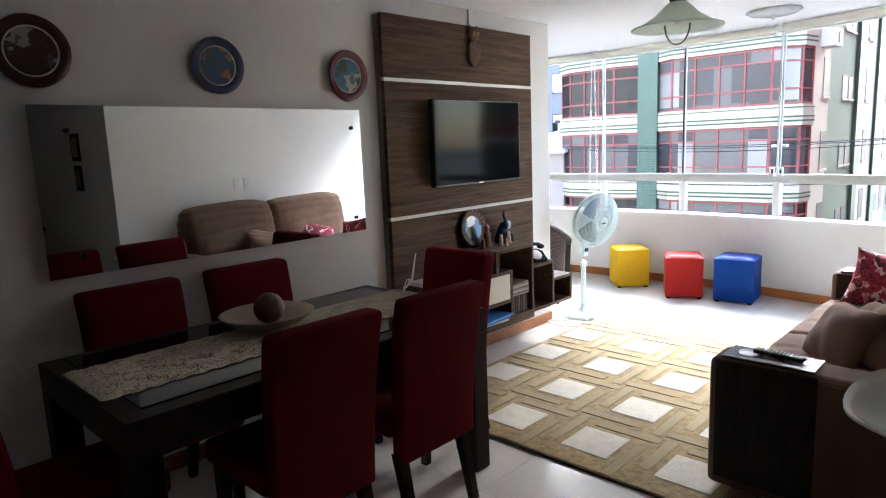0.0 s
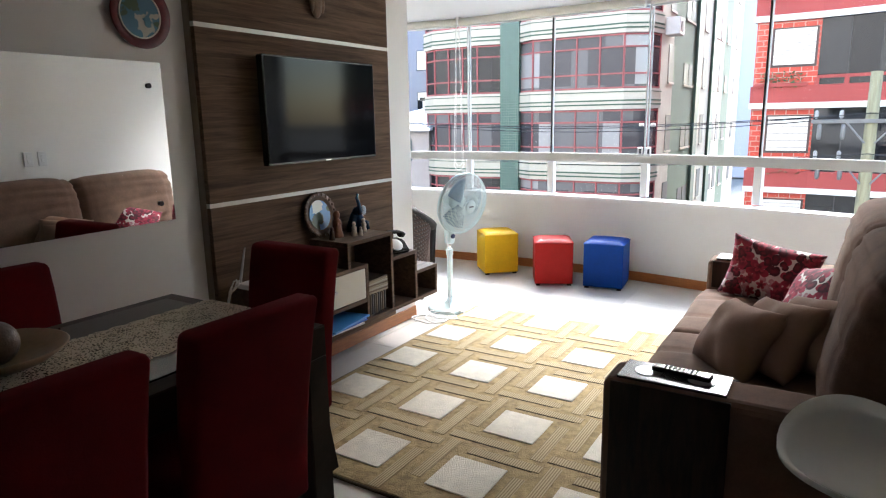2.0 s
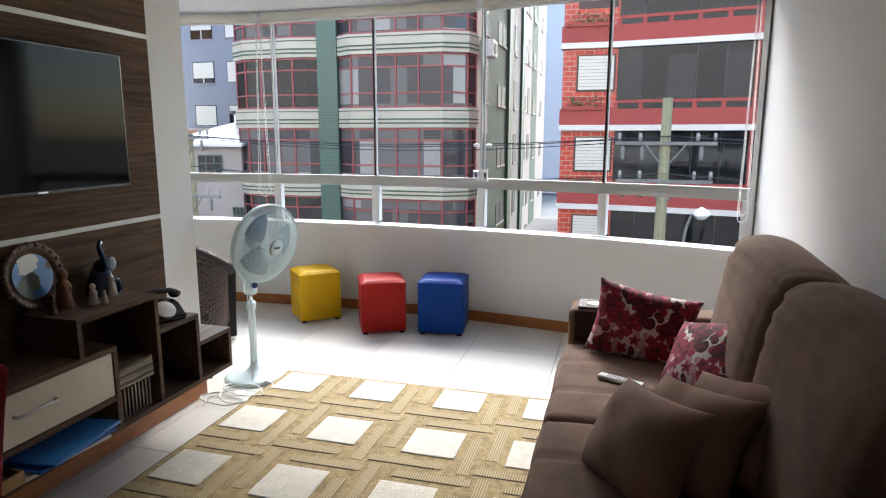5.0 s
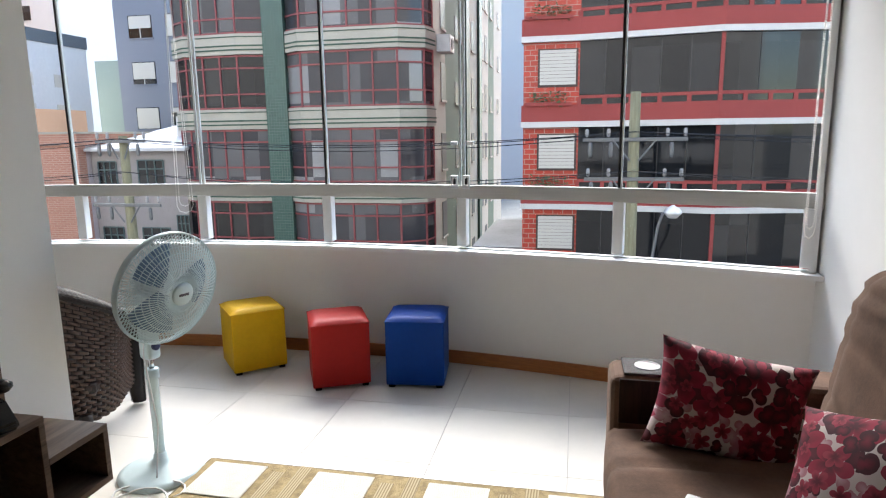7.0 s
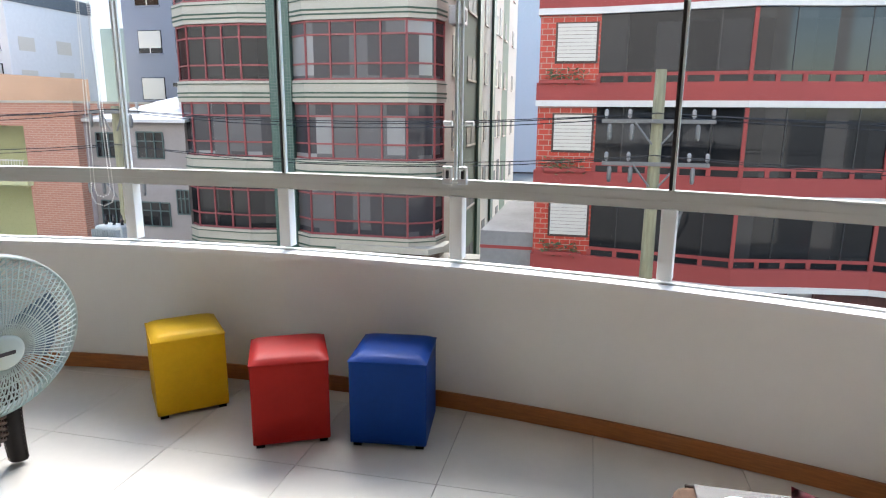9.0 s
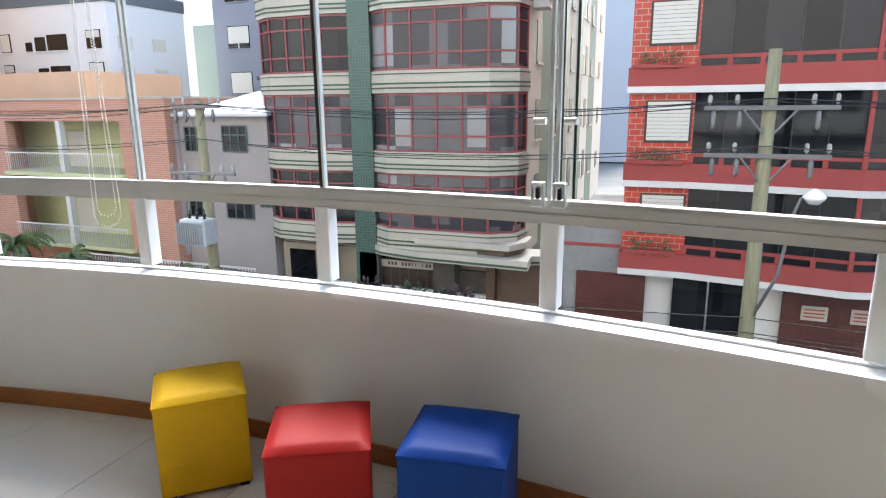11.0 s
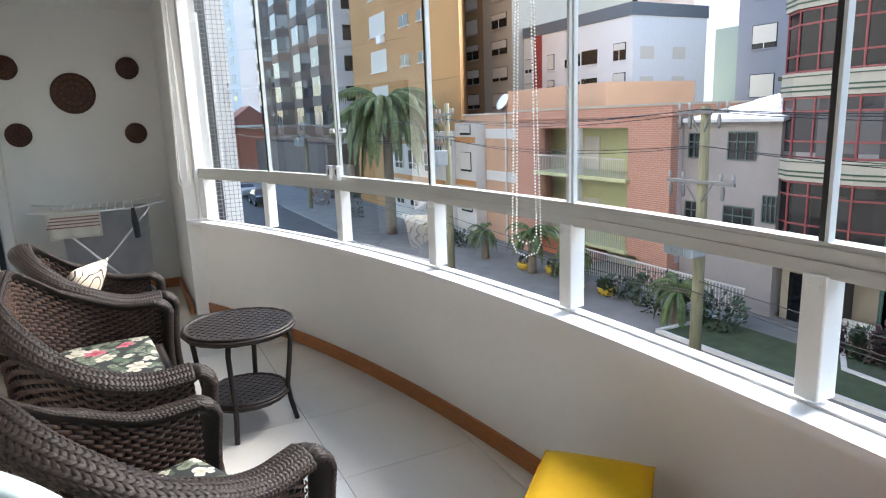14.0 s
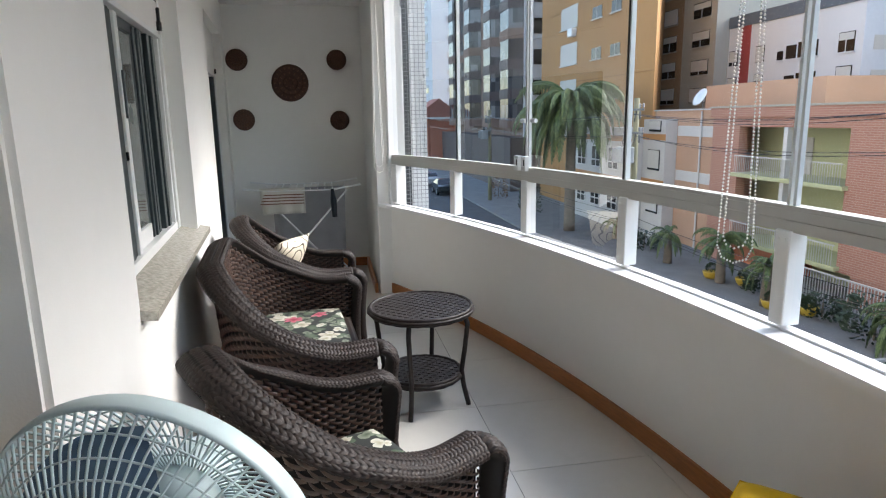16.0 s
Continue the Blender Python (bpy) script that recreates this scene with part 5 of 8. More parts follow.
for k, (z, w, h) in enumerate(((1.62, 0.09, 0.13), (1.33, 0.075, 0.12))):
    pf = thing("wall_picture", pose(0.55, YK - 0.002, z), "small dark framed picture on the kitchen wall", "picture", "small dark pictures")
    bm = bm_new()
    box(bm, -w, -0.02, -h, w, 0, h, 0.006)
    part("frame", bm, BLACK, pf)
    bm = bm_new()
    box(bm, -w * 0.7, -0.022, -h * 0.7, w * 0.7, -0.0202, h * 0.7)
    part("print", bm, mat("faded_print", (0.16, 0.13, 0.10), 0.6, var=0.5, scale=20), pf)

# ---- balcony: house window with shutter ----
wn = tagged(new("window_2"), "dark framed sliding window with a half-lowered white shutter", "window", kind="structure")
DGREY = mat("dark_green_grey_frame", (0.035, 0.05, 0.055), 0.35, 0.3)
DIMG = mat("dim_window_glass", (0.16, 0.185, 0.18), 0.05, var=0.2, scale=2, spec=0.8)


def hwbox(parent, name, x0, x1, z0, z1, d0, d1, material, label="", bev=0.002):
    """A bar or sheet in the house wall; d is measured outwards from the wall's face."""
    bm = bm_new()
    box(bm, x0, d0, z0, x1, d1, z1, bev, m=HWM)
    return part(name, bm, material, parent, label)


WB, WS = WZ0 + 0.045, 1.78
hwbox(wn, "frame", WX0, WX0 + 0.05, WZ0, WZ1, -0.15, -0.075, ALU, "white aluminium frame")
hwbox(wn, "frame", WX0 + 0.051, WX0 + 0.075, WZ0, WZ1, -0.15, -0.085, ALU, "white aluminium frame")
hwbox(wn, "frame", WX1 - 0.05, WX1, WZ0, WZ1, -0.15, -0.075, ALU, "white aluminium frame")
hwbox(wn, "frame", WX0 + 0.076, WX1 - 0.051, WZ0, WB, -0.15, -0.078, ALU, "white aluminium frame")
hwbox(wn, "shutter", WX0 + 0.076, WX1 - 0.051, WS + 0.012, WZ1, -0.10, -0.075, WHITE, "half-lowered white shutter")
hwbox(wn, "shutter_bar", WX0 + 0.076, WX1 - 0.051, WS - 0.01, WS + 0.011, -0.105, -0.070, ALU, "white bottom bar of the shutter")
hwbox(wn, "shutter_joint", WX0 + 0.076, WX1 - 0.051, 1.925, 1.932, -0.0749, -0.073, DGREY)
# sliding sashes: the near one closed, the far one pushed behind insect-screen stiles
for xa, w, d, m_ in ((-1.13, 0.05, -0.090, DGREY), (-1.19, 0.045, -0.096, DGREY), (-1.245, 0.045, -0.088, ALU), (-1.565, 0.05, -0.112, DGREY),
                     (-1.63, 0.035, -0.106, DGREY), (-1.675, 0.03, -0.100, DGREY), (-1.745, 0.04, -0.104, DGREY), (-1.845, 0.05, -0.094, DGREY), (-1.91, 0.05, -0.088, DGREY)):
    hwbox(wn, "sash_stile", xa - w, xa, WB + 0.001, WS - 0.011, d - 0.025, d, m_, "white sash stile" if m_ is ALU else "dark grey sash stile")
hwbox(wn, "sash_rail", -1.564, -1.291, WB + 0.002, WB + 0.07, -0.122, -0.100, ALU, "white sash rail")
hwbox(wn, "sash_rail", -1.564, -1.291, WS - 0.05, WS - 0.012, -0.122, -0.100, DGREY, "dark grey sash rail")
hwbox(wn, "sash_rail", WX0 + 0.077, -1.616, WB + 0.002, WB + 0.045, -0.140, -0.122, ALU, "white sash rail")
hwbox(wn, "pane", -1.564, -1.291, WB + 0.071, WS - 0.051, -0.114, -0.110, DIMG, "dim reflecting pane", 0)
hwbox(wn, "pane", WX0 + 0.077, -1.60, WB + 0.046, WS - 0.012, -0.134, -0.130, DIMG, "dim reflecting pane", 0)
hwbox(wn, "pane", -1.129, WX1 - 0.051, WB + 0.001, WS - 0.012, -0.134, -0.130, DIMG, "dim reflecting pane", 0)
hwbox(wn, "pull_handle", -1.275, -1.260, 1.42, 1.58, -0.0879, -0.080, DGREY, "dark grip on the sash stile")
hwbox(wn, "latch", -1.215, -1.20, 1.28, 1.31, -0.0899, -0.082, BLACK, "black latch")
hwbox(wn, "hook", WX0 + 0.10, WX0 + 0.125, 1.80, 1.84, -0.0749, -0.055, BLACK, "black shutter hook")
hwbox(wn, "hook_pin", WX0 + 0.095, WX0 + 0.102, 1.83, 1.90, -0.0749, -0.060, BLACK)
# sloping granite sill
bm = bm_new()
prof = ((-0.076, WZ0 + 0.012), (0.045, WZ0 - 0.018), (0.045, WZ0 - 0.042), (-0.076, WZ0 - 0.03))
ends = [[bm.verts.new(HWM @ Vector((x, d, z))) for d, z in prof] for x in (WX0 - 0.12, WX1 + 0.004)]
bm.faces.new(ends[0])
bm.faces.new(ends[1][::-1])
for k in range(4):
    bm.faces.new((ends[0][k], ends[0][(k + 1) % 4], ends[1][(k + 1) % 4], ends[1][k]))
part("granite_sill", bm, mat("speckled_granite", (0.42, 0.39, 0.33), 0.2, var=0.45, scale=70), wn, "speckled grey granite sill")
# balcony door
dn = tagged(new("door_1"), "dark framed balcony door with a white shutter above", "door", kind="structure")
hwbox(dn, "jamb", DX0, DX0 + 0.05, 0, 2.12, -0.15, -0.06, ALU, "white aluminium jamb")
hwbox(dn, "jamb", DX1 - 0.05, DX1, 0, 2.12, -0.15, -0.06, ALU, "white aluminium jamb")
hwbox(dn, "stile", DX0 + 0.051, DX0 + 0.13, 0.02, 1.769, -0.13, -0.07, DGREY, "dark grey door stile")
hwbox(dn, "stile", DX1 - 0.13, DX1 - 0.051, 0.02, 1.769, -0.13, -0.07, DGREY, "dark grey door stile")
hwbox(dn, "stile", DX0 + 0.60, DX0 + 0.68, 0.02, 1.769, -0.12, -0.075, DGREY, "dark grey door stile")
hwbox(dn, "pane", DX0 + 0.131, DX0 + 0.599, 0.02, 1.769, -0.11, -0.10, DIMG, "dim glass pane", 0)
hwbox(dn, "pane", DX0 + 0.681, DX1 - 0.131, 0.02, 1.769, -0.11, -0.10, DIMG, "dim glass pane", 0)
hwbox(dn, "shutter", DX0 + 0.051, DX1 - 0.051, 1.77, 2.12, -0.10, -0.06, WHITE, "half-lowered white shutter")
hwbox(dn, "hook", DX0 + 0.09, DX0 + 0.115, 1.79, 1.83, -0.0599, -0.045, BLACK, "black shutter hook")
# plain room behind the house window
bm = bm_new()
box(bm, -8.2, 2.2, 0, -3.42, 2.3, HC)
structure("wall_bedroom", bm, WHITE, "plain white inner wall behind the window", "wall")

# ---- round plaques on the end wall ----
TERRA = mat("dark_terracotta", (0.075, 0.032, 0.020), 0.7, var=0.35, scale=25, bump=0.3, bscale=80)


def plaque(y, z, r, label):
    p = thing("wall_plaque", pose(XF + 0.002, y, z), label, "wall plaque", "round plaques on the end wall")
    rot = Matrix.Rotation(radians(90), 4, 'Y')
    bm = bm_new()
    lathe(bm, [(r, 0), (r, 0.012), (r * 0.95, 0.018), (r * 0.90, 0.012), (r * 0.70, 0.012), (r * 0.67, 0.018), (r * 0.62, 0.012), (r * 0.42, 0.012), (r * 0.39, 0.018), (r * 0.33, 0.010), (r * 0.16, 0.012), (r * 0.12, 0.02), (0.001, 0.022)], 40, rot)
    part("disc", bm, TERRA, p)
    bm = bm_new()
    for ring, n, s in ((0.80, 20, 0.05), (0.53, 12, 0.055), (0.25, 8, 0.04)):
        for k in range(n):
            a = k * math.tau / n
            box(bm, -s * r, -s * r * 0.6, 0.010, s * r, s * r * 0.6, 0.019, m=rot @ Matrix.Translation((ring * r * math.cos(a), ring * r * math.sin(a), 0)) @ Matrix.Rotation(a, 4, 'Z'))
    tagged(part("relief", bm, mat("worn_terracotta", (0.14, 0.065, 0.038), 0.7, var=0.3), p), kind="stuff")


plaque(5.168, 1.736, 0.165, "large carved terracotta calendar disc on the wall")
plaque(4.715, 1.940, 0.095, "small carved terracotta disc on the wall")
plaque(5.594, 1.938, 0.090, "small carved terracotta disc on the wall")
plaque(4.741, 1.415, 0.095, "small carved terracotta disc on the wall")
plaque(5.598, 1.396, 0.088, "small carved terracotta disc on the wall")

# ---- clothes drying rack ----
rk = thing("drying_rack", pose(-7.65, 5.25, 0), "white folding clothes rack with towels", "drying rack")
for k in range(9):
    bm = bm_new()
    yy = -0.24 + 0.06 * k
    tube(bm, [(-0.28, yy, 0.84 + 0.02 * abs(yy)), (0.30, yy, 0.84 + 0.02 * abs(yy))], 0.004, 6)
    part("rod", bm, WPLAS, rk)
for x in (-0.28, 0.30):
    bm = bm_new()
    tube(bm, [(x, -0.47, 0.87), (x, -0.25, 0.845), (x, 0.25, 0.845), (x, 0.47, 0.88)], 0.007, 8)
    part("frame_bar", bm, WPLAS, rk, smooth=True)
for y0, y1 in ((-0.4, 0.36), (0.40, -0.34)):
    for x in (-0.26, 0.28):
        bm = bm_new()
        tube(bm, [(x, y0, 0.0), (x, y1, 0.84)], 0.007, 8)
        part("leg", bm, WPLAS, rk)


def cloth(name, x0, y0, y1, z0, z1, material, label):
    t = thing(name, pose(-7.65, 5.25, 0), label, "towel", "towels on the rack")
    bm = bm_new()
    G = []
    for i in range(13):
        row = []
        for j in range(9):
            f = j / 8
            y = y0 + (y1 - y0) * i / 12
            row.append(bm.verts.new((x0 + 0.012 * math.sin(i * 1.3) * f, y * (1 - 0.06 * f), z1 - (z1 - z0) * f)))
        G.append(row)
    for i in range(12):
        for j in range(8):
            bm.faces.new((G[i][j], G[i + 1][j], G[i + 1][j + 1], G[i][j + 1]))
    bmesh.ops.solidify(bm, geom=bm.faces[:], thickness=0.006)
    part("cloth", bm, material, t, smooth=True)
    return t


cloth("hanging_towel", 0.10, -0.26, 0.35, 0.25, 0.852, mat("grey_towel", (0.40, 0.40, 0.41), 0.95, var=0.08, scale=12, bump=0.4, bscale=200), "pale grey towel hanging on the drying rack")
st = cloth("striped_towel", 0.305, -0.34, 0.02, 0.66, 0.872, mat("white_towel", (0.72, 0.70, 0.64), 0.95, var=0.06, bump=0.4, bscale=200), "white kitchen towel with brown stripes on the rack")
for k in range(4):
    bm = bm_new()
    box(bm, 0.311, -0.335 + 0.01 * k, 0.74 + 0.024 * k, 0.3135, 0.01, 0.748 + 0.024 * k)
    part("stripe", bm, mat("brown_stripe", (0.20, 0.09, 0.06), 0.9), st)
for k in range(1):
    bm = bm_new()
    tube(bm, [(0.31, 0.24, 0.85), (0.315, 0.245, 0.75), (0.31, 0.25, 0.62)], [0.012, 0.025, 0.02], 8)
    tagged(part("hanging_sock", bm, mat("dark_sock", (0.02, 0.025, 0.03), 0.9)), "dark sock hanging on the drying rack", "sock").location = (-7.65, 5.25, 0)

# ---- wicker seats ----
WICK = mat("dark_brown_wicker", (0.022, 0.015, 0.012), 0.5, var=0.45, scale=25, bump=0.1, bscale=80, spec=0.4)
WICK2 = mat("brown_wicker_strand", (0.058, 0.031, 0.021), 0.40, var=0.75, scale=34, bump=0.1, bscale=80, spec=0.5)
WICK3 = mat("rim_wicker_strand", (0.021, 0.0138, 0.011), 0.58, var=0.75, scale=34, bump=0.15, bscale=120, spec=0.3)
# near-black backing and core colour: stands in for shade between the strands
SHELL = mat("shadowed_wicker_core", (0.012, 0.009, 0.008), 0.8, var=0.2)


def wicker_seat(W, D, seats, label, name):
    """A curved-back wicker armchair or two-seater, facing local +y."""
    c = thing(name, pose(0, 0, 0), label, "wicker seat", "wicker seats on the balcony")
    hw, R = W / 2 - 0.035, min(0.33, W / 2 - 0.06)
    s1, s2 = hw - R, R * math.pi / 2
    s3 = D - 0.05 - R
    LH = s1 + s2 + s3

    def plan(u):
        """Along the U: right arm front, round the back, to the left arm front; gives place, outward normal, distance from the front."""
        q = u * 2 - 1
        d = abs(q) * LH
        sg = 1 if q >= 0 else -1
        if d < s1:
            p, n = Vector((d, -D / 2 + 0.03, 0)), Vector((0, -1, 0))
        elif d < s1 + s2:
            a = (d - s1) / R
            p = Vector((s1 + R * math.sin(a), -D / 2 + 0.03 + R * (1 - math.cos(a)), 0))
            n = Vector((math.sin(a), -math.cos(a), 0))
        else:
            p, n = Vector((hw, -D / 2 + 0.03 + R + d - s1 - s2, 0)), Vector((1, 0, 0))
        p.x *= sg
        n.x *= sg
        return p, n, LH - d

    def rim_z(d):
        f = min(1, max(0, (d - 0.10) / 0.60))
        f = f * f * (3 - 2 * f)
        return 0.54 + 0.245 * f + 0.045 * min(1, max(0, d - 0.4) / 0.25)

    def at(u, v, off):
        p, n, d = plan(u)
        z = 0.15 + (rim_z(d) - 0.15) * v
        flare = 0.055 * v * min(1, d / 0.3)
        return p + n * (off + flare) + Vector((0, 0, z))

    L = 2 * LH
    nu, nv = int(L / 0.0235), 32
    for off, nm, sgn in ((0.010, "outer_weave", 1), (-0.014, "inner_weave", -1)):
        bm = bm_new()
        for i in range(nu):
            for j in range(nv):
                if (i + j) % 2:
                    continue
                uu = [(i - 0.42) / nu, (i - 0.05) / nu, (i + 0.5) / nu, (i + 1.05) / nu, (i + 1.42) / nu]
                bl = (-0.009, 0.003, 0.008, 0.003, -0.009)
                rows = []
                for q, bb in zip(uu, bl):
                    q = min(1, max(0, q))
                    rows.append((bm.verts.new(at(q, (j + 0.10) / nv, off + sgn * bb)), bm.verts.new(at(q, (j + 0.5) / nv, off + sgn * (bb + 0.003))), bm.verts.new(at(q, (j + 0.88) / nv, off + sgn * bb))))
                for r0, r1 in zip(rows, rows[1:]):
                    bm.faces.new((r0[0], r1[0], r1[1], r0[1]))
                    bm.faces.new((r0[1], r1[1], r1[2], r0[2]))
        tagged(part(nm, bm, WICK2, c, "woven flat wicker strands", smooth=True), kind="stuff")
    # dark sheet behind the weave; the shade in its gaps is painted on
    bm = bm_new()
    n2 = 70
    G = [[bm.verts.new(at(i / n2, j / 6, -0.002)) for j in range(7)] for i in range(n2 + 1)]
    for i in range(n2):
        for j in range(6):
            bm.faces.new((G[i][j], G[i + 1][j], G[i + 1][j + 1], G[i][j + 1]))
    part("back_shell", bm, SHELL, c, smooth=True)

    # rim: a broad flat roll wrapped in slanting strands, turning down over the front of each arm
    path = []
    n3 = int(L / 0.0066)
    for i in range(n3 + 1):
        u = i / n3
        p = at(u, 1.0, 0.012)
        nrm = plan(u)[1]
        path.append((p, (nrm - Vector((0, 0, 0.28))).normalized(), (nrm * 0.28 + Vector((0, 0, 1))).normalized()))

    def front(first):
        p, s_, n_ = first
        out, f, r = [], Vector((0, 1, 0)), 0.055
        sx = Vector((s_.x, 0, 0)).normalized()
        for k in range(1, 9):
            a = k / 8 * math.pi / 2
            out.append((p + f * r * math.sin(a) - Vector((0, 0, r * (1 - math.cos(a)))), sx, Vector((0, math.sin(a), math.cos(a)))))
        q = out[-1][0]
        m = int((q.z - 0.012) / 0.0085)
        for k in range(1, m + 1):
            out.append((q - Vector((0, 0.02 * math.sin(k / m * math.pi), 0.0085 * k)), sx, Vector((0, 1, 0))))
        return out

    def wrap(pts, nm, hb, lab):
        bm, n4 = bm_new(), 12
        rings = []
        for p, s_, n_ in pts:
            b_ = hb(p)
            rings.append([bm.verts.new(p + s_ * (b_ * 0.97 * math.cos(q * math.tau / n4)) + n_ * (0.024 * math.sin(q * math.tau / n4))) for q in range(n4)])
        for r0, r1 in zip(rings, rings[1:]):
            for q in range(n4):
                bm.faces.new((r0[q], r0[(q + 1) % n4], r1[(q + 1) % n4], r1[q]))
        bm.faces.new(rings[0])
        bm.faces.new(rings[-1])
        # core carries the same painted shade, showing between the wrapped strands
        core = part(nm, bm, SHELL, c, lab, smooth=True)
        bm = bm_new()
        for i in range(0, len(pts) - 3, 2):
            b_ = hb(pts[i][0])
            rows = 12
            for k in range(rows):
                slant = 0.0045 if k % 2 else -0.0045
                lines = []
                for e, h_ in ((0, -0.001), (1, 0.0032), (2, 0.0036), (3, -0.001)):
                    p, s_, n_ = pts[i + e]
                    line = []
                    for w_ in (-0.0046, 0.0, 0.0046):
                        a_ = (-1.12 + 2.24 * (k + 0.5) / rows) * math.pi / 2 + (w_ + slant * (e - 1.5) / 1.5) / b_ * 1.35
                        hh = h_ + (0.0018 if w_ == 0 else 0)
                        line.append(bm.verts.new(p + s_ * ((b_ + hh) * math.sin(a_)) + n_ * ((0.024 + hh) * math.cos(a_))))
                    lines.append(line)
                for l0, l1 in zip(lines, lines[1:]):
                    for q in (0, 1):
                        bm.faces.new((l0[q], l0[q + 1], l1[q + 1], l1[q]))
        tagged(part("strand", bm, WICK3, core, smooth=True), kind="stuff")

    wrap(path, "braided_rim", lambda p: 0.052, "broad rim wrapped in slanting strands")
    for e in (path[0], path[-1]):
        wrap([e] + front(e), "front_leg", lambda p: 0.034 + 0.018 * min(1, max(0, p.z - 0.05) / 0.45), "front leg wrapped in strands")
    for s in (-1, 1):
        bm = bm_new()
        tube(bm, [(s * hw * 0.72, -D / 2 + 0.06, 0.2), (s * hw * 0.75, -D / 2 + 0.05, 0.08), (s * hw * 0.78, -D / 2 + 0.03, 0.0)], [0.03, 0.022, 0.018], 10)
        part("rear_leg", bm, WICK, c, smooth=True)
    bm = bm_new()
    box(bm, -hw * 0.93, -D / 2 + 0.07, 0.295, hw * 0.93, D / 2 - 0.02, 0.345, 0.015, 2)
    part("seat_base", bm, WICK, c)
    bm = bm_new()
    box(bm, -hw * 0.93, D / 2 - 0.03, 0.16, hw * 0.93, D / 2 - 0.018, 0.34)
    part("front_skirt", bm, WICK, c)
    return c


def seat_pad(c_m, w, d, label):
    p = thing("seat_pad", c_m, label, "cushion", "flower pads on the wicker seats")
    bm = bm_new()
    pad(bm, -w / 2, -d / 2, 0.347, w / 2, d / 2, 0.402, 0.022, 0.006, 12)
    part("cover", bm, JUNGLEF, p, smooth=True)


wa = wicker_seat(0.60, 0.60, 1, "dark brown woven wicker armchair on the balcony", "wicker_armchair")
wa.matrix_world = pose(-3.75, 5.445, 0, 0, 0, 25)
seat_pad(pose(-3.757, 5.468, 0, 0, 0, 25), 0.46, 0.42, "dark seat pad with cream jungle flowers")
copy_thing(wa, pose(-5.93, 5.27, 0, 0, 0, 4))
ws = wicker_seat(1.15, 0.60, 2, "dark brown woven wicker loveseat on the balcony", "wicker_loveseat")
ws.matrix_world = HWM @ pose(-1.725, 0.445, 0)
seat_pad(HWM @ pose(-1.725, 0.465, 0), 1.0, 0.42, "long dark seat pad with cream jungle flowers")
tp = thing("throw_pillow", pose(-6.05, 5.165, 0.54, 62, 0, -28), "cream throw pillow with brown swirl lines", "cushion")
bm = bm_new()
cushion(bm, 0.36, 0.36, 0.13, Matrix.Identity(4), 14, 0.12, 0.03, 9)
SWIRL = bpy.data.materials.new("swirl_print")
SWIRL.use_nodes = True
_sn = SWIRL.node_tree
_sb = _sn.nodes["Principled BSDF"]
_sb.inputs["Roughness"].default_value = 0.85
_sc = _sn.nodes.new("ShaderNodeTexCoord")
_sw = _sn.nodes.new("ShaderNodeTexWave")
_sw.wave_type = 'RINGS'
_sw.rings_direction = 'Z'
_sw.inputs["Scale"].default_value = 7
_sw.inputs["Distortion"].default_value = 7
_sw.inputs["Detail"].default_value = 0
_sw.inputs["Detail Scale"].default_value = 1.6
_sr = _sn.nodes.new("ShaderNodeValToRGB")
_sr.color_ramp.elements[0].position = 0.08
_sr.color_ramp.elements[0].color = (0.05, 0.03, 0.02, 1)
_sr.color_ramp.elements[1].position = 0.14
_sr.color_ramp.elements[1].color = (0.66, 0.58, 0.44, 1)
_sn.links.new(_sc.outputs["Object"], _sw.inputs["Vector"])
_sn.links.new(_sw.outputs["Fac"], _sr.inputs[0])
_sn.links.new(_sr.outputs[0], _sb.inputs["Base Color"])
part("cover", bm, SWIRL, tp, smooth=True)

# ---- round wicker side table ----
rt2 = thing("side_table", pose(-5.06, 5.872, 0), "round dark wicker side table with a lower shelf", "table")
for z, r, nm in ((0.505, 0.252, "tabletop"), (0.17, 0.195, "lower_shelf")):
    bm = bm_new()
    lathe(bm, [(r * 0.98, z - 0.03), (r, z - 0.02), (r, z - 0.006), (r * 0.98, z), (r * 0.93, z - 0.004), (0.001, z - 0.006)], 40)
    top = part(nm, bm, WICK, rt2, smooth=True)
    bm = bm_new()
    step = 0.024
    n = int(r / step)
    for i in range(-n, n + 1):
        for j in range(-n, n + 1):
            x, y = i * step, j * step
            if math.hypot(x, y) > r * 0.90:
                continue
            if (i + j) % 2:
                box(bm, x - 0.012, y - 0.008, z - 0.006, x + 0.012, y + 0.008, z - 0.0005)
            else:
                box(bm, x - 0.008, y - 0.012, z - 0.006, x + 0.008, y + 0.012, z - 0.0025)
    tagged(part("weave", bm, WICK, top, "flat woven strands"), kind="stuff")
    bm = bm_new()
    for k, (dr, dz) in enumerate(((0.0, -0.004), (0.008, -0.016), (0.0, -0.026))):
        tube(bm, [((r - 0.004 + dr) * math.cos(t), (r - 0.004 + dr) * math.sin(t), z + dz) for t in [math.tau * q / 60 for q in range(60)]], [0.009 * (1 + 0.15 * math.sin(q * 2.1)) for q in range(60)], 6, True)
    part("braided_edge", bm, WICK, top, smooth=True)
for k in range(4):
    a = radians(67 + 90 * k)
    bm = bm_new()
    tube(bm, [((0.215 + d) * math.cos(a), (0.215 + d) * math.sin(a), z) for z, d in ((0.49, -0.005), (0.42, 0.018), (0.30, 0.004), (0.18, -0.014), (0.10, -0.004), (0.0, 0.02))], 0.012, 10)
    part("leg", bm, WICK, rt2, smooth=True)

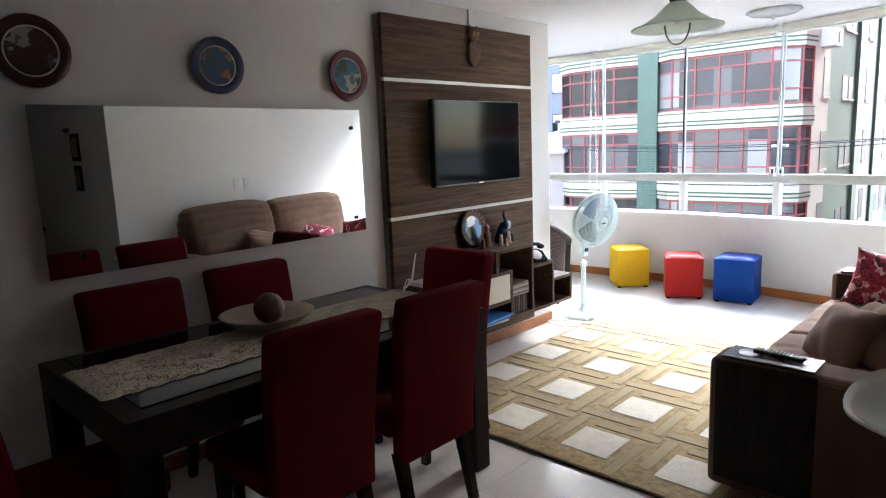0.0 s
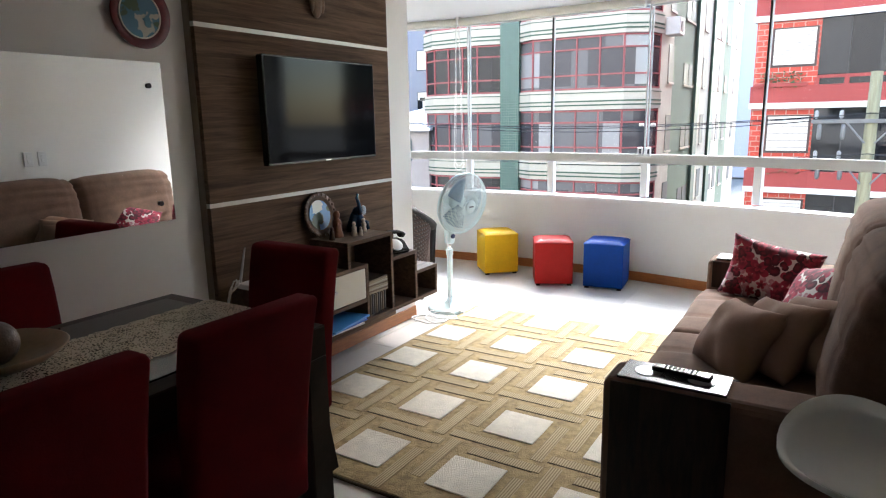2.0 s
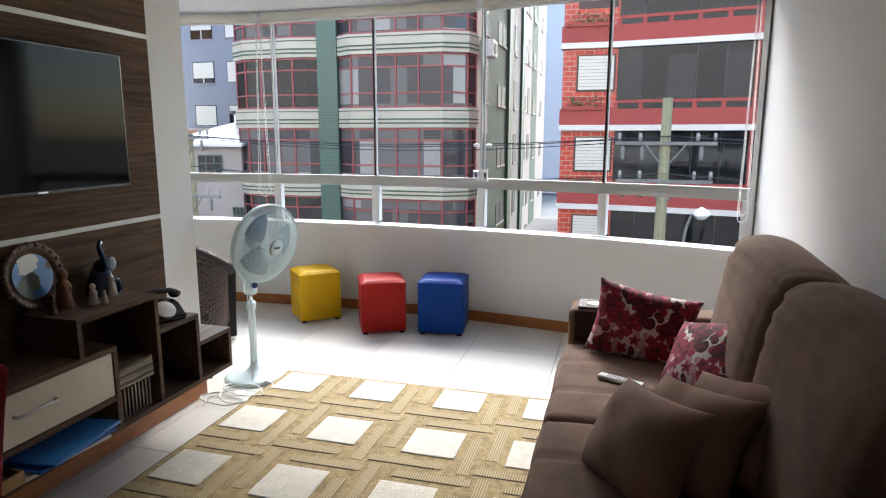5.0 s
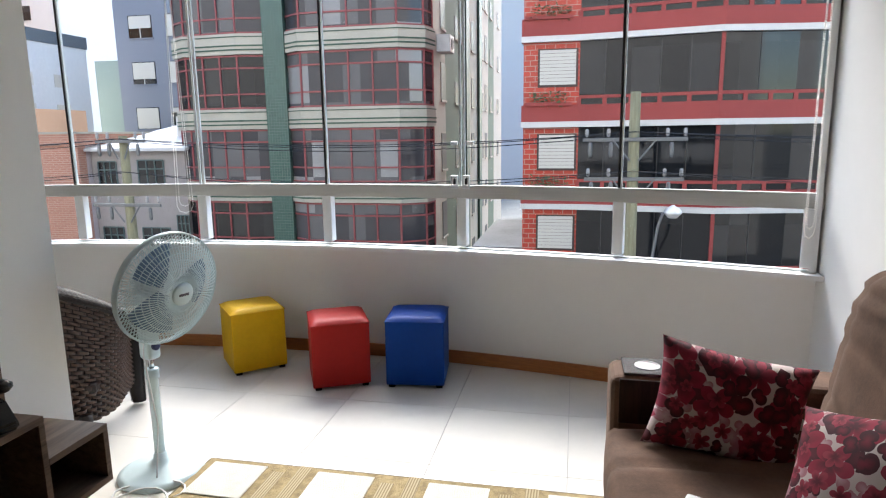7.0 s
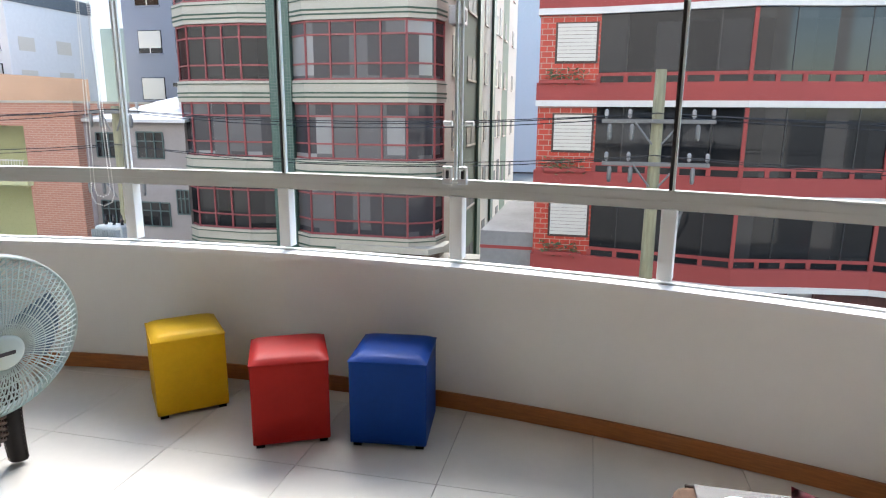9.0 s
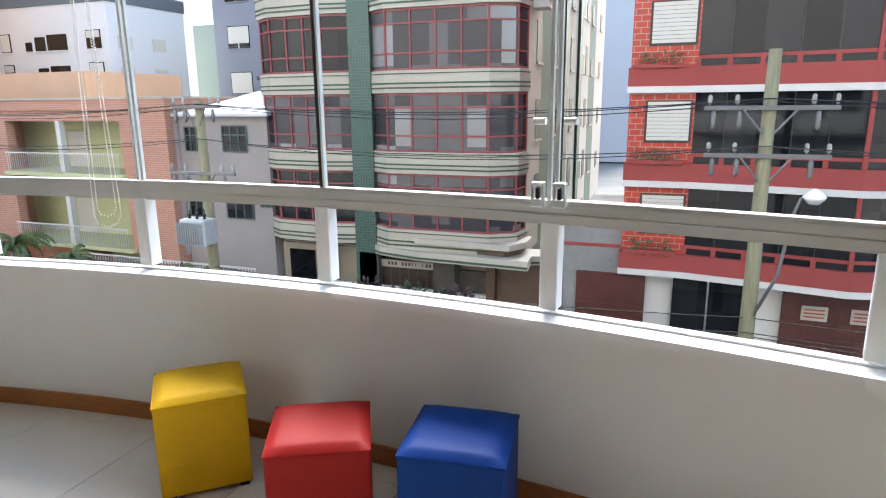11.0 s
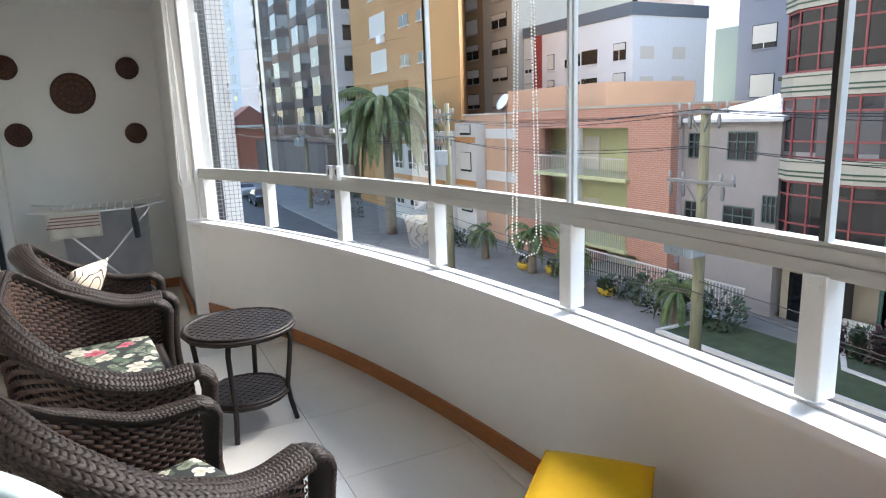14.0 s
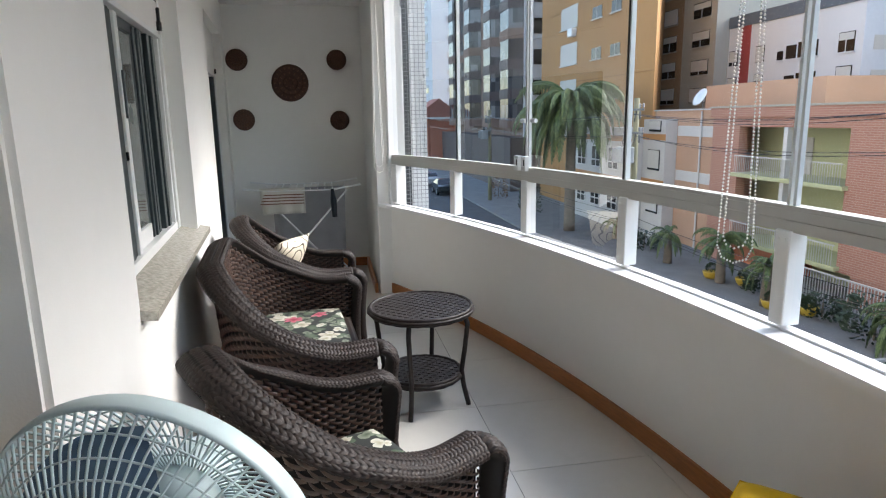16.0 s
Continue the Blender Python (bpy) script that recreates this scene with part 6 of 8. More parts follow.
# ---- street: ground, road, pavements ----
GZ = -5.65
bm = bm_new()
box(bm, -900, -900, GZ - 0.4, 900, 900, GZ - 0.16)
structure("ground", bm, mat("dusty_ground", (0.16, 0.15, 0.13), 0.95, var=0.3, scale=0.3), "grey town ground reaching the horizon", "ground")
bm = bm_new()
box(bm, -400, 9.2, GZ - 0.16, 200, 17.6, GZ - 0.12)
structure("road", bm, mat("worn_asphalt", (0.060, 0.060, 0.062), 0.9, var=0.25, scale=0.8, bump=0.3, bscale=30), "worn grey asphalt street", "road")
bm = bm_new()
box(bm, -400, 17.6, GZ - 0.16, 200, 24.9, GZ, 0.02)
structure("pavement", bm, mat("grey_paving", (0.17, 0.168, 0.16), 0.85, var=0.2, scale=1.2), "pale grey paved sidewalk", "pavement")
bm = bm_new()
box(bm, -400, 7.3, GZ - 0.16, 200, 9.2, GZ, 0.02)
structure("pavement_near", bm, MATS["grey_paving"], "pale grey paved sidewalk below the balcony", "pavement")


def brick_mat(name, c1, c2, mortar, w, h, ms=0.02, rough=0.8, offset=0.5):
    if name in MATS:
        return MATS[name]
    m = bpy.data.materials.new(name)
    m.use_nodes = True
    nt = m.node_tree
    b = nt.nodes["Principled BSDF"]
    b.inputs["Roughness"].default_value = rough
    tc = nt.nodes.new("ShaderNodeTexCoord")
    se = nt.nodes.new("ShaderNodeSeparateXYZ")
    nt.links.new(tc.outputs["Object"], se.inputs[0])
    ad = nt.nodes.new("ShaderNodeMath")
    nt.links.new(se.outputs[0], ad.inputs[0])
    nt.links.new(se.outputs[1], ad.inputs[1])
    co = nt.nodes.new("ShaderNodeCombineXYZ")
    nt.links.new(ad.outputs[0], co.inputs[0])
    nt.links.new(se.outputs[2], co.inputs[1])
    br = nt.nodes.new("ShaderNodeTexBrick")
    br.inputs["Color1"].default_value = (*c1, 1)
    br.inputs["Color2"].default_value = (*c2, 1)
    br.inputs["Mortar"].default_value = (*mortar, 1)
    br.inputs["Scale"].default_value = 1.0
    br.inputs["Brick Width"].default_value = w
    br.inputs["Row Height"].default_value = h
    br.inputs["Mortar Size"].default_value = ms
    br.offset = offset
    nt.links.new(co.outputs[0], br.inputs["Vector"])
    nt.links.new(br.outputs["Color"], b.inputs["Base Color"])
    bp = nt.nodes.new("ShaderNodeBump")
    bp.inputs["Strength"].default_value = 0.4
    bp.inputs["Distance"].default_value = 0.01
    bp.invert = True
    nt.links.new(br.outputs["Fac"], bp.inputs["Height"])
    nt.links.new(bp.outputs[0], b.inputs["Normal"])
    MATS[name] = m
    return m


def pane_mat(name, col, curtain=0.4):
    """Dim window glass with pale curtains showing behind it in places."""
    if name in MATS:
        return MATS[name]
    m = bpy.data.materials.new(name)
    m.use_nodes = True
    nt = m.node_tree
    b = nt.nodes["Principled BSDF"]
    b.inputs["Roughness"].default_value = 0.06
    b.inputs["Specular IOR Level"].default_value = 0.35
    tc = nt.nodes.new("ShaderNodeTexCoord")
    se = nt.nodes.new("ShaderNodeSeparateXYZ")
    nt.links.new(tc.outputs["Object"], se.inputs[0])

    def cell(src, size):
        dv = nt.nodes.new("ShaderNodeMath")
        dv.operation = 'DIVIDE'
        dv.inputs[1].default_value = size
        nt.links.new(src, dv.inputs[0])
        fl = nt.nodes.new("ShaderNodeMath")
        fl.operation = 'FLOOR'
        nt.links.new(dv.outputs[0], fl.inputs[0])
        return fl.outputs[0]

    sm = nt.nodes.new("ShaderNodeMath")
    nt.links.new(se.outputs[0], sm.inputs[0])
    nt.links.new(se.outputs[1], sm.inputs[1])
    co = nt.nodes.new("ShaderNodeCombineXYZ")
    nt.links.new(cell(sm.outputs[0], 0.62), co.inputs[0])
    nt.links.new(cell(se.outputs[2], 1.27), co.inputs[1])
    wn2 = nt.nodes.new("ShaderNodeTexWhiteNoise")
    nt.links.new(co.outputs[0], wn2.inputs["Vector"])
    rp = nt.nodes.new("ShaderNodeValToRGB")
    rp.color_ramp.interpolation = 'CONSTANT'
    rp.color_ramp.elements[0].color = (*col, 1)
    rp.color_ramp.elements[1].position = 0.78
    rp.color_ramp.elements[1].color = tuple(c + curtain * (0.55 - c) for c in col) + (1,)
    e = rp.color_ramp.elements.new(0.45)
    e.color = tuple(c + 0.35 * curtain * (0.45 - c) for c in col) + (1,)
    nt.links.new(wn2.outputs["Value"], rp.inputs[0])
    nt.links.new(rp.outputs[0], b.inputs["Base Color"])
    MATS[name] = m
    return m


def house(name, label, category="building", group=""):
    return thing(name, pose(0, 0, 0), label, category, group)


def hbox(parent, name, x0, y0, z0, x1, y1, z1, material, label="", bev=0.0):
    bm = bm_new()
    box(bm, x0, y0, z0, x1, y1, z1, bev)
    return part(name, bm, material, parent, label)


def hprism(parent, name, poly, z0, z1, material, label=""):
    bm = bm_new()
    prism(bm, poly, z0, z1)
    return part(name, bm, material, parent, label)


def facade_bars(bm, pts, z0, z1, zs, step, r, out=0.04):
    """Window bars on a broken facade line: posts every step metres and rails at heights zs."""
    for (xa, ya), (xb, yb) in zip(pts, pts[1:]):
        L = math.hypot(xb - xa, yb - ya)
        ang = math.atan2(yb - ya, xb - xa)
        m = Matrix.Translation((xa, ya, 0)) @ Matrix.Rotation(ang, 4, 'Z')
        n = max(1, round(L / step))
        for k in range(n + 1):
            box(bm, L * k / n - r, -out, z0, L * k / n + r, 0.0, z1, m=m)
        for z in zs:
            box(bm, 0, -out * 0.9, z - r, L, 0.0, z + r, m=m)


REDF = mat("red_window_frame", (0.22, 0.042, 0.046), 0.5, var=0.1)
CREAMB = mat("cream_band", (0.375, 0.355, 0.30), 0.7, var=0.08, scale=0.8)
GRNS = mat("dark_green_stripe", (0.028, 0.068, 0.045), 0.6)
GRNT = brick_mat("green_mosaic_tile", (0.018, 0.060, 0.048), (0.028, 0.082, 0.064), (0.085, 0.13, 0.11), 0.10, 0.10, 0.008, 0.35, 0.0)
PANEG = pane_mat("grey_pane", (0.036, 0.036, 0.042), 0.36)
PANED = pane_mat("dark_pane", (0.006, 0.007, 0.009), 0.025)
BEIGE = mat("beige_render", (0.37, 0.35, 0.295), 0.85, var=0.08, scale=0.7)
GRNP = mat("green_render", (0.072, 0.112, 0.072), 0.85, var=0.08, scale=0.7)
SHUT = mat("white_roller_shutter", (0.52, 0.50, 0.455), 0.6, var=0.05, stretch=(1, 1, 30))

# ---- building with curved bays, red frames and green column ----
gb = house("apartment_building", "cream apartment block with red framed bay windows and green column")
BAYR = [(-11.75, 25.2), (-11.45, 24.55), (-10.62, 24.0), (-7.2, 24.0), (-6.42, 24.5), (-6.28, 25.2)]
BAYL = [(-16.15, 25.6), (-15.95, 24.9), (-15.2, 24.35), (-13.1, 24.2), (-12.05, 24.45), (-11.95, 25.2)]
hbox(gb, "core", -16.1, 25.25, GZ, -6.35, 46, 12.6, BEIGE)
hbox(gb, "green_column", -12.12, 24.25, GZ, -11.32, 25.24, 13.0, GRNT, "green mosaic tiled column")


def outset(poly, d, cx):
    cyy = 26.0
    return [(cx + (x - cx) * (1 + d / 2.6), y - (d if i not in (0, len(poly) - 1) else 0)) for i, (x, y) in enumerate(poly)]


for bay, cx in ((BAYR, -8.95), (BAYL, -13.8)):
    for k in range(-2, 5):
        zb = 1.69 + 2.58 * k
        hi = outset(bay, 0.10, cx)
        body = hprism(gb, "balcony_band", hi[::-1] if False else hi, zb, zb + 0.70, CREAMB, "cream parapet band")
        for zz in (0.13, 0.27, 0.58):
            bm = bm_new()
            for (xa, ya), (xb, yb) in zip(outset(bay, 0.112, cx), outset(bay, 0.112, cx)[1:]):
                L = math.hypot(xb - xa, yb - ya)
                box(bm, 0, -0.012, zb + zz, L, 0.02, zb + zz + (0.05 if zz < 0.5 else 0.03), m=Matrix.Translation((xa, ya, 0)) @ Matrix.Rotation(math.atan2(yb - ya, xb - xa), 4, 'Z'))
            part("stripe", bm, GRNS, body, "dark green painted line")
        if k == 4:
            continue
        z0, z1 = zb + 0.70, zb + 2.58
        if k == -2 and bay is BAYL:
            pass
        gl = hprism(gb, "window", bay, z0 + 0.001, z1 - 0.001, PANEG if bay is BAYR or k % 2 else PANED, "bay window with grey panes and curtains")
        bm = bm_new()
        facade_bars(bm, bay, z0, z1, (z0 + 0.04, z0 + 0.52, z1 - 0.46, z1 - 0.05), 0.78, 0.027)
        part("window_frame", bm, REDF, gl, "red metal window frame")
SIDEP = mat("dusty_side_pane", (0.045, 0.05, 0.052), 0.55, var=0.4, scale=2, spec=0.2)
# side wall with green stripes and small windows
for i, (y0, y1, m) in enumerate(((25.3, 27.4, BEIGE), (27.4, 31.6, GRNP), (31.6, 32.4, GRNS), (32.4, 35.5, BEIGE), (35.5, 36.3, GRNS), (36.3, 39.5, BEIGE), (39.5, 42, GRNP), (42, 46.0, BEIGE))):
    hbox(gb, "side_strip", -6.349, y0, GZ, -6.28 + (0.12 if m is GRNS else 0.0), y1, 12.6, m)
for k in range(-2, 5):
    for y in (27.0, 29.8, 30.8, 34.0, 37.2, 38.6, 40.6, 44.0):
        zb = 0.1 + 2.58 * k
        w = hbox(gb, "window", -6.279, y - 0.42, zb, -6.262, y + 0.42, zb + (1.35 if y in (27.0, 34.0, 38.6) else 0.85), SIDEP, "small side window")
        hbox(w, "sill", -6.28, y - 0.48, zb - 0.08, -6.22, y + 0.48, zb, BEIGE)
ac = thing("air_conditioner", pose(-6.0, 26.3, 4.6), "grey air conditioner box on the side wall", "air conditioner", "air conditioners")
bm = bm_new()
box(bm, -0.28, -0.4, -0.3, 0.22, 0.4, 0.3, 0.02)
part("case", bm, mat("grey_case", (0.45, 0.46, 0.46), 0.5), ac)
bm = bm_new()
cyl(bm, 0, 0, 0, 0.02, 0.2, seg=20, m=Matrix.Translation((0.22, 0, 0)) @ Matrix.Rotation(radians(90), 4, 'Y'))
part("grille", bm, mat("dark_grille", (0.08, 0.08, 0.08), 0.6), ac)
# ground floor: entrance under a stepped canopy
SOFF = mat("brown_soffit", (0.10, 0.06, 0.04), 0.6, var=0.2)
LETT = mat("dark_letter", (0.06, 0.05, 0.05), 0.7)
STONE = mat("dark_stone_cladding", (0.055, 0.05, 0.045), 0.7, var=0.4, scale=5, bump=0.3, bscale=20)
CAN = [(-15.6, 25.0), (-12.3, 24.95), (-11.05, 24.0), (-9.5, 23.65), (-5.75, 23.45), (-5.8, 24.2), (-4.8, 24.6), (-4.8, 25.24), (-15.6, 25.24)]
cn = hprism(gb, "canopy", CAN, -3.75, -3.45, CREAMB, "stepped cream canopy")
hprism(cn, "stripe", [(x, y - (0.02 if y < 25.1 else 0)) for x, y in CAN], -3.70, -3.63, GRNS, "dark green painted line")
hprism(cn, "soffit_step", [(-10.6, 24.4), (-9.4, 24.0), (-6.6, 23.85), (-6.2, 24.4), (-6.2, 25.2), (-10.6, 25.2)], -3.449, -3.22, SOFF, "brown recessed step")
hprism(cn, "upper_slab", [(-10.9, 24.3), (-9.5, 23.8), (-6.4, 23.65), (-6.0, 24.3), (-6.0, 25.2), (-10.9, 25.2)], -3.219, -3.02, CREAMB)
hbox(gb, "entrance_wall", -15.6, 24.9, GZ, -4.8, 25.24, -3.76, mat("warm_cream_render", (0.30, 0.265, 0.21), 0.8, var=0.08), "cream entrance wall")
for x0, x1 in ((-12.0, -11.27), (-9.2, -8.43), (-13.6, -13.2)):
    hbox(gb, "stone_pillar", x0, 24.25, GZ, x1, 24.899, -3.76, STONE, "dark stone pillar")
bd = hbox(gb, "name_board", -11.26, 24.50, -4.28, -9.21, 24.60, -4.02, CREAMB, "cream name board with small letters")
rl = random.Random(4)
for k in range(13):
    if k in (3, 9):
        continue
    hbox(bd, "letter_bar", -11.0 + 0.13 * k, 24.488, -4.20, -11.0 + 0.13 * k + (0.075 if rl.random() < 0.7 else 0.03), 24.4995, -4.09, LETT)
dg = hbox(gb, "entrance_glazing", -11.26, 24.55, -5.0, -9.21, 24.62, -4.29, mat("dark_brown_door", (0.035, 0.025, 0.02), 0.4, var=0.2), "dark brown entrance glazing")
for k in range(1, 6):
    hbox(dg, "glazing_bar", -11.26 + 0.34 * k - 0.015, 24.53, -5.0, -11.26 + 0.34 * k + 0.015, 24.549, -4.29, SOFF)
hbox(gb, "stone_panel", -8.42, 24.7, -5.0, -7.36, 24.80, -4.25, STONE, "dark stone panel")
TILEW = brick_mat("white_tile_wall", (0.6, 0.6, 0.57), (0.55, 0.55, 0.52), (0.25, 0.25, 0.24), 0.15, 0.15, 0.012, 0.8, 0.0)
for x0, x1 in ((-13.19, -12.01), (-11.26, -9.21), (-8.42, -7.36)):
    hbox(gb, "planter_wall", x0, 24.40, GZ, x1, 24.54, -4.98, TILEW, "white tiled planter wall")
hbox(gb, "brown_pilaster", -7.35, 24.35, GZ, -7.05, 24.899, -3.76, SOFF)
gd = hbox(gb, "garage_door", -7.04, 24.62, GZ, -4.9, 24.70, -3.76, mat("brown_garage", (0.105, 0.068, 0.046), 0.6, var=0.2), "brown garage door")
for k in range(5):
    hbox(gd, "slat_joint", -7.04, 24.61, GZ + 0.35 * k, -4.9, 24.6195, GZ + 0.35 * k + 0.02, SOFF)
for x0, x1 in ((-15.3, -14.2),):
    hbox(gb, "opening", x0, 24.86, GZ, x1, 24.899, -4.0, PANED)
BED = [(-12.74, 23.9), (-11.62, 22.2), (-7.7, 21.85), (-7.0, 22.4), (-6.94, 23.9)]
bm = bm_new()
prism(bm, BED, GZ + 0.002, GZ + 0.06)
bed = tagged(part("front_lawn", bm, mat("clipped_lawn", (0.058, 0.075, 0.045), 0.95, var=0.4, scale=6, bump=0.6, bscale=60)), "clipped lawn bed inside a white kerb", "lawn")
bm = bm_new()
for (xa, ya), (xb, yb) in zip(BED, BED[1:]):
    L = math.hypot(xb - xa, yb - ya)
    box(bm, -0.05, -0.14, GZ + 0.002, L + 0.05, 0.0, GZ + 0.11, 0.01, m=Matrix.Translation((xa, ya, 0)) @ Matrix.Rotation(math.atan2(yb - ya, xb - xa), 4, 'Z'))
tagged(part("white_kerb", bm, mat("white_kerb_paint", (0.55, 0.54, 0.52), 0.8, var=0.15)), "white painted kerb round the lawn bed", "kerb", kind="structure")

# ---- red apartment building ----
rb = house("apartment_building", "red apartment block with white lines and black window bands")
REDP = mat("red_render", (0.27, 0.045, 0.040), 0.75, var=0.12, scale=0.6)
REDB = brick_mat("red_tile_cladding", (0.42, 0.036, 0.016), (0.34, 0.030, 0.014), (0.36, 0.22, 0.18), 0.30, 0.155, 0.012, 0.4)
WLINE = mat("white_line_paint", (0.55, 0.54, 0.52), 0.7, var=0.05)
RP = [(-2.95, 23.0), (-1.28, 23.0), (0.2, 22.75), (2.55, 22.3), (4.6, 22.7), (6.2, 22.9), (8.2, 22.4), (13.0, 22.9)]
RBACK = [(13.0, 36.0), (-2.95, 36.0)]
hprism(rb, "core", [(x, y + 0.35) for x, y in RP] + RBACK, -3.45, 12.2, REDP)
for k in range(-2, 5):
    z = 1.58 + 2.5 * k
    hprism(rb, "white_line", [(x - (0.06 if i == 0 else 0), y - 0.16) for i, (x, y) in enumerate(RP)] + [(13.0, 24), (-3.0, 24)], z, z + 0.17, WLINE, "white painted string course")
    hprism(rb, "parapet", [(x - (0.05 if i == 0 else 0), y - 0.13) for i, (x, y) in enumerate(RP)] + [(13.0, 24.01), (-2.99, 24.01)], z + 0.171, z + 0.66, REDP, "red painted parapet")
    bm = bm_new()
    for (xa, ya), (xb, yb) in list(zip(RP, RP[1:]))[1:]:
        L = math.hypot(xb - xa, yb - ya)
        m = Matrix.Translation((xa, ya, 0)) @ Matrix.Rotation(math.atan2(yb - ya, xb - xa), 4, 'Z')
        box(bm, 0.0, 0.0, z + 0.661, L, 0.3, z + 2.499, m=m)
    gl = part("window_band", bm, PANED, rb, "black reflecting balcony glazing")
    bm = bm_new()
    for (xa, ya), (xb, yb) in list(zip(RP, RP[1:]))[1:]:
        L = math.hypot(xb - xa, yb - ya)
        m = Matrix.Translation((xa, ya, 0)) @ Matrix.Rotation(math.atan2(yb - ya, xb - xa), 4, 'Z')
        box(bm, 0, -0.035, z + 0.84, L, 0.0, z + 0.93, m=m)
        n = max(1, round(L / 0.8))
        for q in range(n + 1):
            box(bm, L * q / n - 0.06, -0.03, z + 0.66, L * q / n + 0.06, 0, z + 0.85, m=m)
    part("rail", bm, REDP, gl, "red rail over small dark panes")
    bm = bm_new()
    for (xa, ya), (xb, yb) in list(zip(RP, RP[1:]))[1:]:
        L = math.hypot(xb - xa, yb - ya)
        m = Matrix.Translation((xa, ya, 0)) @ Matrix.Rotation(math.atan2(yb - ya, xb - xa), 4, 'Z')
        n = max(1, round(L / 0.85))
        for q in range(1, n):
            box(bm, L * q / n - 0.012, -0.015, z + 0.93, L * q / n + 0.012, 0, z + 2.49, m=m)
    part("sash_joint", bm, mat("black_frame", (0.02, 0.02, 0.022), 0.4), gl)
    for x in (2.55, 6.2, 8.2):
        hbox(rb, "post", x - 0.05, dict(RP)[x] - 0.06, z + 0.66, x + 0.05, dict(RP)[x] + 0.1, z + 2.49, REDP)
    hbox(rb, "brick_panel", -2.95, 23.0, z + 0.661, -1.28, 23.34, z + 2.499, REDB, "bright red tiled wall panel")
    wz = z + 1.21
    w = hbox(rb, "window", -2.52, 22.975, wz - 0.02, -1.33, 23.0, wz + 1.10, mat("dark_reveal", (0.05, 0.03, 0.025), 0.6), "window with a lowered white shutter")
    for q in range(10):
        zq = wz + 0.05 + 0.102 * q
        if k == 1 and q < 4:
            continue
        hbox(w, "shutter_slat", -2.46, 22.955, zq, -1.39, 22.974, zq + 0.092, SHUT)
    bm = bm_new()
    box(bm, -2.9, 22.80, z + 0.64, -1.5, 22.99, z + 0.74)
    part("planter_ledge", bm, REDP, rb)
    pl3 = thing("window_plants", pose(-2.1, 22.88, z + 0.74), "sprawling window ledge plants", "plant", "ledge plants")
    bm = bm_new()
    rr = random.Random(k + 20)
    for q in range(140):
        a = rr.uniform(0, math.tau)
        p = Vector((rr.uniform(-0.6, 0.5), rr.uniform(-0.12, 0.06), rr.uniform(0.0, 0.28) - (0.2 if rr.random() < 0.2 else 0)))
        s = rr.uniform(0.03, 0.08)
        d = Vector((math.cos(a), math.sin(a), rr.uniform(-0.3, 1))).normalized()
        o = d.orthogonal().normalized() * s * 0.35
        bm.faces.new([bm.verts.new(v) for v in (p, p + d * s + o, p + d * s * 2, p + d * s - o)])
    part("leaves", bm, mat("ledge_leaf", (0.06, 0.09, 0.035), 0.6, var=0.5, scale=8), pl3)
# ground floor
GAR = mat("dark_red_wood", (0.075, 0.02, 0.016), 0.5, var=0.25, scale=2)
hbox(rb, "ground_wall", -4.6, 23.3, GZ, 13.0, 24.0, -3.46, WLINE)
hbox(rb, "side_wall", -4.6, 23.2, GZ, -2.9, 30.0, -2.2, mat("weathered_grey_render", (0.20, 0.20, 0.20), 0.9, var=0.25, scale=0.8), "weathered grey side wall")
hbox(rb, "side_line", -4.61, 23.18, -2.75, -2.9, 23.2, -2.65, REDP)


def garage(x0, x1, z1=-3.5):
    g = hbox(rb, "garage_door", x0, 23.1, GZ, x1, 23.29, z1, GAR, "dark red panelled garage door")
    nx, nz = int((x1 - x0) / 0.42), 5
    for i in range(nx):
        for j in range(nz):
            wx, wz = (x1 - x0) / nx, (z1 - GZ) / nz
            hbox(g, "panel", x0 + wx * i + 0.07, 23.08, GZ + wz * j + 0.07, x0 + wx * (i + 1) - 0.07, 23.099, GZ + wz * (j + 1) - 0.07, GAR)


garage(-4.2, -2.25)
garage(1.3, 4.3)
garage(5.0, 8.0)
hbox(rb, "entrance", -1.55, 23.15, GZ, 0.35, 23.29, -3.5, PANED, "dark glass entrance")
for x in (-1.55, -0.6, 0.3):
    hbox(rb, "door_post", x, 23.12, GZ, x + 0.05, 23.149, -3.5, STEEL)
for x, t in ((1.75, "sign"), (2.9, "sign")):
    hbox(rb, "sign_board", x, 23.05, -4.35, x + 0.62, 23.079, -3.95, BEIGE, "pale notice board with red heading")
    for q in range(3):
        hbox(rb, "text_bar", x + 0.06, 23.046, -4.27 + 0.1 * q, x + 0.55, 23.0499, -4.23 + 0.1 * q, mat("red_text", (0.3, 0.05, 0.04), 0.7))

# ---- wooden poles with cross-arms ----
POLE = mat("weathered_pole", (0.20, 0.19, 0.12), 0.9, var=0.35, scale=3, stretch=(6, 6, 0.6), bump=0.3, bscale=20)
GALV = mat("galvanised_steel", (0.15, 0.155, 0.16), 0.5, 0.4, var=0.15)
PORC = mat("grey_porcelain", (0.27, 0.27, 0.28), 0.3)


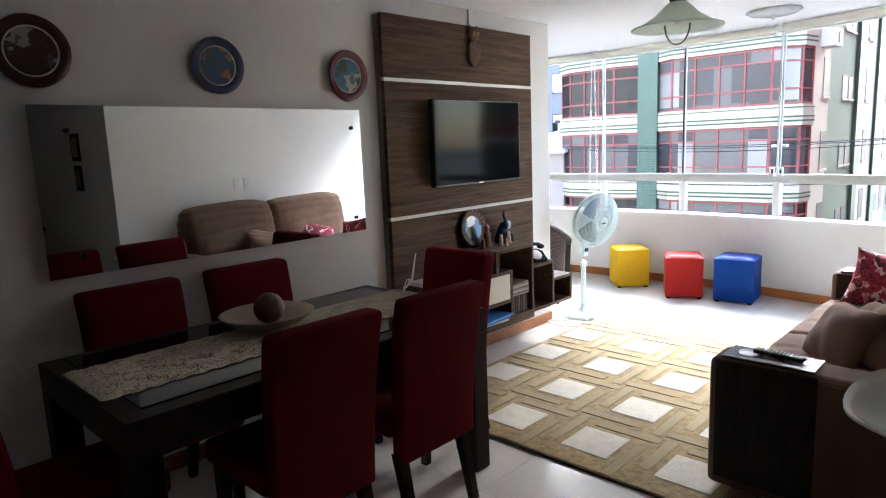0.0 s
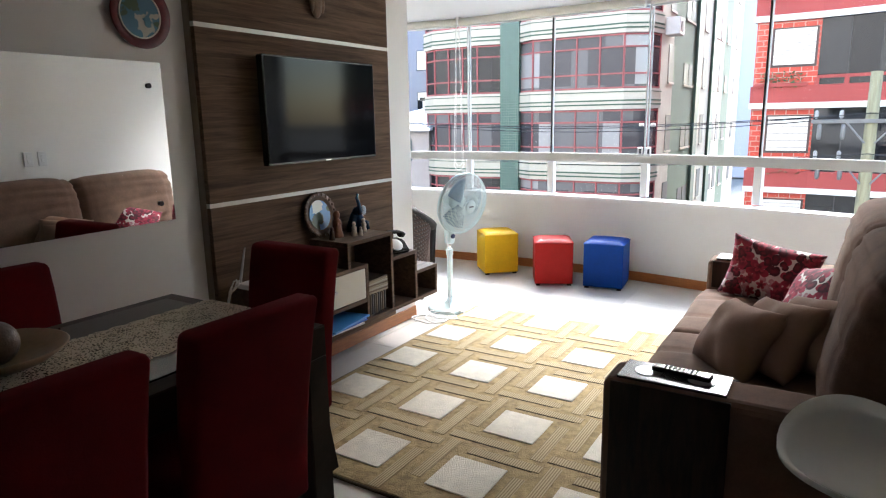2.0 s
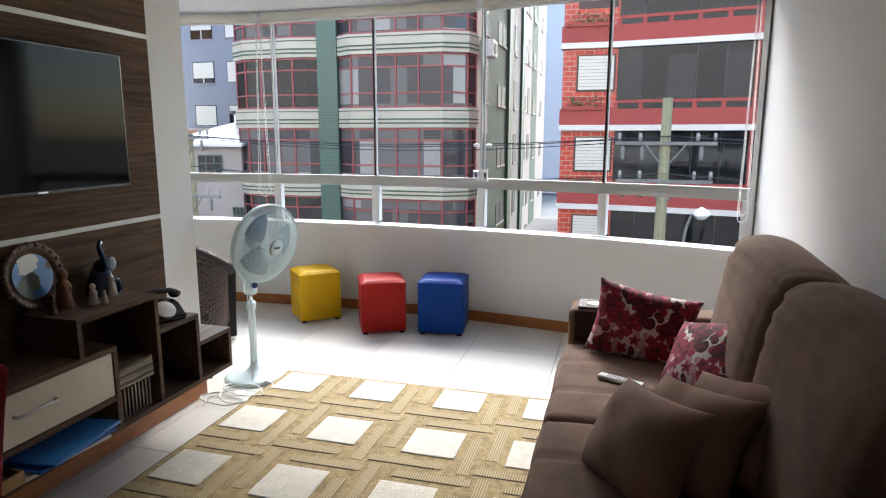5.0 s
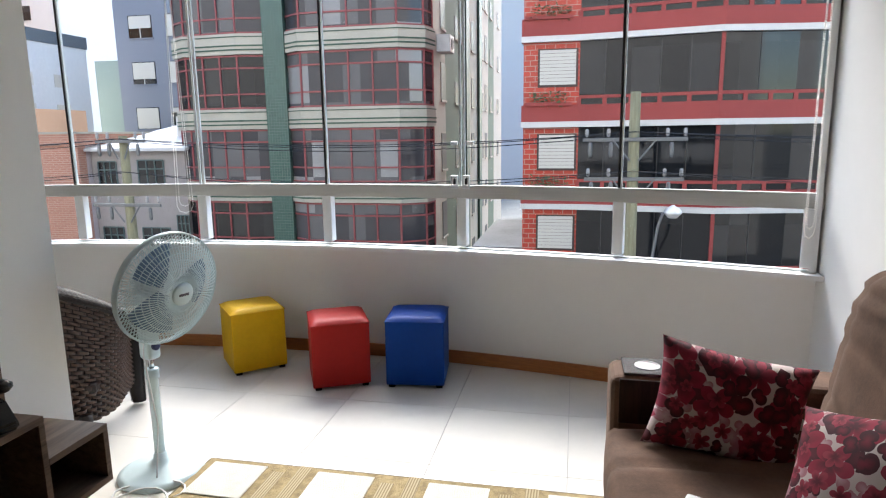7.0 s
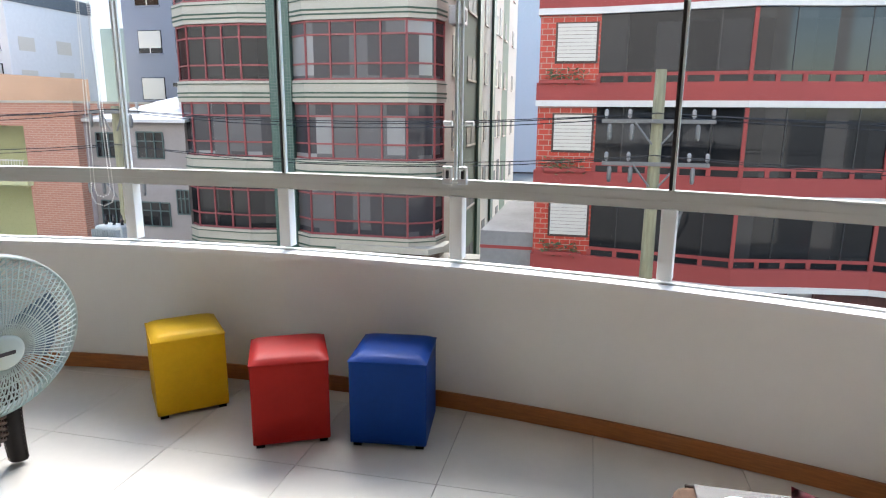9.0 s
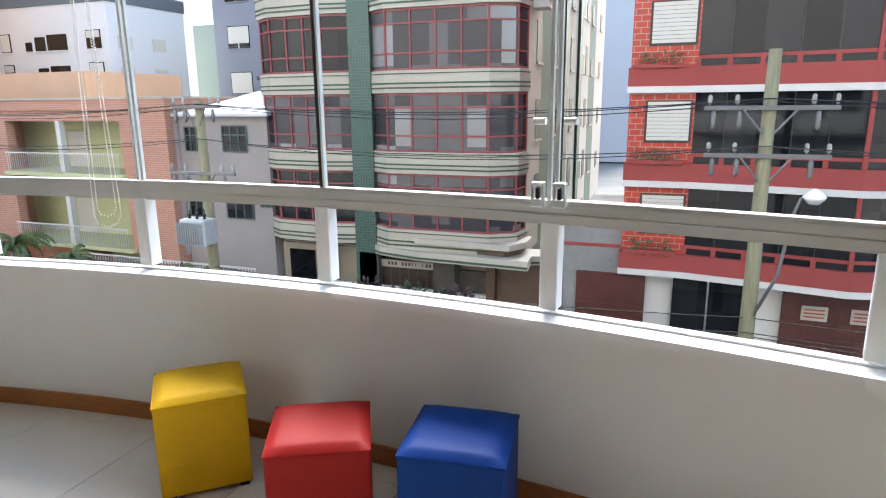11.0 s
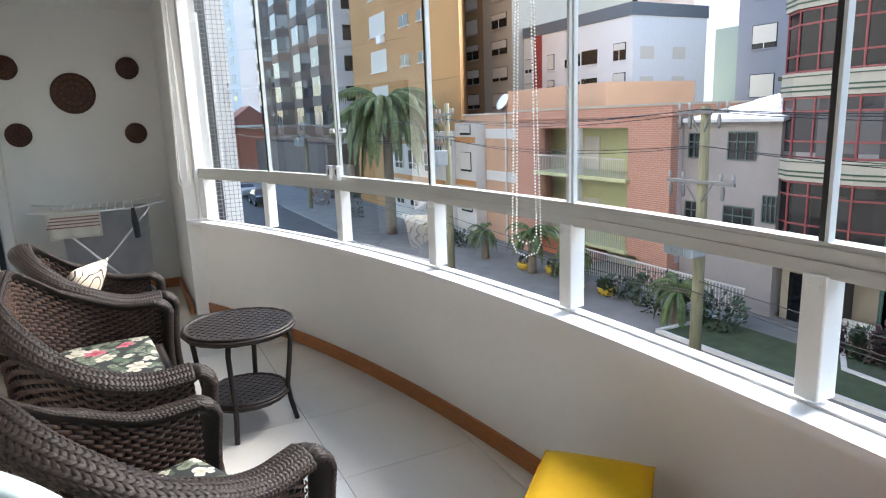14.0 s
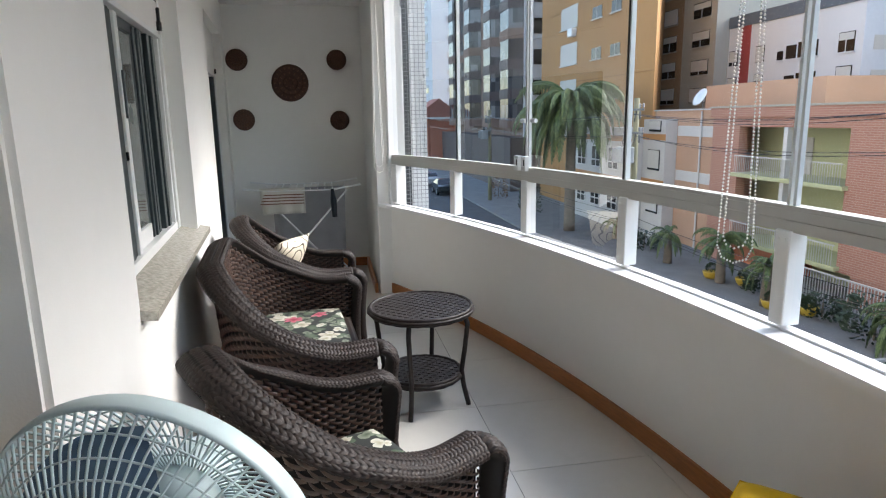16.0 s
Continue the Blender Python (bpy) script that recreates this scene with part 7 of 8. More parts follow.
def pole(x, y, top, arms, label, transformer=None, lamp=False):
    p = thing("utility_pole", pose(x, y, GZ), label, "utility pole", "street poles")
    bm = bm_new()
    lathe(bm, [(0.17, 0), (0.155, 2.5), (0.12, top - GZ)], 14)
    part("mast", bm, POLE, p, smooth=True)
    for z, w in arms:
        bm = bm_new()
        box(bm, -w, -0.16, z - GZ - 0.045, w, -0.10, z - GZ + 0.045, 0.006)
        arm = part("cross_arm", bm, GALV, p)
        for s in (-1, 1):
            bm = bm_new()
            tube(bm, [(s * w * 0.42, -0.17, z - GZ), (s * 0.10, -0.15, z - GZ - 0.5)], 0.022, 6)
            part("brace", bm, GALV, p)
        for q in (-0.92, -0.5, 0.62, 0.95):
            bm = bm_new()
            lathe(bm, [(0.02, 0.06), (0.03, 0.09), (0.055, 0.11), (0.03, 0.13), (0.055, 0.16), (0.03, 0.18), (0.05, 0.21), (0.02, 0.26)], 10, Matrix.Translation((q * w, -0.13, z - GZ)))
            part("insulator", bm, PORC, arm, smooth=True)
        for q in (-0.85, -0.45, 0.7):
            bm = bm_new()
            lathe(bm, [(0.03, -0.42), (0.05, -0.36), (0.05, -0.12), (0.03, -0.06)], 10, Matrix.Translation((q * w, -0.16, z - GZ)))
            part("fuse", bm, GALV, arm, smooth=True)
    if transformer is not None:
        z = transformer - GZ
        bm = bm_new()
        box(bm, -0.42, -0.75, z - 0.42, 0.42, -0.22, z + 0.30, 0.05, 2)
        tr3 = part("transformer", bm, mat("grey_tank", (0.33, 0.36, 0.37), 0.5), p, "grey finned transformer tank")
        for q in range(11):
            bm = bm_new()
            box(bm, -0.40 + 0.075 * q, -0.90, z - 0.36, -0.385 + 0.075 * q, -0.76, z + 0.22)
            part("fin", bm, MATS["grey_tank"], tr3)
        for q in (-0.25, 0, 0.25):
            bm = bm_new()
            lathe(bm, [(0.05, 0.30), (0.03, 0.36), (0.06, 0.40), (0.03, 0.46), (0.02, 0.58)], 10, Matrix.Translation((q, -0.5, z)))
            part("bushing", bm, BLACK, tr3, smooth=True)
    if lamp:
        bm = bm_new()
        tube(bm, [(0.08, -0.1, 2.6), (0.45, -0.1, 3.5), (0.62, -0.1, 4.8), (0.72, -0.1, 5.12), (0.86, -0.1, 5.2)], 0.035, 8)
        la = part("lamp_arm", bm, GALV, p, smooth=True)
        bm = bm_new()
        lathe(bm, [(0.10, 5.02), (0.19, 5.12), (0.22, 5.16), (0.15, 5.25), (0.06, 5.31), (0.03, 5.33)], 18, Matrix.Translation((0.95, -0.1, 0)))
        part("lamp_head", bm, WPLAS, la, "white street lamp head", smooth=True)
    return p


pole(0.02, 19.0, 2.35, ((1.24, 1.2), (0.30, 1.15)), "weathered wooden utility pole with two cross-arms and lamp", None, True)
pole(-13.9, 19.0, 1.5, ((1.35, 0.8), (-0.45, 1.1)), "wooden utility pole with a grey transformer", -1.95)
pole(-28.6, 19.0, 2.1, ((1.6, 0.9), (0.6, 0.9)), "dark utility pole with a transformer by the peach house", -0.3)
pole(-55.0, 19.2, 2.0, ((1.3, 1.0), (0.3, 1.0)), "utility pole farther down the street", 0.0)
for k, (z, y, s) in enumerate(((1.42, 18.85, 0.25), (1.42, 18.7, 0.3), (1.36, 19.1, 0.35), (0.5, 18.8, 0.3), (0.47, 19.1, 0.4), (-3.1, 18.9, 0.2), (-3.4, 18.8, 0.25), (-3.55, 19.0, 0.3))):
    cb = thing("overhead_wire", pose(0, 0, 0), "thin black overhead wire along the street", "wire", "overhead wires")
    bm = bm_new()
    xs = [-90, -55, -28.6, -13.9, 0.0, 18.0]
    pts = []
    for a, b in zip(xs, xs[1:]):
        for q in range(8):
            f = q / 8
            pts.append((a + (b - a) * f, y, z - s * 4 * f * (1 - f)))
    tube(bm, pts, 0.011, 5)
    part("strand", bm, BLACK, cb)

# ---- pink brick house with yellow loggias ----
pk = house("brick_house", "salmon brick house with pale yellow loggias")
PINKB = brick_mat("salmon_brick", (0.40, 0.19, 0.13), (0.36, 0.165, 0.115), (0.44, 0.28, 0.22), 0.30, 0.085, 0.012)
YEL = mat("pale_yellow_render", (0.46, 0.47, 0.27), 0.8, var=0.06)
X0, X1 = -30.5, -19.85
LX0, LX1 = -28.45, -22.15
hbox(pk, "wall_left", X0, 24.0, -4.5, LX0, 24.4, 1.2, PINKB)
hbox(pk, "wall_right", LX1, 24.0, -4.5, X1, 24.4, 1.2, PINKB)
hbox(pk, "wall_band", LX0, 24.0, 0.78, LX1, 24.4, 1.2, PINKB)
hbox(pk, "roof_edge", X0 - 0.1, 23.9, 1.2, X1 + 0.1, 34, 1.62, PINKB)
hbox(pk, "coping", X0 - 0.15, 23.85, 1.62, X1 + 0.15, 34.05, 1.70, BEIGE)
hbox(pk, "body", X0, 26.0, GZ, X1, 34, 1.19, YEL)
hbox(pk, "side_wall", X1 - 0.4, 24.4, -4.5, X1, 26.0, 1.2, mat("grey_pink_render", (0.42, 0.36, 0.36), 0.8))
hbox(pk, "side_wall", X0, 24.4, -4.5, X0 + 0.4, 26.0, 1.2, PINKB)
for zt in (-1.45, -4.45):
    hbox(pk, "slab", LX0 - 0.15, 23.75, zt, LX1 + 0.15, 26.0, zt + 0.16, YEL)
    hbox(pk, "column", -25.5, 23.95, zt + 0.16, -25.28, 24.2, -1.46 if zt < -2 else 0.78, WLINE)
    for x in (-26.75, -23.1):
        w = hbox(pk, "shutter_door", x - 0.55, 25.94, zt + 0.17, x + 0.55, 25.99, zt + 1.75, SHUT, "white shuttered balcony door")
    rl = hbox(pk, "railing", LX0, 23.80, zt + 0.92, LX1, 23.84, zt + 0.97, WLINE, "thin white balcony railing")
    bm = bm_new()
    for q in range(50):
        box(bm, LX0 + 0.05 + 0.126 * q, 23.81, zt + 0.17, LX0 + 0.065 + 0.126 * q, 23.825, zt + 0.92)
    part("bars", bm, WLINE, rl)
hbox(pk, "ground_pillar", X0, 24.0, GZ, X0 + 1.0, 26.0, -4.5, PINKB)
hbox(pk, "ground_pillar", X1 - 1.6, 24.0, GZ, X1, 26.0, -4.5, PINKB)
hbox(pk, "ground_wall", X0 + 1.0, 24.9, GZ, -25.6, 26.0, -4.5, mat("salmon_render", (0.46, 0.17, 0.10), 0.8, var=0.1), "salmon rendered ground floor wall")
gt = hbox(pk, "gate_rail", -24.6, 23.6, -4.6, -16.0, 23.64, -4.54, WLINE, "white barred street gate")
bm = bm_new()
for q in range(62):
    box(bm, -24.6 + 0.14 * q, 23.605, GZ, -24.575 + 0.14 * q, 23.63, -4.6)
part("bars", bm, WLINE, gt)

# ---- grey house ----
gh = house("grey_house", "grey rendered house with a tin roof and chimney")
GREYP = mat("mauve_grey_render", (0.27, 0.245, 0.24), 0.85, var=0.12, scale=0.6)
hbox(gh, "wall", X1 + 0.05, 24.6, GZ, -15.75, 33, 0.95, GREYP)
bm = bm_new()
vs = [bm.verts.new(v) for v in ((X1, 24.3, 0.95), (-15.5, 24.3, 0.95), (-15.5, 33, 2.3), (X1, 33, 2.3), (X1, 24.3, 1.06), (-15.5, 24.3, 1.06), (-15.5, 33, 2.42), (X1, 33, 2.42))]
for f in ((0, 1, 2, 3), (4, 5, 6, 7), (0, 1, 5, 4), (1, 2, 6, 5), (2, 3, 7, 6), (3, 0, 4, 7)):
    bm.faces.new([vs[i] for i in f])
part("roof", bm, mat("tin_roof", (0.45, 0.46, 0.48), 0.5, 0.3, var=0.2, scale=0.8), gh, "pale corrugated tin roof")
hbox(gh, "chimney", -17.6, 27, 1.2, -16.6, 27.8, 2.3, WLINE)
hbox(gh, "chimney_cap", -17.7, 26.9, 2.3, -16.5, 27.9, 2.45, BLACK)
for x, z, w, h in ((-19.1, -0.35, 0.8, 0.9), (-17.2, -0.35, 1.1, 0.95), (-19.1, -2.9, 0.9, 0.9), (-17.2, -2.9, 1.2, 0.9), (-16.0, -2.4, 0.5, 0.9)):
    wv = hbox(gh, "window", x - w / 2, 24.57, z, x + w / 2, 24.599, z + h, PANED, "dark house window")
    bm = bm_new()
    facade_bars(bm, [(x - w / 2, 24.57), (x + w / 2, 24.57)], z, z + h, (z, z + h * 0.65, z + h), w / 3, 0.022, 0.03)
    part("frame", bm, mat("teal_frame", (0.05, 0.085, 0.085), 0.5), wv)

# ---- peach house ----
pe = house("peach_house", "peach and white banded house with shutters and satellite dish")
PEACH = mat("peach_render", (0.47, 0.29, 0.19), 0.8, var=0.1, scale=0.6)
hbox(pe, "wall", -37.2, 24.6, GZ, X0 - 0.06, 33, 1.55, PEACH)
for z in (-2.2, 0.2):
    hbox(pe, "white_band", -34.6, 24.55, z, X0 - 0.06, 24.599, z + 0.55, WLINE)
PALEW = mat("weathered_white_render", (0.50, 0.48, 0.45), 0.85, var=0.1, scale=0.7)
BAND = mat("ochre_band_paint", (0.42, 0.20, 0.07), 0.8, var=0.1)
hbox(pe, "front_bay", -37.2, 23.9, GZ, -34.7, 24.59, 1.1, PALEW, "pale rendered front bay")
for z in (-2.62, -0.05):
    hbox(pe, "ochre_band", -37.22, 23.87, z, -34.68, 23.899, z + 0.34, BAND, "ochre painted band")
for z in (-4.2, -1.75, 0.42):
    w = hbox(pe, "window", -36.5, 23.86, z, -35.2, 23.899, z + 1.15 if z < 0 else z + 0.6, PANED, "window with a lowered white shutter")
    hbox(w, "shutter", -36.45, 23.83, z + 0.12, -35.25, 23.859, z + 1.12 if z < 0 else z + 0.58, SHUT)
hbox(pe, "drain_pipe", -32.4, 24.50, GZ, -32.3, 24.549, 1.5, WLINE, "thin white drain pipe")
hbox(pe, "parapet_cap", -37.25, 24.5, 1.551, X0 - 0.02, 24.75, 1.62, WLINE)
# low wing beside it, behind the palm
lw = house("low_wing", "pale low wing with ochre bands and windows behind the palm")
hbox(lw, "wall", -46.0, 23.2, GZ, -37.25, 24.6, 0.6, PALEW)
for z in (-2.7, -0.2):
    hbox(lw, "ochre_band", -46.0, 23.16, z, -37.25, 23.199, z + 0.34, BAND, "ochre painted band")
for x in (-44.6, -42.2, -39.6):
    for z in (-4.5, -1.95):
        w = hbox(lw, "window", x - 0.7, 23.17, z, x + 0.7, 23.199, z + 1.35, PANED, "dark window with white frame")
        bm = bm_new()
        facade_bars(bm, [(x - 0.7, 23.17), (x + 0.7, 23.17)], z, z + 1.35, (z, z + 0.45, z + 1.35), 0.7, 0.035, 0.03)
        part("frame", bm, WLINE, w)
hbox(pe, "roof_room", -36, 27, 1.56, -27.0, 33, 2.9, PEACH)
ds = thing("satellite_dish", pose(-33.5, 25.2, 1.56), "white satellite dish on the roof", "satellite dish")
bm = bm_new()
lathe(bm, [(0.02, 0.0), (0.3, 0.05), (0.5, 0.15), (0.5, 0.17), (0.3, 0.07), (0.001, 0.02)], 20, Matrix.Translation((0, 0, 0.6)) @ Matrix.Rotation(radians(60), 4, 'X'))
part("dish", bm, WPLAS, ds, smooth=True)
bm = bm_new()
cyl(bm, 0, 0.05, 0, 0.6, 0.03, seg=8)
part("mount", bm, GALV, ds)


def tower(name, x0, x1, y0, y1, z1, wall, label, cols, pitch, zfirst, win=(1.4, 1.3), shutter=True, side=False, sidewall=None):
    t = house(name, label)
    hbox(t, "wall", x0, y0, GZ, x1, y1, z1, wall)
    if sidewall is not None:
        hbox(t, "side_wall", x1, y0 + 0.02, GZ, x1 + 0.05, y1, z1, sidewall)
    n = int((z1 - zfirst - 1.0) / pitch) + 1
    for k in range(n):
        z = zfirst + pitch * k
        for x, w, h, sh in cols:
            wv = hbox(t, "window", x - w / 2, y0 - 0.03, z, x + w / 2, y0 - 0.001, z + h, PANED, "white shuttered window" if sh else "dark window")
            if sh:
                drop = (0.45, 1.0, 0.6, 1.0, 0.8)[(k * 3 + int(abs(x) * 2)) % 5]
                hbox(wv, "shutter", x - w / 2 + 0.05, y0 - 0.05, z + h * (1 - drop) + 0.04, x + w / 2 - 0.05, y0 - 0.031, z + h - 0.04, SHUT)
                hbox(wv, "mullion", x - 0.03, y0 - 0.06, z, x + 0.03, y0 - 0.051, z + h * (1 - drop) + 0.04, WLINE)
            hbox(wv, "sill", x - w / 2 - 0.08, y0 - 0.10, z - 0.08, x + w / 2 + 0.08, y0 - 0.001, z - 0.005, wall)
        if side:
            for y in [y0 + (y1 - y0) * f for f in (0.19, 0.62)]:
                hbox(t, "window", x1 + 0.051, y - 0.5, z, x1 + 0.075, y + 0.5, z + 0.7, SHUT, "white shuttered window")
    return t


OCHRE = mat("ochre_render", (0.40, 0.205, 0.07), 0.8, var=0.10, scale=0.3)
ot = house("orange_tower", "tall ochre apartment tower with white shutters")
hprism(ot, "wall", [(-57.6, 24.62), (-37.6, 24.62), (-61.0, 38.5), (-70.0, 38.5)], GZ, 24, OCHRE)
for k in range(8):
    z = -0.22 + 2.75 * k
    for x, w, h, sh in ((-51.25, 3.4, 1.6, True), (-45.98, 1.6, 0.78, False), (-42.95, 1.45, 0.72, False)):
        wv = hbox(ot, "window", x - w / 2, 24.59, z, x + w / 2, 24.619, z + h, SHUT if sh else PANED, "white shuttered window" if sh else "small dark window")
        hbox(wv, "sill", x - w / 2 - 0.1, 24.50, z - 0.09, x + w / 2 + 0.1, 24.619, z - 0.005, WLINE)
        if not sh:
            hbox(wv, "frame", x - 0.03, 24.575, z, x + 0.03, 24.589, z + h, WLINE)
    ac = hbox(ot, "air_conditioner", -50.6, 24.2, z - 0.75, -49.7, 24.618, z - 0.15, WPLAS, "white air conditioner box", 0.03) if k % 2 else None
for z in (3.9, 9.4, 14.9):
    hbox(ot, "render_joint", -57.6, 24.60, z, -37.6, 24.619, z + 0.06, mat("darker_ochre", (0.30, 0.15, 0.05), 0.85))
bt = tower("beige_tower", -49.5, -41.6, 31, 42, 22, BEIGE, "beige apartment tower with shuttered windows", [(-47.3, 1.9, 1.12, True), (-43.3, 2.05, 1.0, True)], 1.87, 2.1)
hbox(bt, "brown_strip", -49.49, 30.972, GZ, -45.6, 30.998, 22, mat("brown_render", (0.28, 0.18, 0.10), 0.8))
wt = tower("white_tower", -41.8, -30.7, 32, 37.8, 6.75, mat("cool_white_render", (0.58, 0.575, 0.57), 0.8, var=0.05, scale=0.4), "white apartment block under a dark roof edge", [(-41.0, 0.9, 0.95, True), (-38.4, 0.8, 1.0, True), (-36.6, 0.5, 0.5, False), (-35.7, 0.8, 0.75, False), (-34.4, 1.5, 0.85, False), (-31.7, 1.05, 0.98, True)], 1.68, -2.35, side=True, sidewall=mat("pale_blue_render", (0.60, 0.62, 0.645), 0.8, var=0.05))
hbox(wt, "roof_edge", -41.9, 31.9, 6.75, -30.6, 37.9, 7.45, mat("slate_fascia", (0.10, 0.12, 0.14), 0.6), "dark slate roof edge")
hbox(wt, "red_strip", -40.3, 31.95, GZ, -39.4, 31.998, 6.75, REDP)
tower("pale_green_tower", -33.6, -31.1, 42, 50, 6.6, mat("pale_green_render", (0.24, 0.30, 0.275), 0.8, var=0.05), "pale green apartment tower in the distance", [], 2.7, 0)
tower("blue_grey_tower", -31.0, -24.5, 41, 50, 16, mat("blue_grey_render", (0.19, 0.205, 0.25), 0.8, var=0.05), "blue grey apartment tower with white windows", [(-29.1, 1.7, 1.4, True), (-26.4, 1.7, 1.4, True)], 2.9, -0.9)
tower("white_tower", -70, -52, 60, 70, 19, MATS["cool_white_render"], "distant white tower behind the roofs", [(-66, 1.5, 1.4, False), (-61, 1.5, 1.4, False), (-56, 1.5, 1.4, False)], 2.8, 2)
tower("distant_tower", -22, -6, 80, 90, 20.0, mat("hazy_grey_render", (0.36, 0.38, 0.41), 0.85, var=0.06), "distant blue grey block between the buildings", [], 2.8, 0)

# brown tower with bays and a white end face
bt2 = house("brown_tower", "brown apartment tower with stacked bays and white end wall")
BRW = mat("brown_brick_render", (0.20, 0.13, 0.10), 0.8, var=0.1, scale=0.5)
hbox(bt2, "wall", -96, 24.6, GZ, -62.2, 36, 24, BRW)
hbox(bt2, "end_wall", -62.19, 24.4, -0.6, -62.0, 36, 24, mat("white_end_render", (0.50, 0.52, 0.55), 0.8, var=0.04), "white rendered end wall")
hbox(bt2, "podium", -96, 22.6, GZ, -60.5, 24.59, -0.6, mat("dark_podium", (0.09, 0.07, 0.065), 0.7, var=0.2, scale=0.4), "dark brown podium")
for c in (-92, -82, -72, -65):
    for k in range(8):
        z = 0.3 + 2.8 * k
        hprism(bt2, "bay_band", [(c - 2.2, 24.6), (c - 1.5, 23.2), (c + 1.5, 23.2), (c + 2.2, 24.6)], z, z + 0.95, mat("dark_bay_band", (0.075, 0.055, 0.055), 0.6) if k % 3 else BRW)
        w = hprism(bt2, "bay_window", [(c - 2.1, 24.6), (c - 1.42, 23.28), (c + 1.42, 23.28), (c + 2.1, 24.6)], z + 0.951, z + 2.799, PANEG, "glazed bay window")
for k in range(8):
    for y in (26.5,):
        hbox(bt2, "end_window", -61.999, y - 1.2, 0.6 + 2.8 * k, -61.97, y + 0.8, 2.0 + 2.8 * k, PANED)
tower("far_white_tower", -170, -112, 24, 40, 24, mat("far_white_render", (0.60, 0.62, 0.64), 0.8, var=0.04), "distant white apartment block at the street's end", [(-160 + 7 * q, 3.5, 1.4, q % 2 == 0) for q in range(7)], 2.9, -3, side=True)
hs = house("red_roof_house", "distant house with red tiled roof")
hbox(hs, "wall", -104, 18.6, GZ, -97, 26, 1.2, mat("brick_red_wall", (0.36, 0.13, 0.08), 0.8))
bm = bm_new()
vs = [bm.verts.new(v) for v in ((-104.4, 18.2, 1.2), (-96.6, 18.2, 1.2), (-96.6, 26.4, 1.2), (-104.4, 26.4, 1.2), (-96.6, 22.3, 4.2), (-104.4, 22.3, 4.2))]
for f in ((0, 1, 4, 5), (2, 3, 5, 4), (1, 2, 4), (3, 0, 5), (0, 3, 2, 1)):
    bm.faces.new([vs[i] for i in f])
part("roof", bm, mat("red_roof_tile", (0.30, 0.12, 0.09), 0.8, var=0.2), hs)
hbox(hs, "gable", -96.59, 18.4, 1.2, -96.5, 26.2, 1.5, WLINE)

# tiled pillar of the own building beyond the balcony
pi = house("tiled_pillar", "pillar clad in small dark and white tiles", "pillar")
hbox(pi, "dark_face", -9.7, 5.95, GZ, -9.0, 6.365, 8, brick_mat("charcoal_tile", (0.035, 0.038, 0.042), (0.05, 0.052, 0.056), (0.35, 0.35, 0.34), 0.045, 0.045, 0.003, 0.3, 0.0), "charcoal small tiles")
hbox(pi, "white_face", -9.69, 6.367, GZ, -8.99, 6.545, 8, brick_mat("white_tile", (0.66, 0.66, 0.65), (0.62, 0.62, 0.61), (0.22, 0.22, 0.22), 0.045, 0.045, 0.003, 0.3, 0.0), "white small tiles")

# ---- planting ----
LEAF = mat("palm_leaf", (0.07, 0.12, 0.035), 0.5, var=0.5, scale=3)
_lt = LEAF.node_tree
_lg = _lt.nodes.new("ShaderNodeNewGeometry")
_lr = _lt.nodes.new("ShaderNodeValToRGB")
_lr.color_ramp.elements[0].color = (0.028, 0.055, 0.016, 1)
_lr.color_ramp.elements[1].color = (0.14, 0.19, 0.06, 1)
_lt.links.new(_lg.outputs["Random Per Island"], _lr.inputs[0])
_lt.links.new(_lr.outputs[0], _lt.nodes["Principled BSDF"].inputs["Base Color"])
TRUNK = mat("palm_trunk", (0.16, 0.13, 0.10), 0.95, var=0.3, scale=4, bump=0.5, bscale=12)


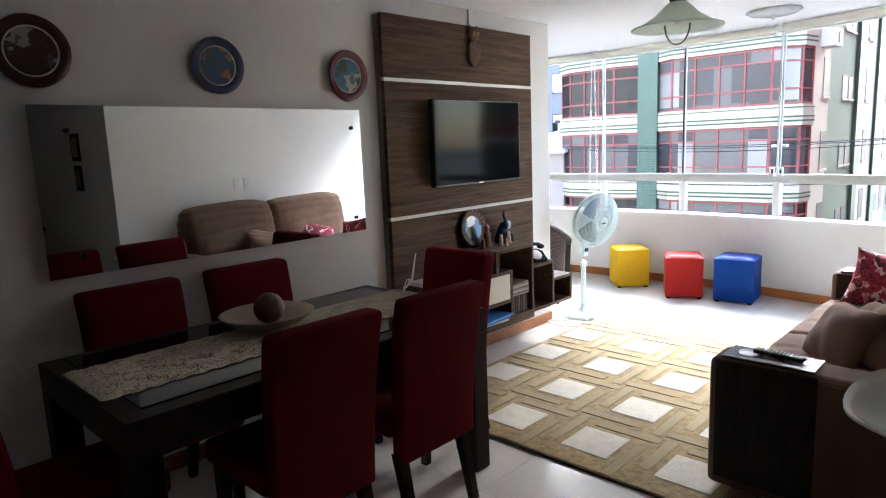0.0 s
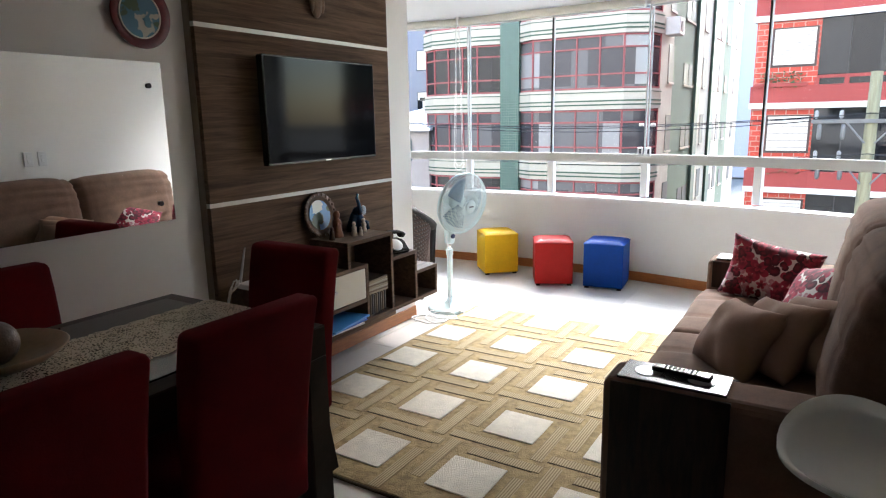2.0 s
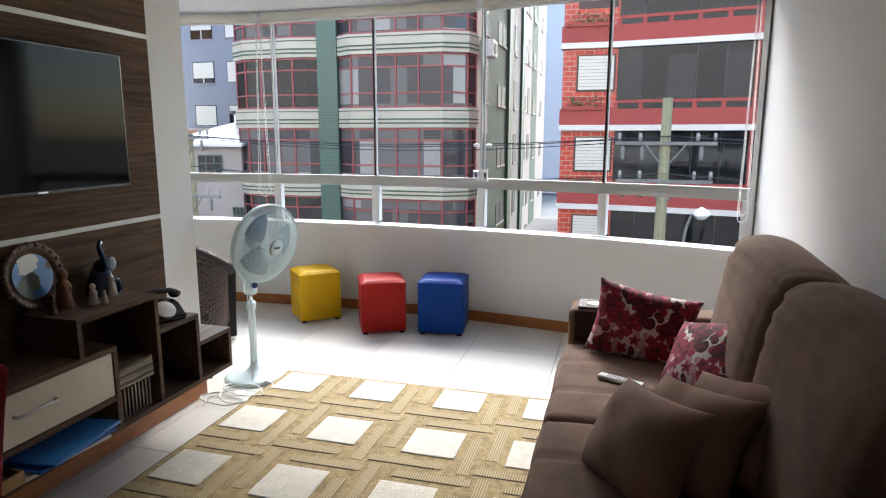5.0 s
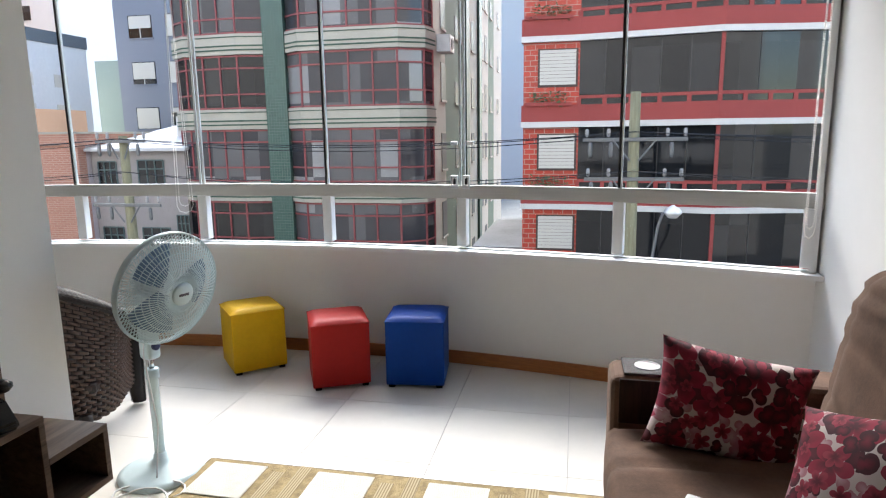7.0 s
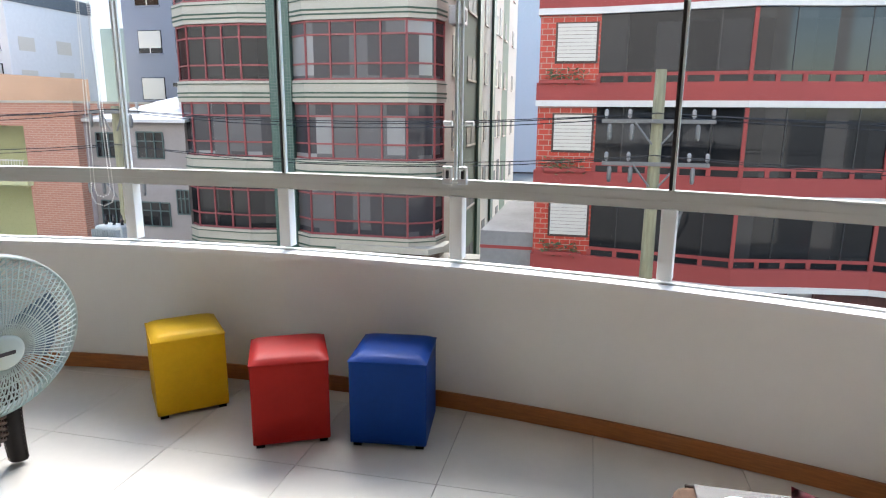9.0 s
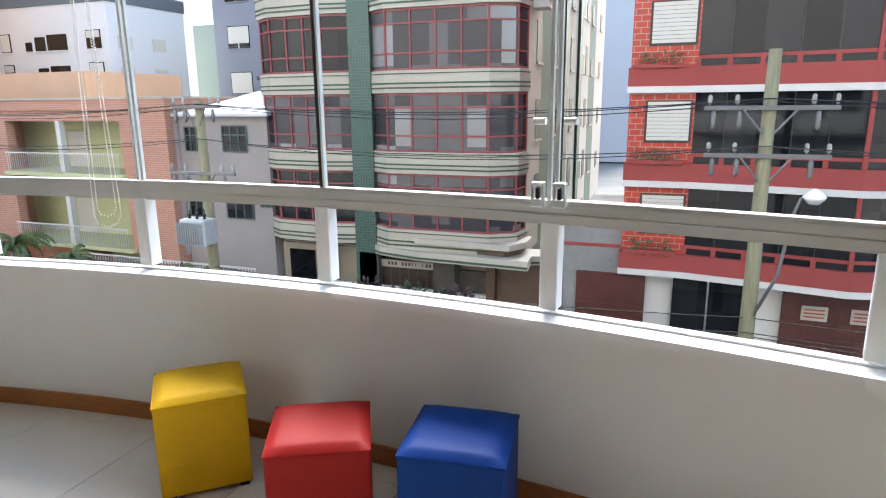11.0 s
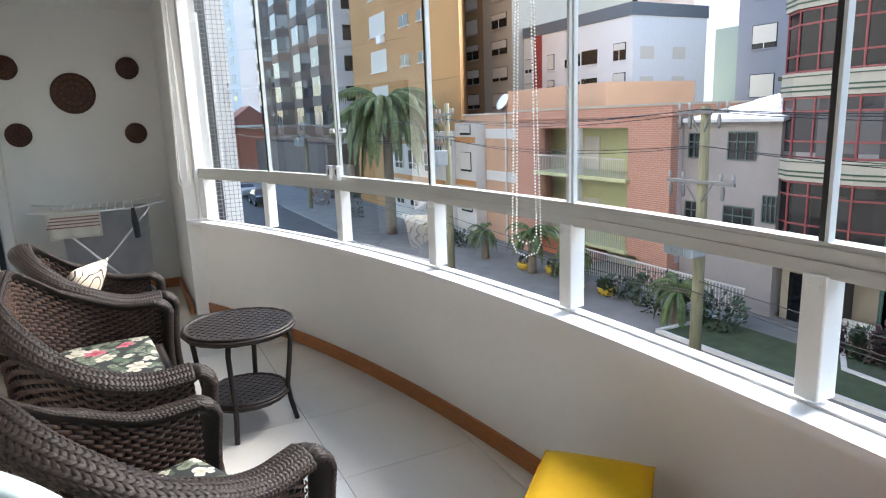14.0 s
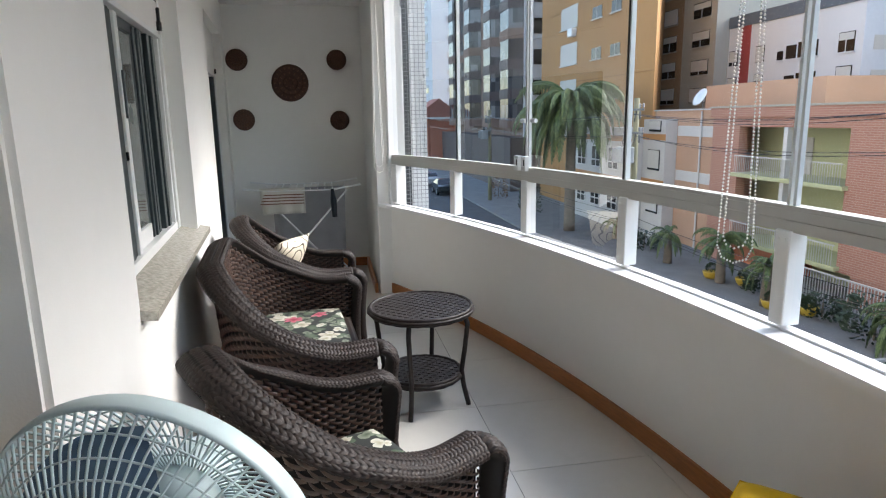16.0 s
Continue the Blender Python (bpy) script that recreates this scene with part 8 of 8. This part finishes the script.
def palm(x, y, h, n, length, seed, label, thick=0.17, droop=1.0):
    t = thing("palm_tree", pose(x, y, GZ), label, "palm tree", "palms along the street")
    r = random.Random(seed)
    bm = bm_new()
    prof = []
    for k in range(14):
        f = k / 13
        prof.append((thick * (1.25 - 0.35 * f + (0.05 if k % 2 else 0)), h * f))
    lathe(bm, prof, 12)
    part("trunk", bm, TRUNK, t, smooth=True)
    bm = bm_new()
    steps = 20
    for k in range(n):
        az = k * 2.4 + r.uniform(-0.3, 0.3)
        up = r.uniform(-0.2, 1.45)
        L = length * r.uniform(0.75, 1.1)
        bend = droop * r.uniform(0.75, 1.2)
        rad = Vector((math.cos(az), math.sin(az), 0))
        side = Vector((-math.sin(az), math.cos(az), 0))
        p, ang, pts = Vector((0, 0, h - 0.05)), up, []
        for q in range(steps + 1):
            pts.append(p.copy())
            p = p + (rad * math.cos(ang) + Vector((0, 0, math.sin(ang)))) * (L / steps)
            ang = max(-1.45, ang - bend * r.uniform(0.09, 0.17))
        for q in range(3, steps + 1):
            d = (pts[q] - pts[q - 1]).normalized()
            ll = L * 0.19 * math.sin(math.pi * min(1, q / steps * 0.8 + 0.15))
            for s in (-1, 1):
                for w in (0.0, 0.25, 0.5, 0.75):
                    b0 = pts[q - 1].lerp(pts[q], w)
                    f = r.uniform(0.7, 1.15) * ll
                    mid = b0 + side * s * f * 0.34 + d * f * 0.25 - Vector((0, 0, f * 0.12))
                    tip = mid + side * s * f * r.uniform(0.0, 0.3) + d * f * 0.15 - Vector((0, 0, f * r.uniform(0.5, 0.95)))
                    wd = d * (L * 0.0075)
                    v0, v1, v2, v3, v4 = [bm.verts.new(v) for v in (b0 - wd, b0 + wd, mid + wd, mid - wd, tip)]
                    bm.faces.new((v0, v1, v2, v3))
                    bm.faces.new((v3, v2, v4))
        tube(bm, pts, [0.03 * (1 - 0.8 * q / steps) * length / 2.5 for q in range(steps + 1)], 4)
    part("crown", bm, LEAF, t, "arching feathery fronds")
    return t


palm(-39.2, 20.2, 7.5, 84, 4.6, 3, "large feathery palm tree by the street", 0.28, 1.0)
palm(-22.2, 21.2, 1.5, 22, 1.4, 5, "small palm in the front garden")
palm(-25.6, 21.6, 1.8, 24, 1.7, 6, "small palm in the front garden")
palm(-29.5, 21.4, 1.4, 20, 1.4, 7, "small palm in the front garden")
palm(-16.9, 21.5, 1.2, 22, 1.6, 8, "low palm behind the street wall")
palm(-36.0, 21.8, 1.0, 20, 1.2, 9, "low spiky palm in a planter")


def shrub(x, y, w, d, h, n, seed, material, label):
    t = thing("shrub", pose(x, y, GZ), label, "shrub", "garden shrubs")
    r = random.Random(seed)
    bm = bm_new()
    for k in range(n):
        a, el = r.uniform(0, math.tau), r.uniform(0, 1)
        rr = r.uniform(0.5, 1.0)
        p = Vector((w / 2 * rr * math.cos(a), d / 2 * rr * math.sin(a), h * el * (1.2 - 0.5 * rr)))
        s = r.uniform(0.06, 0.14)
        dd = Vector((math.cos(a), math.sin(a), r.uniform(-0.2, 1.2))).normalized()
        o = dd.orthogonal().normalized() * s * 0.45
        bm.faces.new([bm.verts.new(v) for v in (p, p + dd * s + o, p + dd * s * 2, p + dd * s - o)])
    part("leaves", bm, material, t)
    bm = bm_new()
    tube(bm, [(0, 0, 0), (0.03, 0, h * 0.5), (-0.02, 0.02, h * 0.8)], [0.04, 0.03, 0.015], 6)
    part("stem", bm, TRUNK, t)


DK = mat("dark_shrub_leaf", (0.03, 0.05, 0.025), 0.6, var=0.5, scale=5)
DKR = mat("dark_red_leaf", (0.05, 0.025, 0.03), 0.6, var=0.5, scale=5)
for k in range(9):
    shrub(-12.3 + 0.55 * k, 23.3, 0.7, 0.6, 0.9 + 0.2 * (k % 3), 260, 40 + k, DK if k % 2 else DKR, "leafy shrub before the entrance")
for k, (x, y, w, h) in enumerate(((-18.2, 22.0, 2.4, 1.5), (-20.6, 22.2, 1.6, 0.8), (-15.9, 22.3, 1.6, 1.3), (-24, 22.4, 1.4, 0.8), (-48, 20.5, 3.5, 2.2), (-57, 20.5, 4, 2.6), (-33, 22, 2.2, 1.0))):
    shrub(x, y, w, 1.2, h, 420, 60 + k, DK if k != 5 else mat("autumn_leaf", (0.16, 0.09, 0.04), 0.6, var=0.4), "dense dark green street side shrub")
lawn = structure("lawn", (lambda b: (box(b, -16.5, 20.4, GZ, -8.6, 22.9, GZ + 0.05), b)[1])(bm_new()), mat("short_grass", (0.048, 0.068, 0.034), 0.95, var=0.4, scale=2, bump=0.8, bscale=20), "small green lawn before the entrance", "lawn")
bm = bm_new()
for a in ((-16.6, 20.28, -8.5, 20.4), (-8.6, 20.4, -8.45, 23.0), (-16.65, 20.28, -16.5, 23.0)):
    box(bm, a[0], a[1], GZ, a[2], a[3], GZ + 0.12)
structure("kerb", bm, WLINE, "white painted lawn kerb", "kerb")


def car(x, y, rz, col, label):
    c = thing("parked_car", pose(x, y, GZ - 0.12, 0, 0, rz), label, "car", "parked cars")
    bm = bm_new()
    prof = [(-2.0, 0.35), (-2.05, 0.75), (-1.75, 0.92), (-1.1, 0.98), (-0.55, 1.42), (0.75, 1.44), (1.35, 1.02), (1.95, 0.88), (2.02, 0.5), (1.95, 0.32)]
    a = [bm.verts.new((px, -0.82 if pz < 1.1 else -0.62, pz)) for px, pz in prof]
    b = [bm.verts.new((px, 0.82 if pz < 1.1 else 0.62, pz)) for px, pz in prof]
    bm.faces.new(a)
    bm.faces.new(b[::-1])
    for i in range(len(prof)):
        bm.faces.new((a[i], b[i], b[(i + 1) % len(prof)], a[(i + 1) % len(prof)]))
    bmesh.ops.bevel(bm, geom=bm.edges[:], offset=0.05, segments=2, affect='EDGES')
    part("body", bm, mat("car_" + label.split()[0], col, 0.15, 0.2), c)
    for nm, pts in (("windscreen", ((1.30, 1.06), (0.80, 1.40))), ("rear_window", ((-1.06, 1.02), (-0.60, 1.39)))):
        bm = bm_new()
        (xa, za), (xb, zb) = pts
        s = 0.03 if nm == "windscreen" else -0.03
        bm.faces.new([bm.verts.new(v) for v in ((xa + s, -0.70, za), (xa + s, 0.70, za), (xb + s, 0.56, zb), (xb + s, -0.56, zb))])
        part(nm, bm, GLOSSBLACK, c)
    for s in (-1, 1):
        bm = bm_new()
        bm.faces.new([bm.verts.new(v) for v in ((-0.9, s * 0.80, 1.04), (1.15, s * 0.80, 1.06), (0.70, s * 0.66, 1.38), (-0.5, s * 0.66, 1.37))])
        part("side_window", bm, GLOSSBLACK, c)
        for wx in (-1.25, 1.25):
            bm = bm_new()
            cyl(bm, 0, 0, -0.1, 0.1, 0.31, seg=20, m=Matrix.Translation((wx, s * 0.76, 0.31)) @ Matrix.Rotation(radians(90), 4, 'X'))
            w = part("wheel", bm, BLACK, c)
            bm = bm_new()
            cyl(bm, 0, 0, -0.11, 0.11, 0.19, seg=16, m=Matrix.Translation((wx, s * 0.76, 0.31)) @ Matrix.Rotation(radians(90), 4, 'X'))
            part("rim", bm, STEEL, w)


car(-3.2, 20.6, 85, (0.02, 0.02, 0.022), "black parked car on the street below")
car(-62, 16.4, 0, (0.03, 0.035, 0.04), "dark parked car down the street")
car(-70, 16.4, 0, (0.30, 0.30, 0.31), "silver parked car down the street")

def flower_pot(x, y, label):
    t = thing("flower_pot", pose(x, y, GZ), label, "flower pot", "yellow pots before the brick house")
    bm = bm_new()
    lathe(bm, [(0.22, 0.0), (0.30, 0.10), (0.34, 0.24), (0.36, 0.30), (0.33, 0.31), (0.30, 0.26), (0.001, 0.25)], 22)
    part("pot", bm, mat("yellow_glazed_clay", (0.50, 0.34, 0.04), 0.45, var=0.15), t, smooth=True)
    r = random.Random(int(x * 10))
    bm = bm_new()
    for k in range(240):
        a, e = r.uniform(0, math.tau), math.asin(r.uniform(-0.6, 1.0))
        d = Vector((math.cos(a) * math.cos(e), math.sin(a) * math.cos(e), math.sin(e)))
        p = Vector((0, 0, 0.45)) + d * 0.22 * r.uniform(0.8, 1.08)
        o = d.orthogonal().normalized() * 0.03
        bm.faces.new([bm.verts.new(v) for v in (p - d * 0.03, p + o, p + d * 0.05, p - o)])
    part("clipped_bush", bm, DK, t, "small clipped dark green bush")


for x, y in ((-25.0, 22.3), (-26.4, 21.7), (-20.9, 21.9), (-21.9, 21.2)):
    flower_pot(x, y, "yellow glazed pot with a clipped round bush")

# ---- floor tiles, one by one ----
TILE = mat("cream_porcelain_tile", (0.66, 0.63, 0.57), 0.16, var=0.05, scale=2.5, rand=0.25, spec=0.5)
floor = tagged(new("floor"), "glossy cream porcelain floor tiles with thin grey joints", "floor", kind="structure")
tile_mesh = {}
for i in range(-11, 8):
    for j in range(-13, 2):
        x0, x1 = -1.93 + 0.6 * i + 0.0015, -1.93 + 0.6 * (i + 1) - 0.0015
        y0, y1 = 6.12 + 0.6 * j + 0.0015, 6.12 + 0.6 * (j + 1) - 0.0015
        x0, x1 = max(x0, XF), min(x1, 2.2)
        if x1 - x0 < 0.02 or y1 < -1.2:
            continue
        if j < -3 and x1 < XW - 0.2:
            continue
        def top(x):
            return arc_at(RIN + 0.06, x) if -7.12 < x < XR else (6.0 if x >= XR else 5.86)
        tops = [min(y1, top(x0 + (x1 - x0) * k / 4)) for k in range(5)]
        if min(tops) <= y0 + 0.01:
            if max(tops) <= y0 + 0.02:
                continue
            tops = [max(t, y0 + 0.005) for t in tops]
        full = min(tops) >= y1 - 1e-6 and abs(x1 - x0 - 0.597) < 1e-3
        if full and "full" in tile_mesh:
            ob = new("tile", tile_mesh["full"])
            ob.parent = floor
            ob.location = (x0, y0, 0)
            continue
        bm = bm_new()
        poly = [(0, 0), (x1 - x0, 0)] + [((x1 - x0) * k / 4, tops[k] - y0) for k in (4, 3, 2, 1, 0)]
        prism(bm, poly, -0.011, 0.0)
        ob = part("tile", bm, TILE, floor)
        ob.location = (x0, y0, 0)
        if full:
            tile_mesh["full"] = ob.data
